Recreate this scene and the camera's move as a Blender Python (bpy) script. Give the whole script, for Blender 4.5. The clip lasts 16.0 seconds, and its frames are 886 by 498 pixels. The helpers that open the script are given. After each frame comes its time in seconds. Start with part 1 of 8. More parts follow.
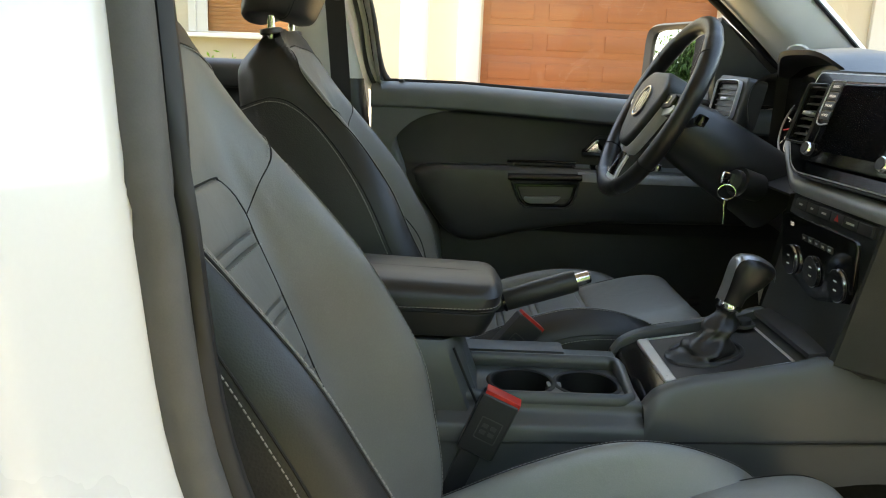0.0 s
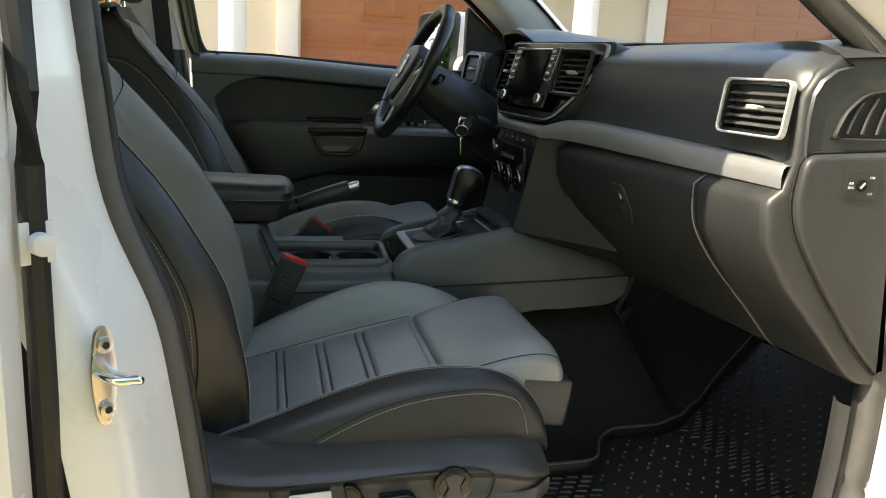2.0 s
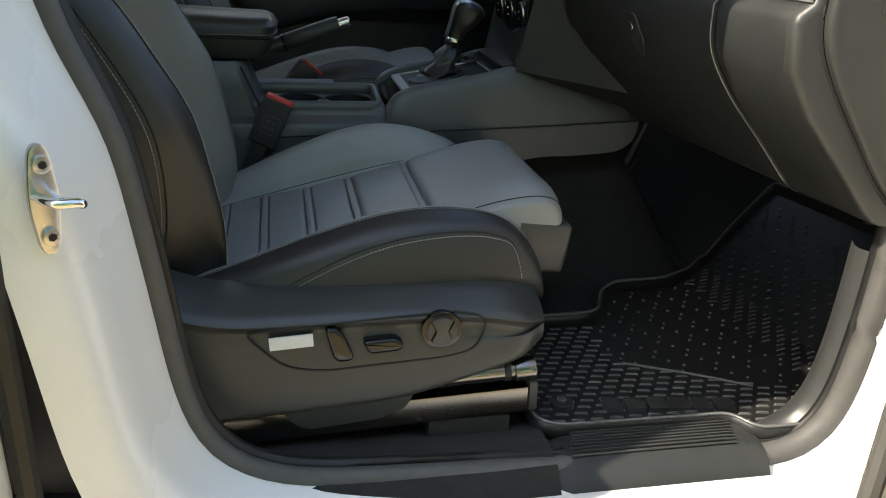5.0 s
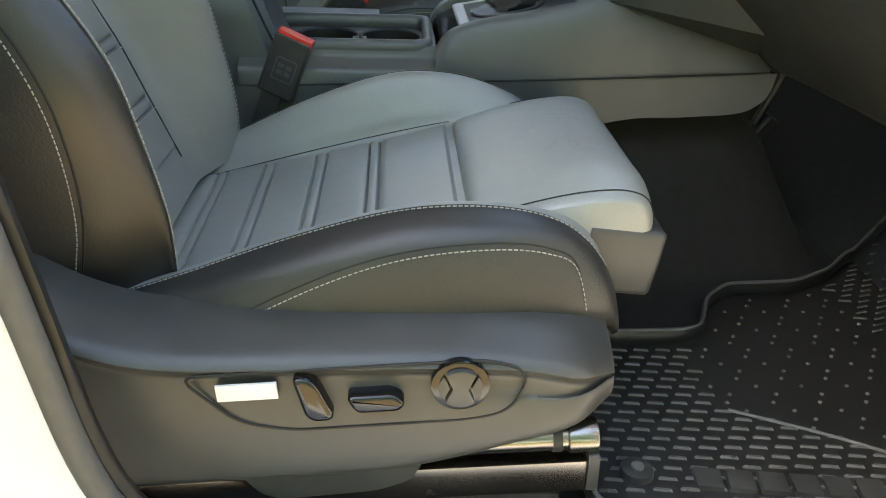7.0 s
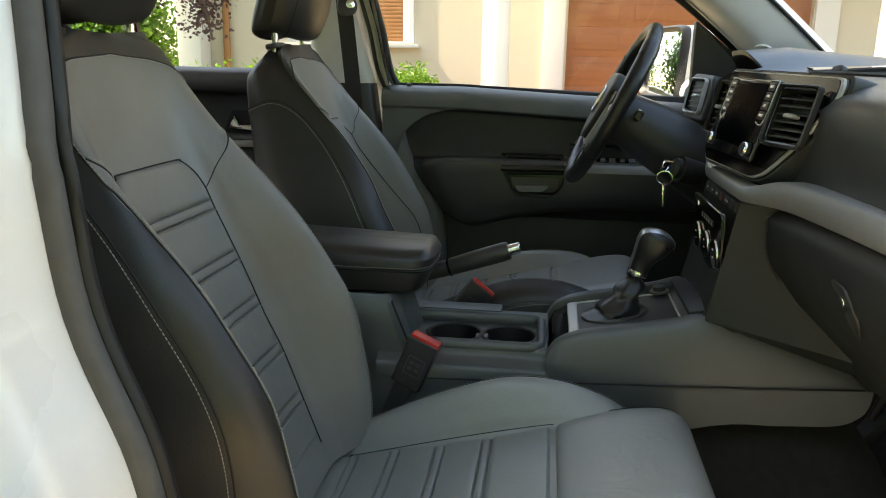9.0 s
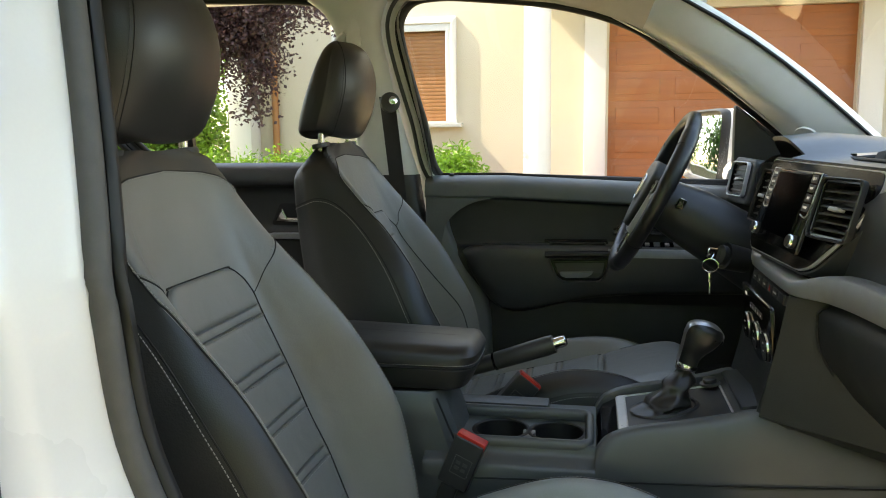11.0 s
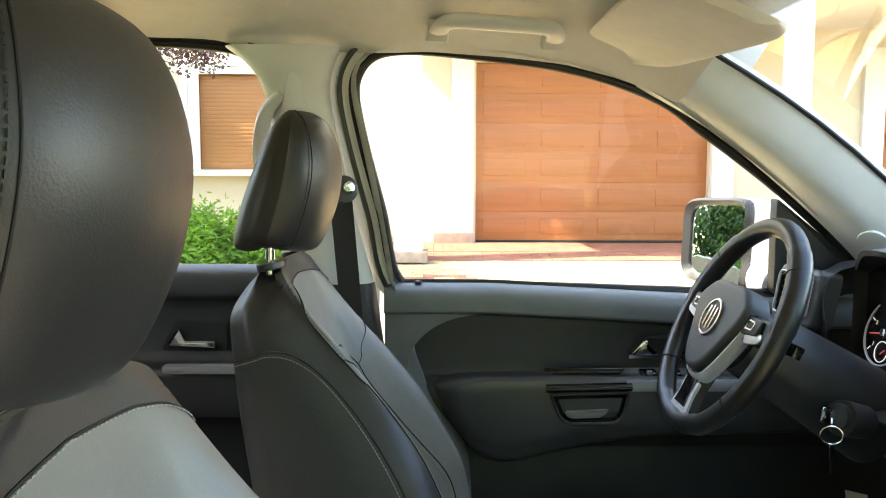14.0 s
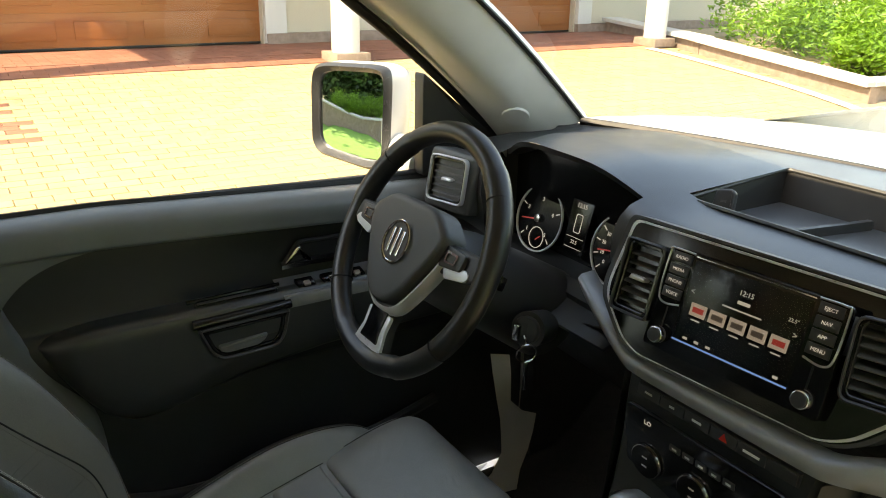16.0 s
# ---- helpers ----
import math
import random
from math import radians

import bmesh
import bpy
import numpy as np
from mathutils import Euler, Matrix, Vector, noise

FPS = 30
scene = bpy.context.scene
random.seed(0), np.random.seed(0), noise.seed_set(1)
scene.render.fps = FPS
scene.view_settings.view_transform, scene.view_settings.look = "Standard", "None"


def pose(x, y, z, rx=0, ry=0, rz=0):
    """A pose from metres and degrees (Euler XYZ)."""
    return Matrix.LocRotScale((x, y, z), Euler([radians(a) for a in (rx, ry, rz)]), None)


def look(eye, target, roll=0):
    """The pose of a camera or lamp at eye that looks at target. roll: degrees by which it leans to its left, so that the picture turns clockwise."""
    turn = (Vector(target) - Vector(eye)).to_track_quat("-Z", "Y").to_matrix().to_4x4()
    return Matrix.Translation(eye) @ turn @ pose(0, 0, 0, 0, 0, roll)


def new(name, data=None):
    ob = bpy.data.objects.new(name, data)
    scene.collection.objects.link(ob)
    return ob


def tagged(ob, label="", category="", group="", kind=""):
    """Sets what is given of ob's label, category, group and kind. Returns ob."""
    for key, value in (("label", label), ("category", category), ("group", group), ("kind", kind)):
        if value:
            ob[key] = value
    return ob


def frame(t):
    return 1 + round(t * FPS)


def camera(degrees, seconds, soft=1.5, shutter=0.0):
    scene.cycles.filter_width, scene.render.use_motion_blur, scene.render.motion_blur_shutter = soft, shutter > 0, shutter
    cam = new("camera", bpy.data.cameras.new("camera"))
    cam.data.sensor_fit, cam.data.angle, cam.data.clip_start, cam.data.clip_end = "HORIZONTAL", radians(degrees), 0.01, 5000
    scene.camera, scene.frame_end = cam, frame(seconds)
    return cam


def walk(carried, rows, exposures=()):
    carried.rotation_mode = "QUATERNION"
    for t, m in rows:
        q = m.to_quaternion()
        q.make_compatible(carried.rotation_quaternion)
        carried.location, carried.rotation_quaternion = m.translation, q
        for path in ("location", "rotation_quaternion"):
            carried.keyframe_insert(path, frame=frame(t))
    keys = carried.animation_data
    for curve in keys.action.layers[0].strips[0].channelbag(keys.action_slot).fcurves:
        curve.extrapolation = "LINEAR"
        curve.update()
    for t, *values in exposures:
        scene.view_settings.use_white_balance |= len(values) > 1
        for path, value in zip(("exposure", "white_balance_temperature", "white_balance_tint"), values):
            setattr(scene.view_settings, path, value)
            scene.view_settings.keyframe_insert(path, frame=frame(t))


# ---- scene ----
cam = camera(58.5, 16.0, soft=1.0)
PATH = [
    (0, (-0.05, -1.128, 1.3), (-0.032, 0.817, 0.835), 2.4),
    (0.5, (0.051, -1.241, 1.286), (0.153, 0.709, 0.858), 1.9),
    (1, (0.049, -1.388, 1.29), (0.242, 0.564, 0.894), 2.0),
    (1.5, (-0.005, -1.568, 1.269), (0.316, 0.365, 0.865), 2.3),
    (2, (-0.007, -1.655, 1.245), (0.429, 0.244, 0.794), 3.1),
    (2.5, (0.005, -1.665, 1.238), (0.502, 0.204, 0.731), 3.5),
    (3, (0.009, -1.642, 1.216), (0.535, 0.208, 0.669), 3.9),
    (3.5, (0.032, -1.632, 1.214), (0.55, 0.212, 0.64), 4.0),
    (4, (0.046, -1.644, 1.208), (0.532, 0.2, 0.603), 3.8),
    (4.5, (0.04, -1.65, 1.2), (0.495, 0.181, 0.534), 3.4),
    (4.7, (0.036, -1.638, 1.191), (0.471, 0.182, 0.487), 3.3),
    (6.8, (0.181, -1.265, 1.109), (0.332, 0.486, 0.154), 2.3),
    (7, (0.185, -1.272, 1.13), (0.311, 0.49, 0.192), 2.3),
    (7.5, (0.219, -1.306, 1.198), (0.243, 0.502, 0.344), 2.0),
    (8, (0.228, -1.319, 1.247), (0.159, 0.532, 0.492), 1.8),
    (8.5, (0.24, -1.339, 1.285), (0.057, 0.559, 0.683), 1.3),
    (9, (0.23, -1.365, 1.315), (-0.019, 0.564, 0.849), 1.1),
    (9.5, (0.245, -1.376, 1.346), (-0.075, 0.57, 1.014), 0.6),
    (9.7, (0.234, -1.383, 1.346), (-0.088, 0.572, 1.074), 0.3),
    (11.8, (0.235, -1.307, 1.363), (-0.173, 0.628, 1.066), -0.3),
    (12, (0.225, -1.265, 1.362), (-0.196, 0.669, 1.077), -0.0),
    (12.5, (0.18, -1.111, 1.377), (-0.286, 0.821, 1.152), 0.2),
    (13, (0.128, -1.028, 1.39), (-0.311, 0.918, 1.236), 0.1),
    (13.5, (-0.014, -0.941, 1.443), (-0.218, 1.044, 1.31), -0.3),
    (14, (-0.118, -0.84, 1.468), (-0.09, 1.152, 1.281), 0.2),
    (14.5, (-0.116, -0.781, 1.52), (0.046, 1.183, 1.184), 1.8),
    (15, (-0.115, -0.763, 1.578), (0.238, 1.156, 1.14), 2.2),
    (15.5, (-0.175, -0.624, 1.612), (0.549, 1.156, 1.057), 2.0),
    (16, (-0.19, -0.503, 1.619), (0.836, 1.071, 0.933), 1.2),
]
EXPOSURES = [(0.0, 3.16, 8800, 10), (0.5, 3.2, 8700, 10), (1.5, 2.68, 8300, 10), (2.5, 2.32, 7750, 10), (4.5, 2.2, 7400, 10), (7.0, 3.62, 8250, 10), (7.5, 4.26, 8500, 10), (8.0, 3.92, 8600, 10), (8.5, 3.18, 8800, 10), (9.0, 2.77, 8800, 10), (9.7, 2.94, 8600, 10), (12.0, 2.8, 8350, 10), (12.5, 3.4, 8050, 10), (13.0, 3.6, 8050, 10), (14.0, 3.63, 7950, 10), (14.5, 3.73, 7950, 10), (15.0, 3.68, 7750, 10), (15.5, 3.48, 7750, 10), (16.0, 2.75, 9900, 10)]
walk(cam, [(t, look(eye, target, roll)) for t, eye, target, roll in PATH], EXPOSURES)

# ---- light and sky ----
SUN_DIR = Vector((-0.92, -0.15, 1.0)).normalized()
world = bpy.data.worlds.new("sky")
scene.world = world
world.use_nodes = True
wn, wl = world.node_tree.nodes, world.node_tree.links
sky = wn.new("ShaderNodeTexSky")
sky.sky_type = "NISHITA"
sky.sun_disc = False
sky.sun_elevation = math.asin(SUN_DIR.z)
sky.sun_rotation = math.atan2(SUN_DIR.x, SUN_DIR.y)
wl.new(sky.outputs[0], wn["Background"].inputs[0])
wn["Background"].inputs[1].default_value = 0.15
sun_data = bpy.data.lights.new("sun", "SUN")
sun_data.energy, sun_data.angle, sun_data.color = 2.2, radians(0.5), (1.0, 0.95, 0.86)
sun = new("sun", sun_data)
sun.matrix_basis = look(SUN_DIR * 20, (0, 0, 0))


# ---- materials ----
def mat(name, c1, c2=None, rough=0.5, metal=0.0, scale=40.0, fine=900.0, bump=0.0, dist=0.001, blend=0.5, rvar=0.08, emit=0.0, coat=0.0, stretch=(1, 1, 1), island=0.0, spec=0.5, weave=False, crease=0.0):
    """Principled material: two colours mixed by a coarse and a fine noise, with relief from the fine one."""
    m = bpy.data.materials.new(name)
    m.use_nodes = True
    n, l = m.node_tree.nodes, m.node_tree.links
    p = n["Principled BSDF"]
    c2 = c2 or tuple(v * 0.8 for v in c1)
    tc = n.new("ShaderNodeTexCoord")
    mp = n.new("ShaderNodeMapping")
    mp.inputs["Scale"].default_value = stretch
    l.new(tc.outputs["Object"], mp.inputs[0])
    a = n.new("ShaderNodeTexNoise")
    a.inputs["Scale"].default_value, a.inputs["Detail"].default_value = scale, 6
    b = n.new("ShaderNodeTexVoronoi" if weave else "ShaderNodeTexNoise")
    b.inputs["Scale"].default_value = fine
    if not weave:
        b.inputs["Detail"].default_value = 3
    l.new(mp.outputs[0], a.inputs["Vector"]), l.new(mp.outputs[0], b.inputs["Vector"])
    add = n.new("ShaderNodeMath")
    add.operation = "MULTIPLY_ADD"
    add.inputs[1].default_value, add.inputs[2].default_value = 0.35, 0.0
    l.new(b.outputs[0], add.inputs[0])
    sm = n.new("ShaderNodeMath")
    l.new(a.outputs[0], sm.inputs[0]), l.new(add.outputs[0], sm.inputs[1])
    ramp = n.new("ShaderNodeMapRange")
    ramp.inputs[1].default_value, ramp.inputs[2].default_value = 0.4, 0.95
    ramp.inputs[3].default_value, ramp.inputs[4].default_value = 0.5 - blend, 0.5 + blend
    l.new(sm.outputs[0], ramp.inputs[0])
    mix = n.new("ShaderNodeMix")
    mix.data_type = "RGBA"
    l.new(ramp.outputs[0], mix.inputs["Factor"])
    mix.inputs[6].default_value, mix.inputs[7].default_value = (*c1, 1), (*c2, 1)
    out = mix.outputs[2]
    if island:
        g = n.new("ShaderNodeNewGeometry")
        o = n.new("ShaderNodeObjectInfo")
        s2 = n.new("ShaderNodeMath")
        l.new(g.outputs["Random Per Island"], s2.inputs[0]), l.new(o.outputs["Random"], s2.inputs[1])
        fr = n.new("ShaderNodeMath")
        fr.operation = "FRACT"
        l.new(s2.outputs[0], fr.inputs[0])
        r2 = n.new("ShaderNodeMapRange")
        r2.inputs[3].default_value, r2.inputs[4].default_value = 1 - island, 1 + island
        l.new(fr.outputs[0], r2.inputs[0])
        hs = n.new("ShaderNodeHueSaturation")
        l.new(r2.outputs[0], hs.inputs["Value"]), l.new(out, hs.inputs["Color"])
        out = hs.outputs[0]
    l.new(out, p.inputs["Base Color"])
    rr = n.new("ShaderNodeMapRange")
    rr.inputs[3].default_value, rr.inputs[4].default_value = max(0.02, rough - rvar), min(1, rough + rvar)
    l.new(a.outputs[0], rr.inputs[0]), l.new(rr.outputs[0], p.inputs["Roughness"])
    p.inputs["Metallic"].default_value = metal
    p.inputs["Specular IOR Level"].default_value = spec
    p.inputs["Coat Weight"].default_value = coat
    if bump:
        bn = n.new("ShaderNodeBump")
        bn.inputs["Strength"].default_value, bn.inputs["Distance"].default_value = bump, dist
        l.new(sm.outputs[0], bn.inputs["Height"]), l.new(bn.outputs[0], p.inputs["Normal"])
        if crease:
            # slack waves and soft folds in stretched leather
            cn = n.new("ShaderNodeTexNoise")
            cn.inputs["Scale"].default_value, cn.inputs["Detail"].default_value, cn.inputs["Distortion"].default_value = 16, 3, 1.2
            cb = n.new("ShaderNodeBump")
            cb.inputs["Strength"].default_value, cb.inputs["Distance"].default_value = crease, 0.006
            l.new(mp.outputs[0], cn.inputs["Vector"]), l.new(cn.outputs[0], cb.inputs["Height"])
            l.new(cb.outputs[0], bn.inputs["Normal"])
    if emit:
        l.new(out, p.inputs["Emission Color"])
        p.inputs["Emission Strength"].default_value = emit
    return m


def glass(name, tint=(0.9, 0.95, 0.93), gloss=1.0, rough=0.02):
    m = bpy.data.materials.new(name)
    m.use_nodes = True
    n, l = m.node_tree.nodes, m.node_tree.links
    n.remove(n["Principled BSDF"])
    t, g, f, x = n.new("ShaderNodeBsdfTransparent"), n.new("ShaderNodeBsdfGlossy"), n.new("ShaderNodeFresnel"), n.new("ShaderNodeMixShader")
    t.inputs[0].default_value, g.inputs["Roughness"].default_value = (*tint, 1), rough
    g.inputs[0].default_value = (gloss, gloss, gloss, 1)
    f.inputs[0].default_value = 1.45
    l.new(f.outputs[0], x.inputs[0]), l.new(t.outputs[0], x.inputs[1]), l.new(g.outputs[0], x.inputs[2])
    l.new(x.outputs[0], n["Material Output"].inputs[0])
    return m


# Sheen of the black leather is put into these two lighter base colours.
LEATHER_SHEEN = mat("black_leather_with_sheen", (0.156, 0.153, 0.143), (0.196, 0.192, 0.180), 0.44, scale=9, fine=620, bump=0.45, dist=0.0007, rvar=0.10, weave=True, spec=0.6, crease=0.22)
LEATHER_SEAT_SHEEN = mat("cushion_leather_with_sheen", (0.175, 0.182, 0.174), (0.220, 0.226, 0.216), 0.42, scale=9, fine=620, bump=0.45, dist=0.0007, rvar=0.10, weave=True, spec=0.9, crease=0.28)
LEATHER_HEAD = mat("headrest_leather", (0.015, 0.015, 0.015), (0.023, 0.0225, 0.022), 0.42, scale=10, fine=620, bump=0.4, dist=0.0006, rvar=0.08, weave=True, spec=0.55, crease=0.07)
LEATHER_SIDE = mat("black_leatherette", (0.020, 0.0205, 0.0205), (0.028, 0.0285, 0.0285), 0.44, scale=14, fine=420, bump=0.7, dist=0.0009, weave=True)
# Near-black for seams, and for flat sheets that paint shade in recesses.
SEAM = mat("seam_and_recess_dark", (0.012, 0.012, 0.012), rough=0.8)
CONSOLE = mat("console_grey_plastic", (0.062, 0.068, 0.069), (0.077, 0.083, 0.084), 0.40, scale=18, fine=900, bump=0.5, dist=0.0005, weave=True, spec=0.6)
DARKTHREAD = mat("dark_thread", (0.045, 0.045, 0.045), rough=0.8, fine=2500, bump=0.3)
THREAD = mat("grey_thread", (0.36, 0.35, 0.33), rough=0.8, fine=2500, bump=0.3)
DASH = mat("dash_soft_plastic", (0.044, 0.046, 0.046), (0.058, 0.060, 0.060), 0.46, scale=22, fine=850, bump=0.6, dist=0.0006, weave=True)
DASHTOP = mat("dash_top_plastic", (0.040, 0.044, 0.048), (0.052, 0.056, 0.061), 0.33, scale=22, fine=700, bump=0.6, dist=0.0006, weave=True, spec=1.0)
# Dash plastic darkened in colour for the shade on low, down-facing panels.
LOWDASH_SHADED = mat("shaded_lower_dash_plastic", (0.020, 0.022, 0.022), (0.027, 0.0295, 0.0295), 0.50, scale=22, fine=700, bump=0.8, dist=0.0007, weave=True, spec=0.32)
ENDPANEL = mat("dash_end_plastic", (0.031, 0.033, 0.032), (0.040, 0.042, 0.041), 0.45, scale=22, fine=800, bump=0.5, dist=0.0005, weave=True)
SHIELD = mat("seat_shield_plastic", (0.032, 0.0335, 0.033), (0.043, 0.0445, 0.044), 0.38, scale=18, fine=1000, bump=0.4, dist=0.0004, weave=True)
# Door sill plastic, lightened in colour for the skylight falling on the pad.
SILLPAD_LIT = mat("lit_door_sill_plastic", (0.115, 0.126, 0.123), (0.14, 0.15, 0.147), 0.40, scale=20, fine=900, bump=0.4, dist=0.0005, weave=True)
PLASTIC = mat("grained_grey_plastic", (0.058, 0.060, 0.058), (0.074, 0.076, 0.074), 0.44, scale=18, fine=1100, bump=0.4, dist=0.0004, weave=True)
DARK = mat("black_plastic", (0.025, 0.0255, 0.0265), (0.036, 0.0365, 0.0375), 0.40, scale=30, fine=1200, bump=0.2, dist=0.0003)
GLOSSBLACK = mat("gloss_black", (0.006, 0.006, 0.007), rough=0.12, rvar=0.04)
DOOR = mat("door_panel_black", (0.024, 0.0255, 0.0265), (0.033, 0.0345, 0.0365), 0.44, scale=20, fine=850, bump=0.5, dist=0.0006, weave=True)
DOORARM = mat("door_armrest_black", (0.036, 0.039, 0.040), (0.048, 0.051, 0.052), 0.34, scale=20, fine=850, bump=0.4, dist=0.0005, weave=True, spec=0.7)
SATIN = mat("satin_chrome", (0.62, 0.62, 0.63), (0.68, 0.68, 0.68), 0.30, 0.35, scale=60, fine=1500)
SILVER = mat("satin_silver", (0.42, 0.43, 0.44), (0.5, 0.5, 0.51), 0.34, 0.85, scale=60, fine=1800, bump=0.05)
GREYTRIM = mat("matt_silver_paint", (0.25, 0.26, 0.27), (0.29, 0.30, 0.31), 0.40, 0.35, scale=60, fine=1800, bump=0.05)
CHROME = mat("chrome", (0.75, 0.75, 0.76), (0.8, 0.8, 0.8), 0.1, 1.0, rvar=0.04)
RAILSTEEL = mat("rolled_rail_steel", (0.20, 0.185, 0.17), (0.26, 0.245, 0.225), 0.24, 1.0, scale=12, fine=400, bump=0.04)
BRUSHED = mat("polished_steel", (0.55, 0.54, 0.52), (0.62, 0.61, 0.6), 0.25, 1.0, scale=90, fine=900, bump=0.05)
RUBBER = mat("grey_rubber_seal", (0.06, 0.06, 0.058), (0.085, 0.082, 0.078), 0.65, scale=50, fine=900, bump=0.35, dist=0.0006)
BLACKRUBBER = mat("black_rubber", (0.008, 0.008, 0.008), rough=0.55)
WHITEPAINT = mat("white_car_paint", (0.70, 0.70, 0.685), (0.74, 0.74, 0.73), 0.28, scale=3, fine=300, coat=0.5, rvar=0.04)
HEADLINER = mat("headliner_cloth", (0.56, 0.53, 0.47), (0.62, 0.59, 0.53), 0.95, scale=30, fine=1500, bump=0.4, dist=0.0005)
HANDLE = mat("grab_handle_plastic", (0.55, 0.53, 0.48), (0.60, 0.58, 0.53), 0.5, scale=25, fine=1300, bump=0.25, dist=0.0003)
PILLAR = mat("light_grey_pillar_plastic", (0.69, 0.69, 0.66), (0.74, 0.74, 0.71), 0.5, scale=25, fine=1300, bump=0.25, dist=0.0003)
CARPET = mat("black_carpet", (0.010, 0.010, 0.010), (0.022, 0.022, 0.021), 0.98, scale=60, fine=1600, bump=1.0, dist=0.002)
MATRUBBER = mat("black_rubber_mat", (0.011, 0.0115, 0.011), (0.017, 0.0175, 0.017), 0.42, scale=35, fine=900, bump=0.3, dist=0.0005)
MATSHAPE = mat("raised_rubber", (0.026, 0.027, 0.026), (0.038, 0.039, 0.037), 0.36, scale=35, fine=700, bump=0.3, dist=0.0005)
# Mat rubber again, with the glint on raised edges put into a paler colour.
MATBAR = mat("glinting_rubber_bars", (0.085, 0.087, 0.085), (0.12, 0.121, 0.118), 0.30, scale=35, fine=900)
RED = mat("red_plastic", (0.55, 0.02, 0.012), (0.62, 0.03, 0.02), 0.4)
MIRROR = mat("mirror_glass", (0.9, 0.9, 0.9), (0.9, 0.9, 0.9), 0.02, 1.0, rvar=0.0)
WINDOW = glass("window_glass", (0.93, 0.96, 0.95))
# Tint is made up, to hold the sun off the passenger seat's side.
SUNBLOCK_GLASS = glass("sunblock_side_glass", (0.22, 0.24, 0.23))
WINDSCREEN = glass("windscreen_glass", (0.93, 0.96, 0.95), 1.0)
SCREEN = mat("screen_black", (0.006, 0.006, 0.007), rough=0.18, rvar=0.02)
WHITE_INK = mat("white_print", (0.7, 0.7, 0.7), rough=0.6)
UI_WHITE = mat("display_white", (0.48, 0.48, 0.48), rough=0.6, emit=0.12)
UI_RED = mat("display_red", (0.40, 0.05, 0.05), rough=0.6, emit=0.08)
UI_BLUE = mat("display_blue", (0.10, 0.22, 0.55), rough=0.6, emit=0.2)
UI_GREY = mat("display_tile", (0.46, 0.42, 0.40), rough=0.6, emit=0.09)
UI_SHADE = mat("display_shade", (0.20, 0.18, 0.17), rough=0.6, emit=0.03)
RENDER_WALL = mat("cream_render", (0.50, 0.445, 0.34), (0.54, 0.485, 0.385), 0.9, scale=1.2, fine=140, bump=0.4, dist=0.003)
WHITE_RENDER = mat("white_render", (0.57, 0.56, 0.53), (0.61, 0.60, 0.575), 0.85, scale=2, fine=140, bump=0.3, dist=0.002)
STONE = mat("brown_plinth_stone", (0.20, 0.145, 0.11), (0.33, 0.25, 0.2), 0.85, scale=14, fine=160, bump=0.5, dist=0.002)
WOOD = mat("orange_brown_woodgrain", (0.26, 0.083, 0.023), (0.335, 0.113, 0.032), 0.5, scale=5, fine=60, stretch=(0.35, 1, 6), bump=0.15, dist=0.001)
SHUTTER = mat("brown_shutter", (0.27, 0.11, 0.035), (0.34, 0.15, 0.052), 0.5, scale=6, fine=200)
PAVER = mat("yellow_concrete_paver", (0.365, 0.272, 0.130), (0.42, 0.322, 0.172), 0.9, scale=5, fine=220, bump=0.5, dist=0.002, island=0.06)
REDPAVER = mat("red_concrete_paver", (0.22, 0.083, 0.052), (0.285, 0.122, 0.08), 0.9, scale=6, fine=220, bump=0.5, dist=0.002, island=0.12)
JOINT = mat("sand_joint", (0.30, 0.24, 0.15), (0.38, 0.31, 0.2), 0.95, scale=9, fine=260, bump=0.5, dist=0.003)
LAWN = mat("lawn_green", (0.075, 0.19, 0.022), (0.125, 0.28, 0.04), 0.9, scale=3, fine=90, bump=0.8, dist=0.02)
CAPSTONE = mat("pale_cap_stone", (0.50, 0.485, 0.455), (0.55, 0.54, 0.51), 0.8, scale=6, fine=200, bump=0.3, dist=0.002)


def leafmat(name, c1, c2):
    m = mat(name, c1, c2, 0.45, scale=1.3, fine=30, island=0.45)
    p = m.node_tree.nodes["Principled BSDF"]
    p.inputs["Transmission Weight"].default_value = 0.0
    p.inputs["Subsurface Weight"].default_value = 0.0
    n, l = m.node_tree.nodes, m.node_tree.links
    tr, mx = n.new("ShaderNodeBsdfTranslucent"), n.new("ShaderNodeMixShader")
    tr.inputs[0].default_value = (*[min(1, v * 1.6) for v in c2], 1)
    mx.inputs[0].default_value = 0.3
    l.new(p.outputs[0], mx.inputs[1]), l.new(tr.outputs[0], mx.inputs[2])
    l.new(mx.outputs[0], n["Material Output"].inputs[0])
    return m


PLUM = leafmat("plum_leaf", (0.030, 0.012, 0.018), (0.07, 0.035, 0.035))
GREEN = leafmat("green_leaf", (0.07, 0.17, 0.02), (0.14, 0.27, 0.04))
BRIGHT = leafmat("bright_juniper", (0.065, 0.17, 0.012), (0.16, 0.30, 0.03))
DEEP = leafmat("dark_green_leaf", (0.03, 0.07, 0.015), (0.06, 0.12, 0.03))
BARK = mat("bark", (0.10, 0.07, 0.05), (0.16, 0.12, 0.09), 0.9, scale=30, fine=200, bump=0.8, dist=0.004)


# ---- mesh helpers ----
def world_of(ob):
    return ob.matrix_basis.copy() if ob.parent is None else Matrix()


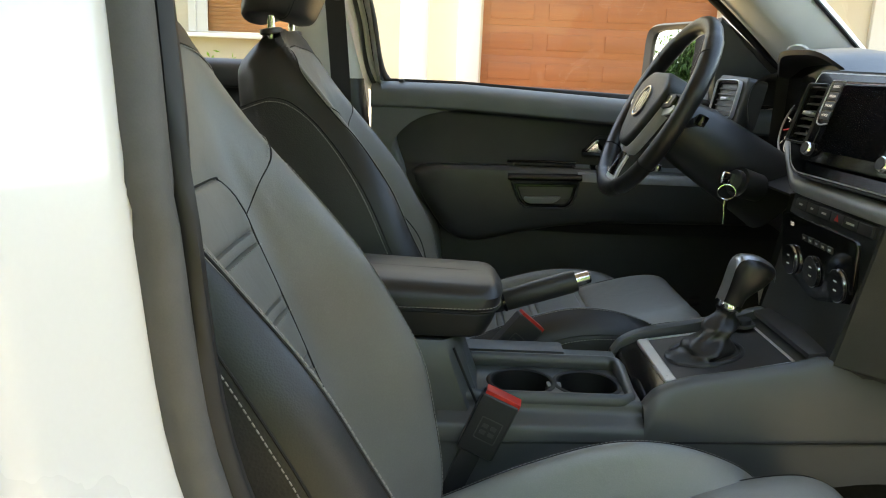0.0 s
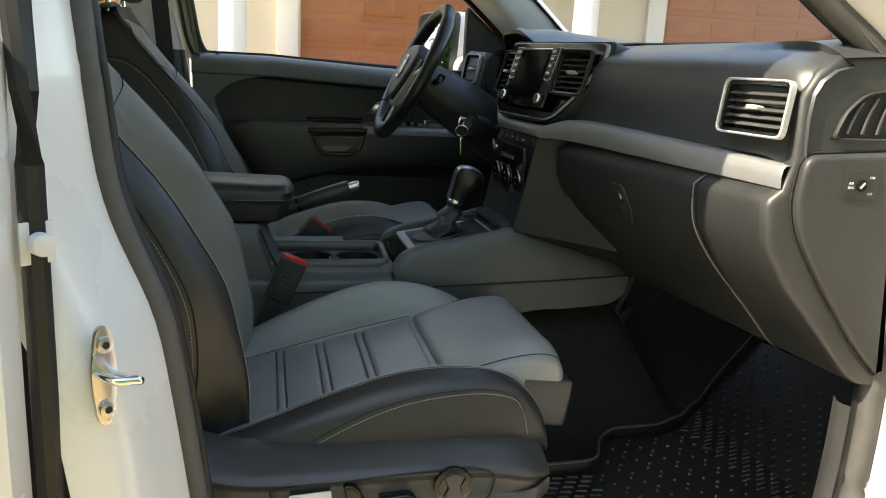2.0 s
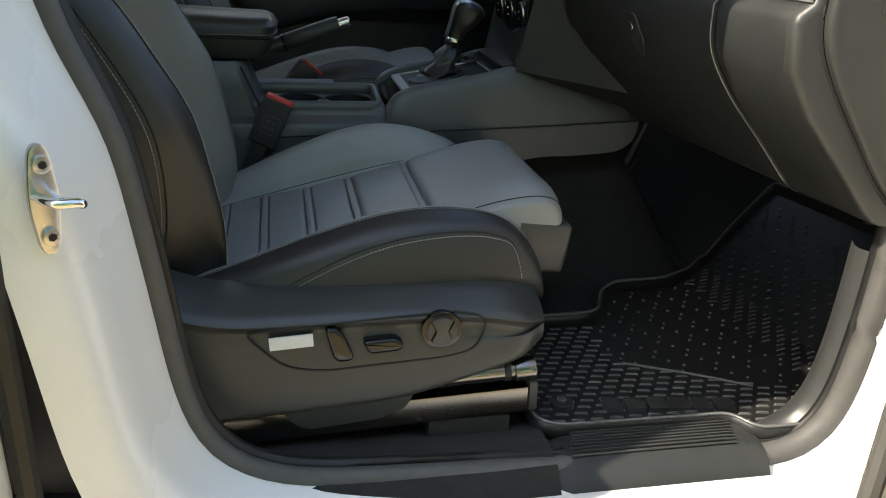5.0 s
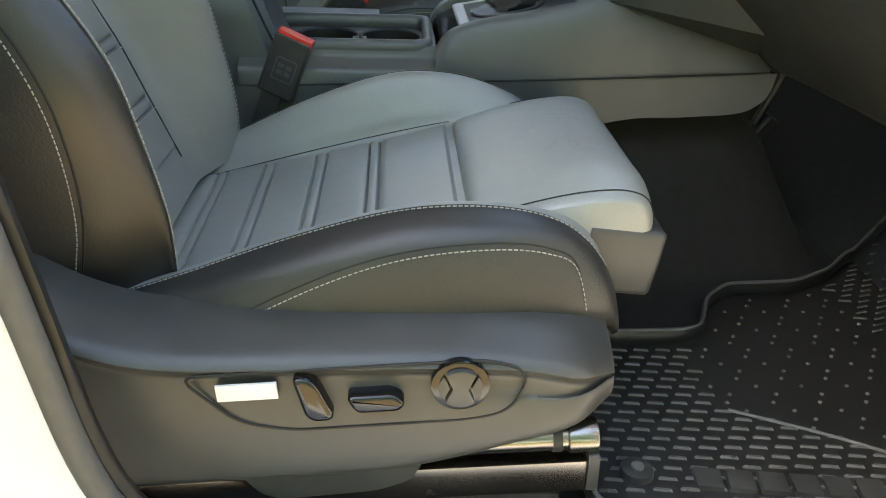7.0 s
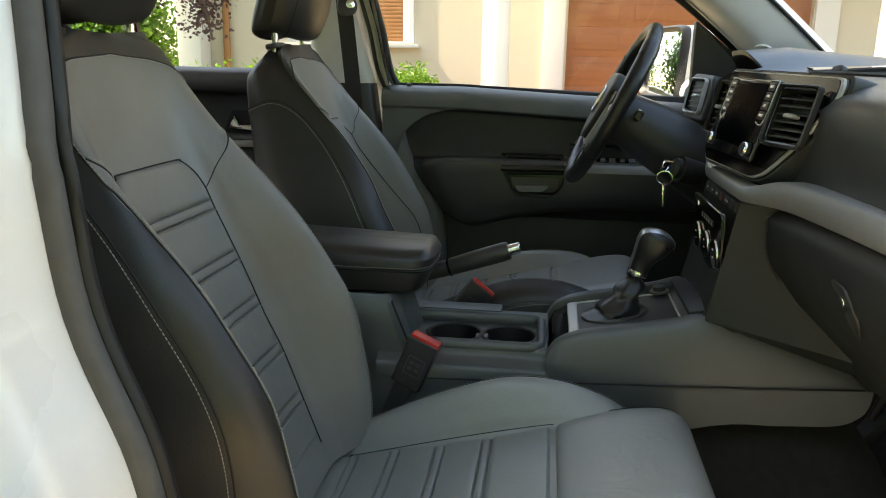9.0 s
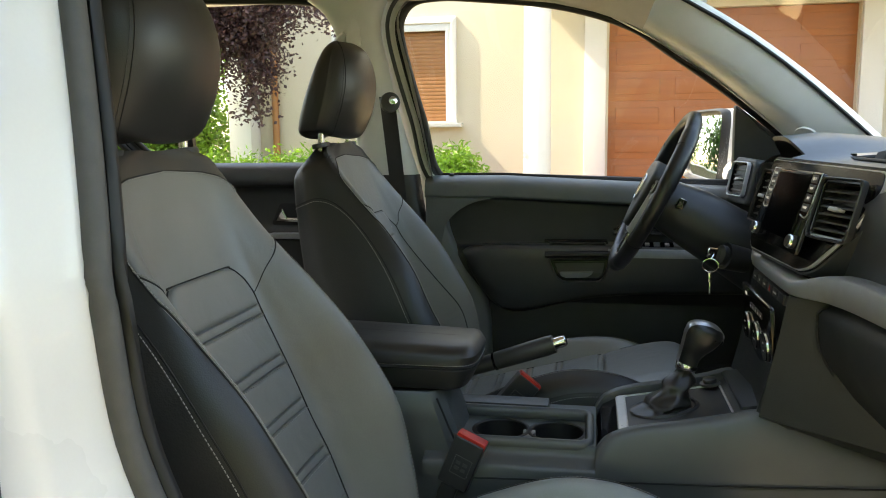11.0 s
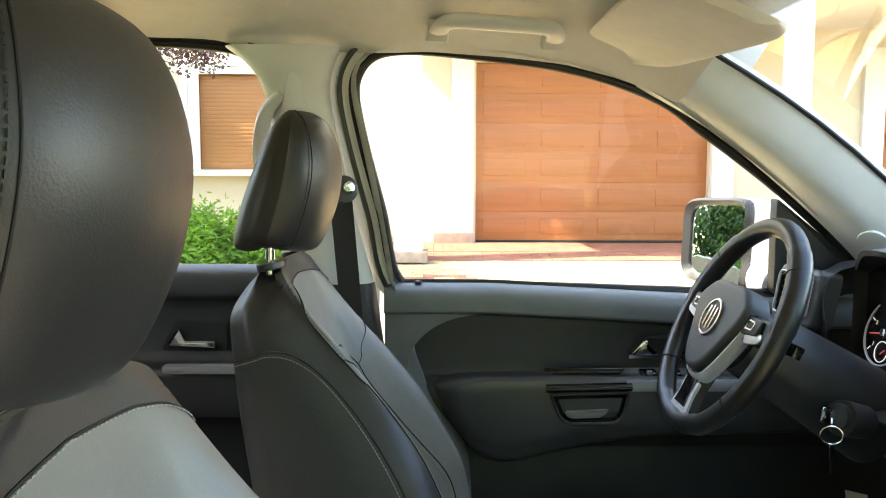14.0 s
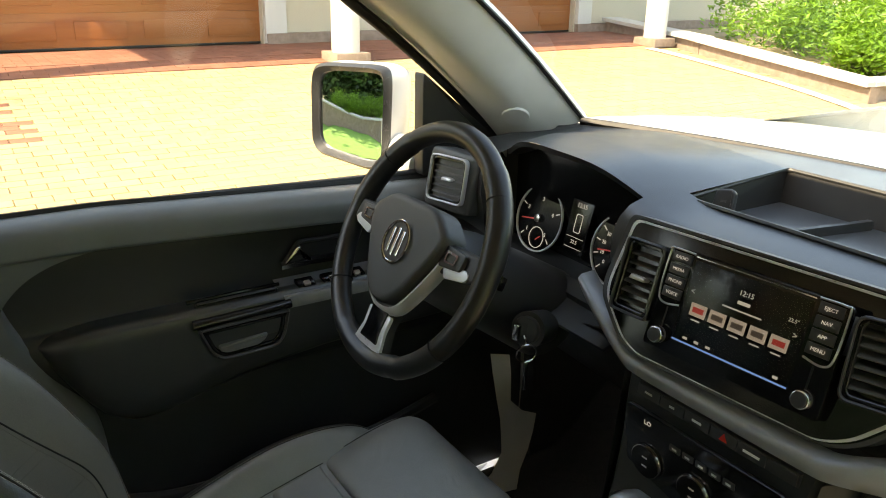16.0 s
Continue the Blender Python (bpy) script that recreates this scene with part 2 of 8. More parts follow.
def part(name, bm, material, parent=None, label="", smooth=40, recalc=True, toward=None):
    """Links a bmesh, given in world metres, as one mesh object under a thing or a part."""
    if recalc:
        bmesh.ops.recalc_face_normals(bm, faces=bm.faces)
    if toward is not None:
        for f in bm.faces:
            if f.normal.dot(Vector(toward) - f.calc_center_median()) < 0:
                f.normal_flip()
    me = bpy.data.meshes.new(name)
    bm.to_mesh(me)
    bm.free()
    me.materials.append(material)
    if smooth:
        for f in me.polygons:
            f.use_smooth = True
        me.set_sharp_from_angle(angle=radians(smooth))
    ob = new(name, me)
    if parent is not None:
        ob.parent = parent
        ob.matrix_parent_inverse = world_of(parent).inverted()
    if label:
        tagged(ob, label)
    return ob


def thing(name, base, label, category, group="", kind=""):
    ob = new(name)
    ob.empty_display_size = 0.05
    ob.matrix_basis = pose(*base)
    return tagged(ob, label, category, group, kind)


def spline(pts, n, closed=False):
    """n points along a Catmull-Rom curve through pts."""
    p = np.array(pts, float)
    m = len(p)
    t = np.linspace(0, m if closed else m - 1, n, endpoint=not closed)
    i = np.minimum(t.astype(int), m - 1 if closed else m - 2)
    f = (t - i)[:, None]
    g = (lambda k: p[k % m]) if closed else (lambda k: p[np.clip(k, 0, m - 1)])
    a, b, c, d = g(i - 1), g(i), g(i + 1), g(i + 2)
    return 0.5 * (2 * b + (c - a) * f + (2 * a - 5 * b + 4 * c - d) * f**2 + (3 * b - a - 3 * c + d) * f**3)


def grid(bm, rows, close_u=False, close_v=False, cap=False):
    """Quads over a grid of points, rows[v][u]."""
    vs = [[bm.verts.new(p) for p in r] for r in rows]
    nv, nu = len(vs), len(vs[0])
    for j in range(nv if close_v else nv - 1):
        for i in range(nu if close_u else nu - 1):
            q = [vs[j][i], vs[j][(i + 1) % nu], vs[(j + 1) % nv][(i + 1) % nu], vs[(j + 1) % nv][i]]
            if len(set(q)) == 4:
                bm.faces.new(q)
    if cap and close_u:
        bm.faces.new(vs[0]), bm.faces.new(vs[-1])
    return vs


def loft(rows, close_u=True, cap=True, nu=0, nv=0):
    """A smooth skin through section loops; returns the dense array of points."""
    r = [spline(x, nu, close_u) for x in rows] if nu else [np.array(x, float) for x in rows]
    r = np.array(r)
    if nv:
        r = np.array([spline(r[:, i], nv) for i in range(r.shape[1])]).transpose(1, 0, 2)
    return r


def skin(rows, close_u=True, cap=True, nu=0, nv=0):
    bm = bmesh.new()
    grid(bm, loft(rows, close_u, cap, nu, nv), close_u, False, cap)
    return bm


def box(size, at=(0, 0, 0), bevel=0.0, rot=(0, 0, 0), seg=2, bm=None, m=None):
    """A box with rounded edges."""
    b = bmesh.new()
    bmesh.ops.create_cube(b, size=1)
    bmesh.ops.scale(b, vec=size, verts=b.verts)
    if bevel:
        bmesh.ops.bevel(b, geom=b.edges[:], offset=bevel, segments=seg, profile=0.7, affect="EDGES")
    bmesh.ops.transform(b, matrix=m if m is not None else pose(*at, *rot), verts=b.verts)
    if bm is None:
        return b
    return join(bm, b)


def join(bm, b):
    me = bpy.data.meshes.new("tmp")
    b.to_mesh(me)
    b.free()
    bm.from_mesh(me)
    bpy.data.meshes.remove(me)
    return bm


def cyl(r, h, m, r2=None, seg=28, bevel=0.0, bm=None, cap=True):
    b = bmesh.new()
    bmesh.ops.create_cone(b, cap_ends=cap, segments=seg, radius1=r, radius2=r if r2 is None else r2, depth=h)
    if bevel:
        es = [e for e in b.edges if abs(e.verts[0].co.z - e.verts[1].co.z) < 1e-6]
        bmesh.ops.bevel(b, geom=es, offset=bevel, segments=2, profile=0.6, affect="EDGES")
    bmesh.ops.transform(b, matrix=m, verts=b.verts)
    return b if bm is None else join(bm, b)


def tube(pts, r, seg=8, closed=False, n=0, flat=1.0, bm=None):
    """A round (or flattened) tube along points."""
    p = spline(pts, n, closed) if n else np.array(pts, float)
    m = len(p)
    bm = bm or bmesh.new()
    rows = []
    up = Vector((0, 0, 1))
    for i in range(m):
        a = Vector(p[(i + 1) % m if closed else min(i + 1, m - 1)]) - Vector(p[(i - 1) % m if closed else max(i - 1, 0)])
        a.normalize()
        s = a.cross(up)
        if s.length < 0.05:
            s = a.cross(Vector((0, 1, 0)))
        s.normalize()
        u = s.cross(a)
        rr = float(r[i] if hasattr(r, "__len__") else r)
        rows.append([Vector(p[i]) + (s * math.cos(k) + u * (flat * math.sin(k))) * rr for k in np.linspace(0, 2 * math.pi, seg, endpoint=False)])
    grid(bm, rows, True, closed, not closed)
    return bm


def prism(poly, thick, m, bevel=0.0, seg=2, bm=None):
    """A polygon in the local xy plane, extruded by thick along local z, and placed by m."""
    b = bmesh.new()
    f = b.faces.new([b.verts.new((x, y, 0)) for x, y in poly])
    e = bmesh.ops.extrude_face_region(b, geom=[f])
    bmesh.ops.translate(b, vec=(0, 0, thick), verts=[v for v in e["geom"] if isinstance(v, bmesh.types.BMVert)])
    bmesh.ops.recalc_face_normals(b, faces=b.faces)
    if bevel:
        top = [x for x in b.edges if all(v.co.z > thick - 1e-6 for v in x.verts)]
        bmesh.ops.bevel(b, geom=top, offset=bevel, segments=seg, profile=0.6, affect="EDGES")
    bmesh.ops.transform(b, matrix=m, verts=b.verts)
    return b if bm is None else join(bm, b)


def rounded(poly, r, n=4):
    """A polygon with rounded corners."""
    out, k = [], len(poly)
    for i in range(k):
        a, b, c = Vector(poly[i - 1]), Vector(poly[i]), Vector(poly[(i + 1) % k])
        rr = float(r[i] if hasattr(r, "__len__") else r)
        d1, d2 = min(rr, (a - b).length * 0.48), min(rr, (c - b).length * 0.48)
        p, q = b + (a - b).normalized() * d1, b + (c - b).normalized() * d2
        for t in np.linspace(0, 1, n + 1):
            out.append(tuple(p * (1 - t) ** 2 + b * 2 * t * (1 - t) + q * t * t))
    return out


def facing(at, normal, up=(0, 0, 1)):
    """Local z along normal, local y as near to up as can be, local x to the viewer's right."""
    z = Vector(normal).normalized()
    x = Vector(up).cross(z).normalized()
    return Matrix.Translation(at) @ Matrix((x, z.cross(x), z)).transposed().to_4x4()


def ring(loop_outer, loop_inner, thick, m, bevel=0.0):
    """A flat frame between two loops of equal length, with thickness."""
    b = bmesh.new()
    rows = []
    for z, lp in ((0, loop_outer), (thick, loop_outer), (thick, loop_inner), (0, loop_inner)):
        rows.append([(x, y, z) for x, y in lp])
    grid(b, rows, True, True)
    if bevel:
        bmesh.ops.bevel(b, geom=[e for e in b.edges if all(v.co.z > thick - 1e-6 for v in e.verts)], offset=bevel, segments=1, affect="EDGES")
    bmesh.ops.transform(b, matrix=m, verts=b.verts)
    return b


def dashes(curve, size=(0.0038, 0.0009, 0.0009), gap=0.0019, bm=None):
    """Stitches along a dense curve, as small bars."""
    bm = bm or bmesh.new()
    c = np.array(curve)
    seg = np.r_[0, np.cumsum(np.linalg.norm(np.diff(c, axis=0), axis=1))]
    at = np.arange(gap, seg[-1], size[0] + gap)
    pos = np.array([np.interp(at, seg, c[:, k]) for k in range(3)]).T
    nxt = np.array([np.interp(at + 0.001, seg, c[:, k]) for k in range(3)]).T
    for p, q in zip(pos, nxt):
        d = Vector(q - p)
        if d.length < 1e-6:
            continue
        x = d.normalized()
        s = x.cross(Vector((0, 0, 1)))
        s = s.normalized() if s.length > 0.05 else Vector((0, 1, 0))
        u = s.cross(x)
        h = (size[0] / 2, size[1] / 2, size[2] / 2)
        vs = [bm.verts.new(Vector(p) + x * (a * h[0]) + s * (b * h[1]) + u * (c2 * h[2])) for a in (-1, 1) for b in (-1, 1) for c2 in (-1, 1)]
        for f in ((0, 1, 3, 2), (4, 6, 7, 5), (0, 4, 5, 1), (2, 3, 7, 6), (0, 2, 6, 4), (1, 5, 7, 3)):
            bm.faces.new([vs[k] for k in f])
    return bm


def letters(body, size, m, material, parent, name="lettering"):
    """Lettering in the built-in font, as a thin mesh, centred in the local xy plane of m."""
    c = bpy.data.curves.new(name, "FONT")
    c.body, c.size, c.extrude, c.align_x, c.align_y, c.resolution_u = body, size, 0.0003, "CENTER", "CENTER", 2
    o = bpy.data.objects.new(name, c)
    scene.collection.objects.link(o)
    dg = bpy.context.evaluated_depsgraph_get()
    me = bpy.data.meshes.new_from_object(o.evaluated_get(dg))
    bpy.data.objects.remove(o)
    bpy.data.curves.remove(c)
    me.transform(m)
    me.materials.clear()
    me.materials.append(material)
    ob = new(name, me)
    ob.parent = parent
    ob.matrix_parent_inverse = world_of(parent).inverted()
    return ob


class Skin:
    """A dense grid of points that can be looked up by (u, v) in 0..1, with normals pointing out."""

    def __init__(self, pts, closed, inside):
        self.p, self.closed, self.inside = np.array(pts), closed, Vector(inside)

    def at(self, u, v):
        nv, nu = self.p.shape[:2]
        a = (u % 1) * nu if self.closed else min(max(u, 0), 1) * (nu - 1)
        b = min(max(v, 0), 1) * (nv - 1)
        i, j = int(a) % nu, int(b)
        i2, j2 = (i + 1) % nu if self.closed else min(i + 1, nu - 1), min(j + 1, nv - 1)
        if not self.closed:
            i = min(i, nu - 1)
        fa, fb = a - int(a), b - j
        p = self.p
        return (p[j][i] * (1 - fa) + p[j][i2] * fa) * (1 - fb) + (p[j2][i] * (1 - fa) + p[j2][i2] * fa) * fb

    def normal(self, u, v):
        e = 0.004
        du, dv = Vector(self.at(u + e, v) - self.at(u - e, v)), Vector(self.at(u, v + e) - self.at(u, v - e))
        n = du.cross(dv).normalized()
        return -n if n.dot(Vector(self.at(u, v)) - self.inside) < 0 else n

    def lift(self, u, v, h):
        return np.array(self.at(u, v)) + h * np.array(self.normal(u, v))


# ---- ground and house ----
def ground_z(y):
    return 0.0 if y < 1.5 else min(0.66, 0.11 * (y - 1.5))


def build_ground():
    g = thing("ground", (0, 0, 0), "sandy joint bed under the sloping block-paved drive", "ground", kind="structure")
    bm = bmesh.new()
    ys = [-300, -60, -12, -4, 1.5, 3, 5, 7.5, 12, 60, 300]
    xs = [-300, -60, -14, -6, 0, 6, 14, 60, 300]
    grid(bm, [[(x, y, ground_z(y) - 0.012) for x in xs] for y in ys])
    part("joint_bed", bm, JOINT, g)
    # never in view; this sheet bounces warm sunlight into the cab
    p = thing("pavement", (0, -5, 0), "unseen yellow paving on the passenger side, added for its warm bounce", "pavement", kind="structure")
    bm = bmesh.new()
    grid(bm, [[(x, y, 0.0) for x in np.linspace(-4.6, 9, 12)] for y in np.linspace(-3.8, 1.25, 8)])
    part("paved_sheet", bm, PAVER, p)
    return g


def build_house():
    y0 = 8.6
    w = thing("wall_north", (0, y0, 0.66), "cream rendered house front with white pilasters and brown plinth", "wall", kind="structure")
    b = bmesh.new()
    for x0, x1, z0, z1 in ((-4.3, -3.06, 0.6, 6.0), (-3.06, -1.47, 0.6, 1.50), (-3.06, -1.47, 2.80, 6.0), (-1.47, 0.40, 0.6, 6.0), (0.40, 3.19, 2.79, 6.0), (3.19, 5.25, 0.6, 6.0), (5.25, 7.95, 2.79, 6.0), (7.95, 14.0, 0.6, 6.0)):
        box((x1 - x0, 0.4, z1 - z0), ((x0 + x1) / 2, y0 + 0.2, (z0 + z1) / 2), bm=b)
    box((0.4, 8, 5.4), (-4.1, y0 + 4.4, 3.3), bm=b)
    part("render_coat", b, RENDER_WALL, w, smooth=0)
    for x in (0.24, 3.33, 5.1, 8.1):
        part("pilaster", box((0.26, 0.07, 2.3), (x, y0 - 0.034, 1.82), 0.008), WHITE_RENDER, w, "white rendered pilaster")
    for x0, x1 in ((-4.3, -0.62), (-0.1, 0.37), (3.21, 5.23), (7.97, 14)):
        part("plinth", box((x1 - x0, 0.10, 0.16), ((x0 + x1) / 2, y0 - 0.035, 0.70), 0.006), STONE, w, "brown stone plinth")
    part("render_return", box((0.30, 0.30, 3.2), (-4.25, y0 - 0.16, 2.2), 0.01), WHITE_RENDER, w, "white corner strip of the house front")
    part("downpipe", cyl(0.045, 3.2, pose(-3.86, y0 - 0.06, 2.2), seg=16), SHUTTER, w, "brown rainwater pipe")
    # porch roof over the garages
    part("porch_roof", box((9.6, 1.75, 0.3), (4.1, y0 - 0.86, 3.35), 0.02), WHITE_RENDER, w, "white porch canopy")
    # window
    win = thing("window_1", (-2.26, y0, 1.5), "house window with closed brown roller shutter and white moulded surround", "window", kind="structure")
    ox = [(-3.07, 1.50), (-1.46, 1.50), (-1.46, 2.80), (-3.07, 2.80)]
    ix = [(-2.85, 1.52), (-1.60, 1.52), (-1.60, 2.63), (-2.85, 2.63)]
    mid = [(-2.98, 1.51), (-1.53, 1.51), (-1.53, 2.72), (-2.98, 2.72)]
    m = Matrix.Translation((0, y0, 0)) @ pose(0, 0, 0, 90, 0, 0)
    part("window_frame", ring(ox, mid, 0.05, m, 0.006), WHITE_RENDER, win, "white moulded surround")
    part("inner_frame", ring(mid, ix, 0.03, m, 0.006), WHITE_RENDER, win)
    part("window_sill", box((1.75, 0.16, 0.05), (-2.26, y0 - 0.07, 1.47), 0.008), CAPSTONE, win)
    part("backing", box((1.4, 0.03, 1.3), (-2.22, y0 + 0.085, 2.1)), SHUTTER, win)
    for i in range(24):
        z = 1.54 + i * 0.0462
        part("slat", prism(rounded([(-0.014, -0.0225), (0.0, -0.0225), (0.010, -0.012), (0.010, 0.012), (0.0, 0.0225), (-0.014, 0.0225)], 0.004, 2), 1.25, pose(-2.85, y0 + 0.06, z, 90, 0, 90)), SHUTTER, win)
    # garage doors
    for k, (x0, x1) in enumerate(((0.40, 3.19), (5.25, 7.95))):
        d = thing("garage_door", ((x0 + x1) / 2, y0 + 0.12, 0.66), "orange-brown woodgrain sectional garage door with recessed panels, closed", "garage door", "garage doors")
        part("backing", box((x1 - x0 + 0.2, 0.03, 2.3), ((x0 + x1) / 2, y0 + 0.19, 1.75)), WOOD, d)
        for r in range(6):
            z = 0.68 + r * 0.351
            s = part("section", box((x1 - x0, 0.04, 0.3495), ((x0 + x1) / 2, y0 + 0.12, z + 0.1755), 0.003), WOOD, d)
            n = 4
            for c in range(n):
                cx = x0 + (c + 0.5) * (x1 - x0) / n
                hw, hh = (x1 - x0) / n / 2 - 0.07, 0.115
                o = [(cx - hw, z + 0.172 - hh), (cx + hw, z + 0.172 - hh), (cx + hw, z + 0.172 + hh), (cx - hw, z + 0.172 + hh)]
                i2 = [(cx - hw + 0.02, z + 0.192 - hh), (cx + hw - 0.02, z + 0.192 - hh), (cx + hw - 0.02, z + 0.152 + hh), (cx - hw + 0.02, z + 0.152 + hh)]
                mm = Matrix.Translation((0, y0 + 0.102, 0)) @ pose(0, 0, 0, 90, 0, 0)
                part("panel", prism(i2, 0.012, mm, 0.010, 2), WOOD, s)
        part("bottom_seal", box((x1 - x0, 0.05, 0.025), ((x0 + x1) / 2, y0 + 0.12, 0.672), 0.004), BLACKRUBBER, d, "black rubber seal")
    # columns
    for x in (-0.35, 3.49, 8.0):
        z = ground_z(7.05)
        c = thing("porch_column", (x, 7.05, z), "white round porch column on a brown stone base", "column", "porch columns")
        part("shaft", cyl(0.145, 2.7, pose(x, 7.05, z + 1.45), 0.135, 40), WHITE_RENDER, c)
        part("base", box((0.38, 0.38, 0.11), (x, 7.05, z + 0.05), 0.012), STONE, c, "brown stone base")
    return w


def leaf_cloud(name, blobs, n, size, material, parent, label="", droop=0.0, long=1.6, seed=1):
    """Many small folded leaves in uneven clumps round blobs (x, y, z, rx, ry, rz)."""
    rng = np.random.default_rng(seed)
    verts, faces = [], []
    k = 0
    weights = np.array([b[3] * b[4] * b[5] for b in blobs])
    weights = weights / weights.sum()
    for b, wgt in zip(blobs, weights):
        m = int(n * wgt)
        clumps = max(6, m // 26)
        d = rng.normal(size=(clumps, 3))
        d /= np.linalg.norm(d, axis=1)[:, None]
        cc = d * (rng.random((clumps, 1)) ** 0.45) * np.array(b[3:6]) + np.array(b[:3])
        for c in cc:
            q = c + rng.normal(size=(26, 3)) * np.array((1, 1, 0.8)) * size * 2.6
            for p in q:
                a = rng.normal(size=3)
                a[2] = a[2] * 0.6 - droop
                a /= np.linalg.norm(a)
                s = np.cross(a, rng.normal(size=3))
                s /= np.linalg.norm(s) + 1e-9
                L, wd = size * long * (0.7 + 0.6 * rng.random()), size * 0.5 * (0.7 + 0.6 * rng.random())
                up = np.cross(a, s) * wd * 0.35
                verts += [p, p + a * L * 0.5 + s * wd + up, p + a * L, p + a * L * 0.5 - s * wd + up]
                faces.append((k, k + 1, k + 2, k + 3))
                k += 4
    me = bpy.data.meshes.new(name)
    me.from_pydata([tuple(v) for v in verts], [], faces)
    me.materials.append(material)
    ob = new(name, me)
    if parent is not None:
        ob.parent = parent
        ob.matrix_parent_inverse = world_of(parent).inverted()
    if label:
        tagged(ob, label)
    return ob


def build_garden():
    t = thing("plum_tree", (-5.0, 6.3, 0.5), "purple-leaved plum tree with drooping twigs beside the house", "tree")
    part("trunk", tube([(-5.0, 6.3, 0.4), (-4.95, 6.3, 1.4), (-4.8, 6.25, 2.4), (-4.5, 6.2, 3.4)], [0.13, 0.11, 0.09, 0.05], 10, n=0), BARK, t)
    for q in ([(-4.9, 6.3, 1.8), (-4.2, 6.1, 2.5), (-3.3, 6.0, 2.8), (-2.6, 6.0, 2.7)], [(-4.85, 6.3, 2.2), (-4.0, 6.4, 3.0), (-3.0, 6.3, 3.3)], [(-4.9, 6.3, 2.0), (-5.6, 6.2, 2.8), (-6.4, 6.0, 3.2)], [(-3.5, 6.0, 2.75), (-3.2, 6.0, 2.3), (-3.0, 6.0, 1.7), (-2.95, 6.0, 1.45)]):
        part("limb", tube(q, list(np.linspace(0.05, 0.008, len(q))), 7), BARK, t)
    leaf_cloud("hanging_twigs", [(-3.05, 6.0, 2.60, 0.55, 0.35, 0.42), (-3.0, 6.0, 2.1, 0.30, 0.25, 0.34), (-2.95, 6.0, 1.68, 0.12, 0.12, 0.22), (-2.15, 6.0, 2.52, 0.30, 0.25, 0.12), (-3.6, 6.0, 2.5, 0.4, 0.4, 0.6)], 17000, 0.029, PLUM, t, "dark purple hanging leaves", 0.5, 1.5, 8)
    leaf_cloud("crown", [(-4.1, 6.0, 2.9, 1.1, 0.7, 0.7), (-3.2, 6.0, 2.75, 0.75, 0.5, 0.5), (-4.0, 5.9, 2.25, 0.5, 0.5, 0.55), (-3.3, 6.0, 2.2, 0.35, 0.3, 0.45), (-3.05, 6.0, 1.7, 0.13, 0.13, 0.32), (-2.55, 6.0, 2.55, 0.35, 0.3, 0.22), (-5.3, 6.2, 3.2, 1.0, 0.8, 0.7), (-3.6, 6.1, 3.5, 1.2, 0.8, 0.5)], 30000, 0.031, PLUM, t, "dark purple leaves", 0.5, 1.5, 3)
    v = thing("leafy_shrub", (-6.2, 9.6, 0.5), "tall green leafy shrub beside the house corner", "shrub")
    part("stem", tube([(-6.2, 9.6, 0.4), (-6.1, 9.6, 1.5), (-5.9, 9.5, 2.6)], [0.05, 0.04, 0.02], 7), BARK, v)
    leaf_cloud("leaves", [(-6.6, 9.4, 1.5, 1.2, 0.6, 1.0), (-5.6, 9.5, 1.5, 0.55, 0.5, 0.9), (-6.6, 9.5, 2.8, 1.4, 0.6, 0.9)], 26000, 0.066, GREEN, v, "", 0.25, 1.3, 4)
    bk = thing("dark_hedge", (-9.0, 12.5, 0.4), "tall dark green hedge behind the garden", "hedge")
    leaf_cloud("foliage", [(-8.0, 12.0, 2.0, 3.2, 0.8, 2.6), (-12, 10, 2.0, 2.5, 3.0, 2.6)], 9000, 0.11, DEEP, bk, "", 0.2, 1.3, 5)
    # low junipers along the house
    for i, (x, y, z, rx, rz) in enumerate(((-5.2, 7.6, 0.75, 0.7, 0.33), (-4.2, 7.5, 0.78, 0.7, 0.33), (-3.3, 7.4, 0.78, 0.6, 0.34), (-2.45, 6.6, 0.75, 0.5, 0.42), (-2.0, 6.9, 0.72, 0.42, 0.36), (-1.35, 7.6, 0.78, 0.36, 0.36))):
        j = thing("juniper", (x, y, 0.4), "low bright green feathery juniper along the house front", "shrub", "junipers along the house")
        leaf_cloud("foliage", [(x, y, z + 0.02, rx, 0.45, rz + 0.02), (x - 0.2 * rx, y - 0.1, z - 0.15, rx, 0.5, rz)], 9000, 0.026, BRIGHT, j, "", -0.35, 3.0, 20 + i)
    pw = thing("planter_wall", (-3.5, 6.0, 0.35), "low stone planter wall with a pale cap beside the drive", "planter wall")
    part("wall_body", box((5.2, 0.14, 0.36), (-4.1, 6.02, 0.40), 0.01), STONE, pw)
    part("cap", box((5.3, 0.26, 0.05), (-4.1, 6.02, 0.60), 0.01), CAPSTONE, pw, "pale cap stone")
    # planter on the far end of the drive
    pl = thing("planter_wall", (9.0, 5.0, 0.3), "curved low planter wall with a pale stone cap at the end of the drive", "planter wall")
    z = 0.3
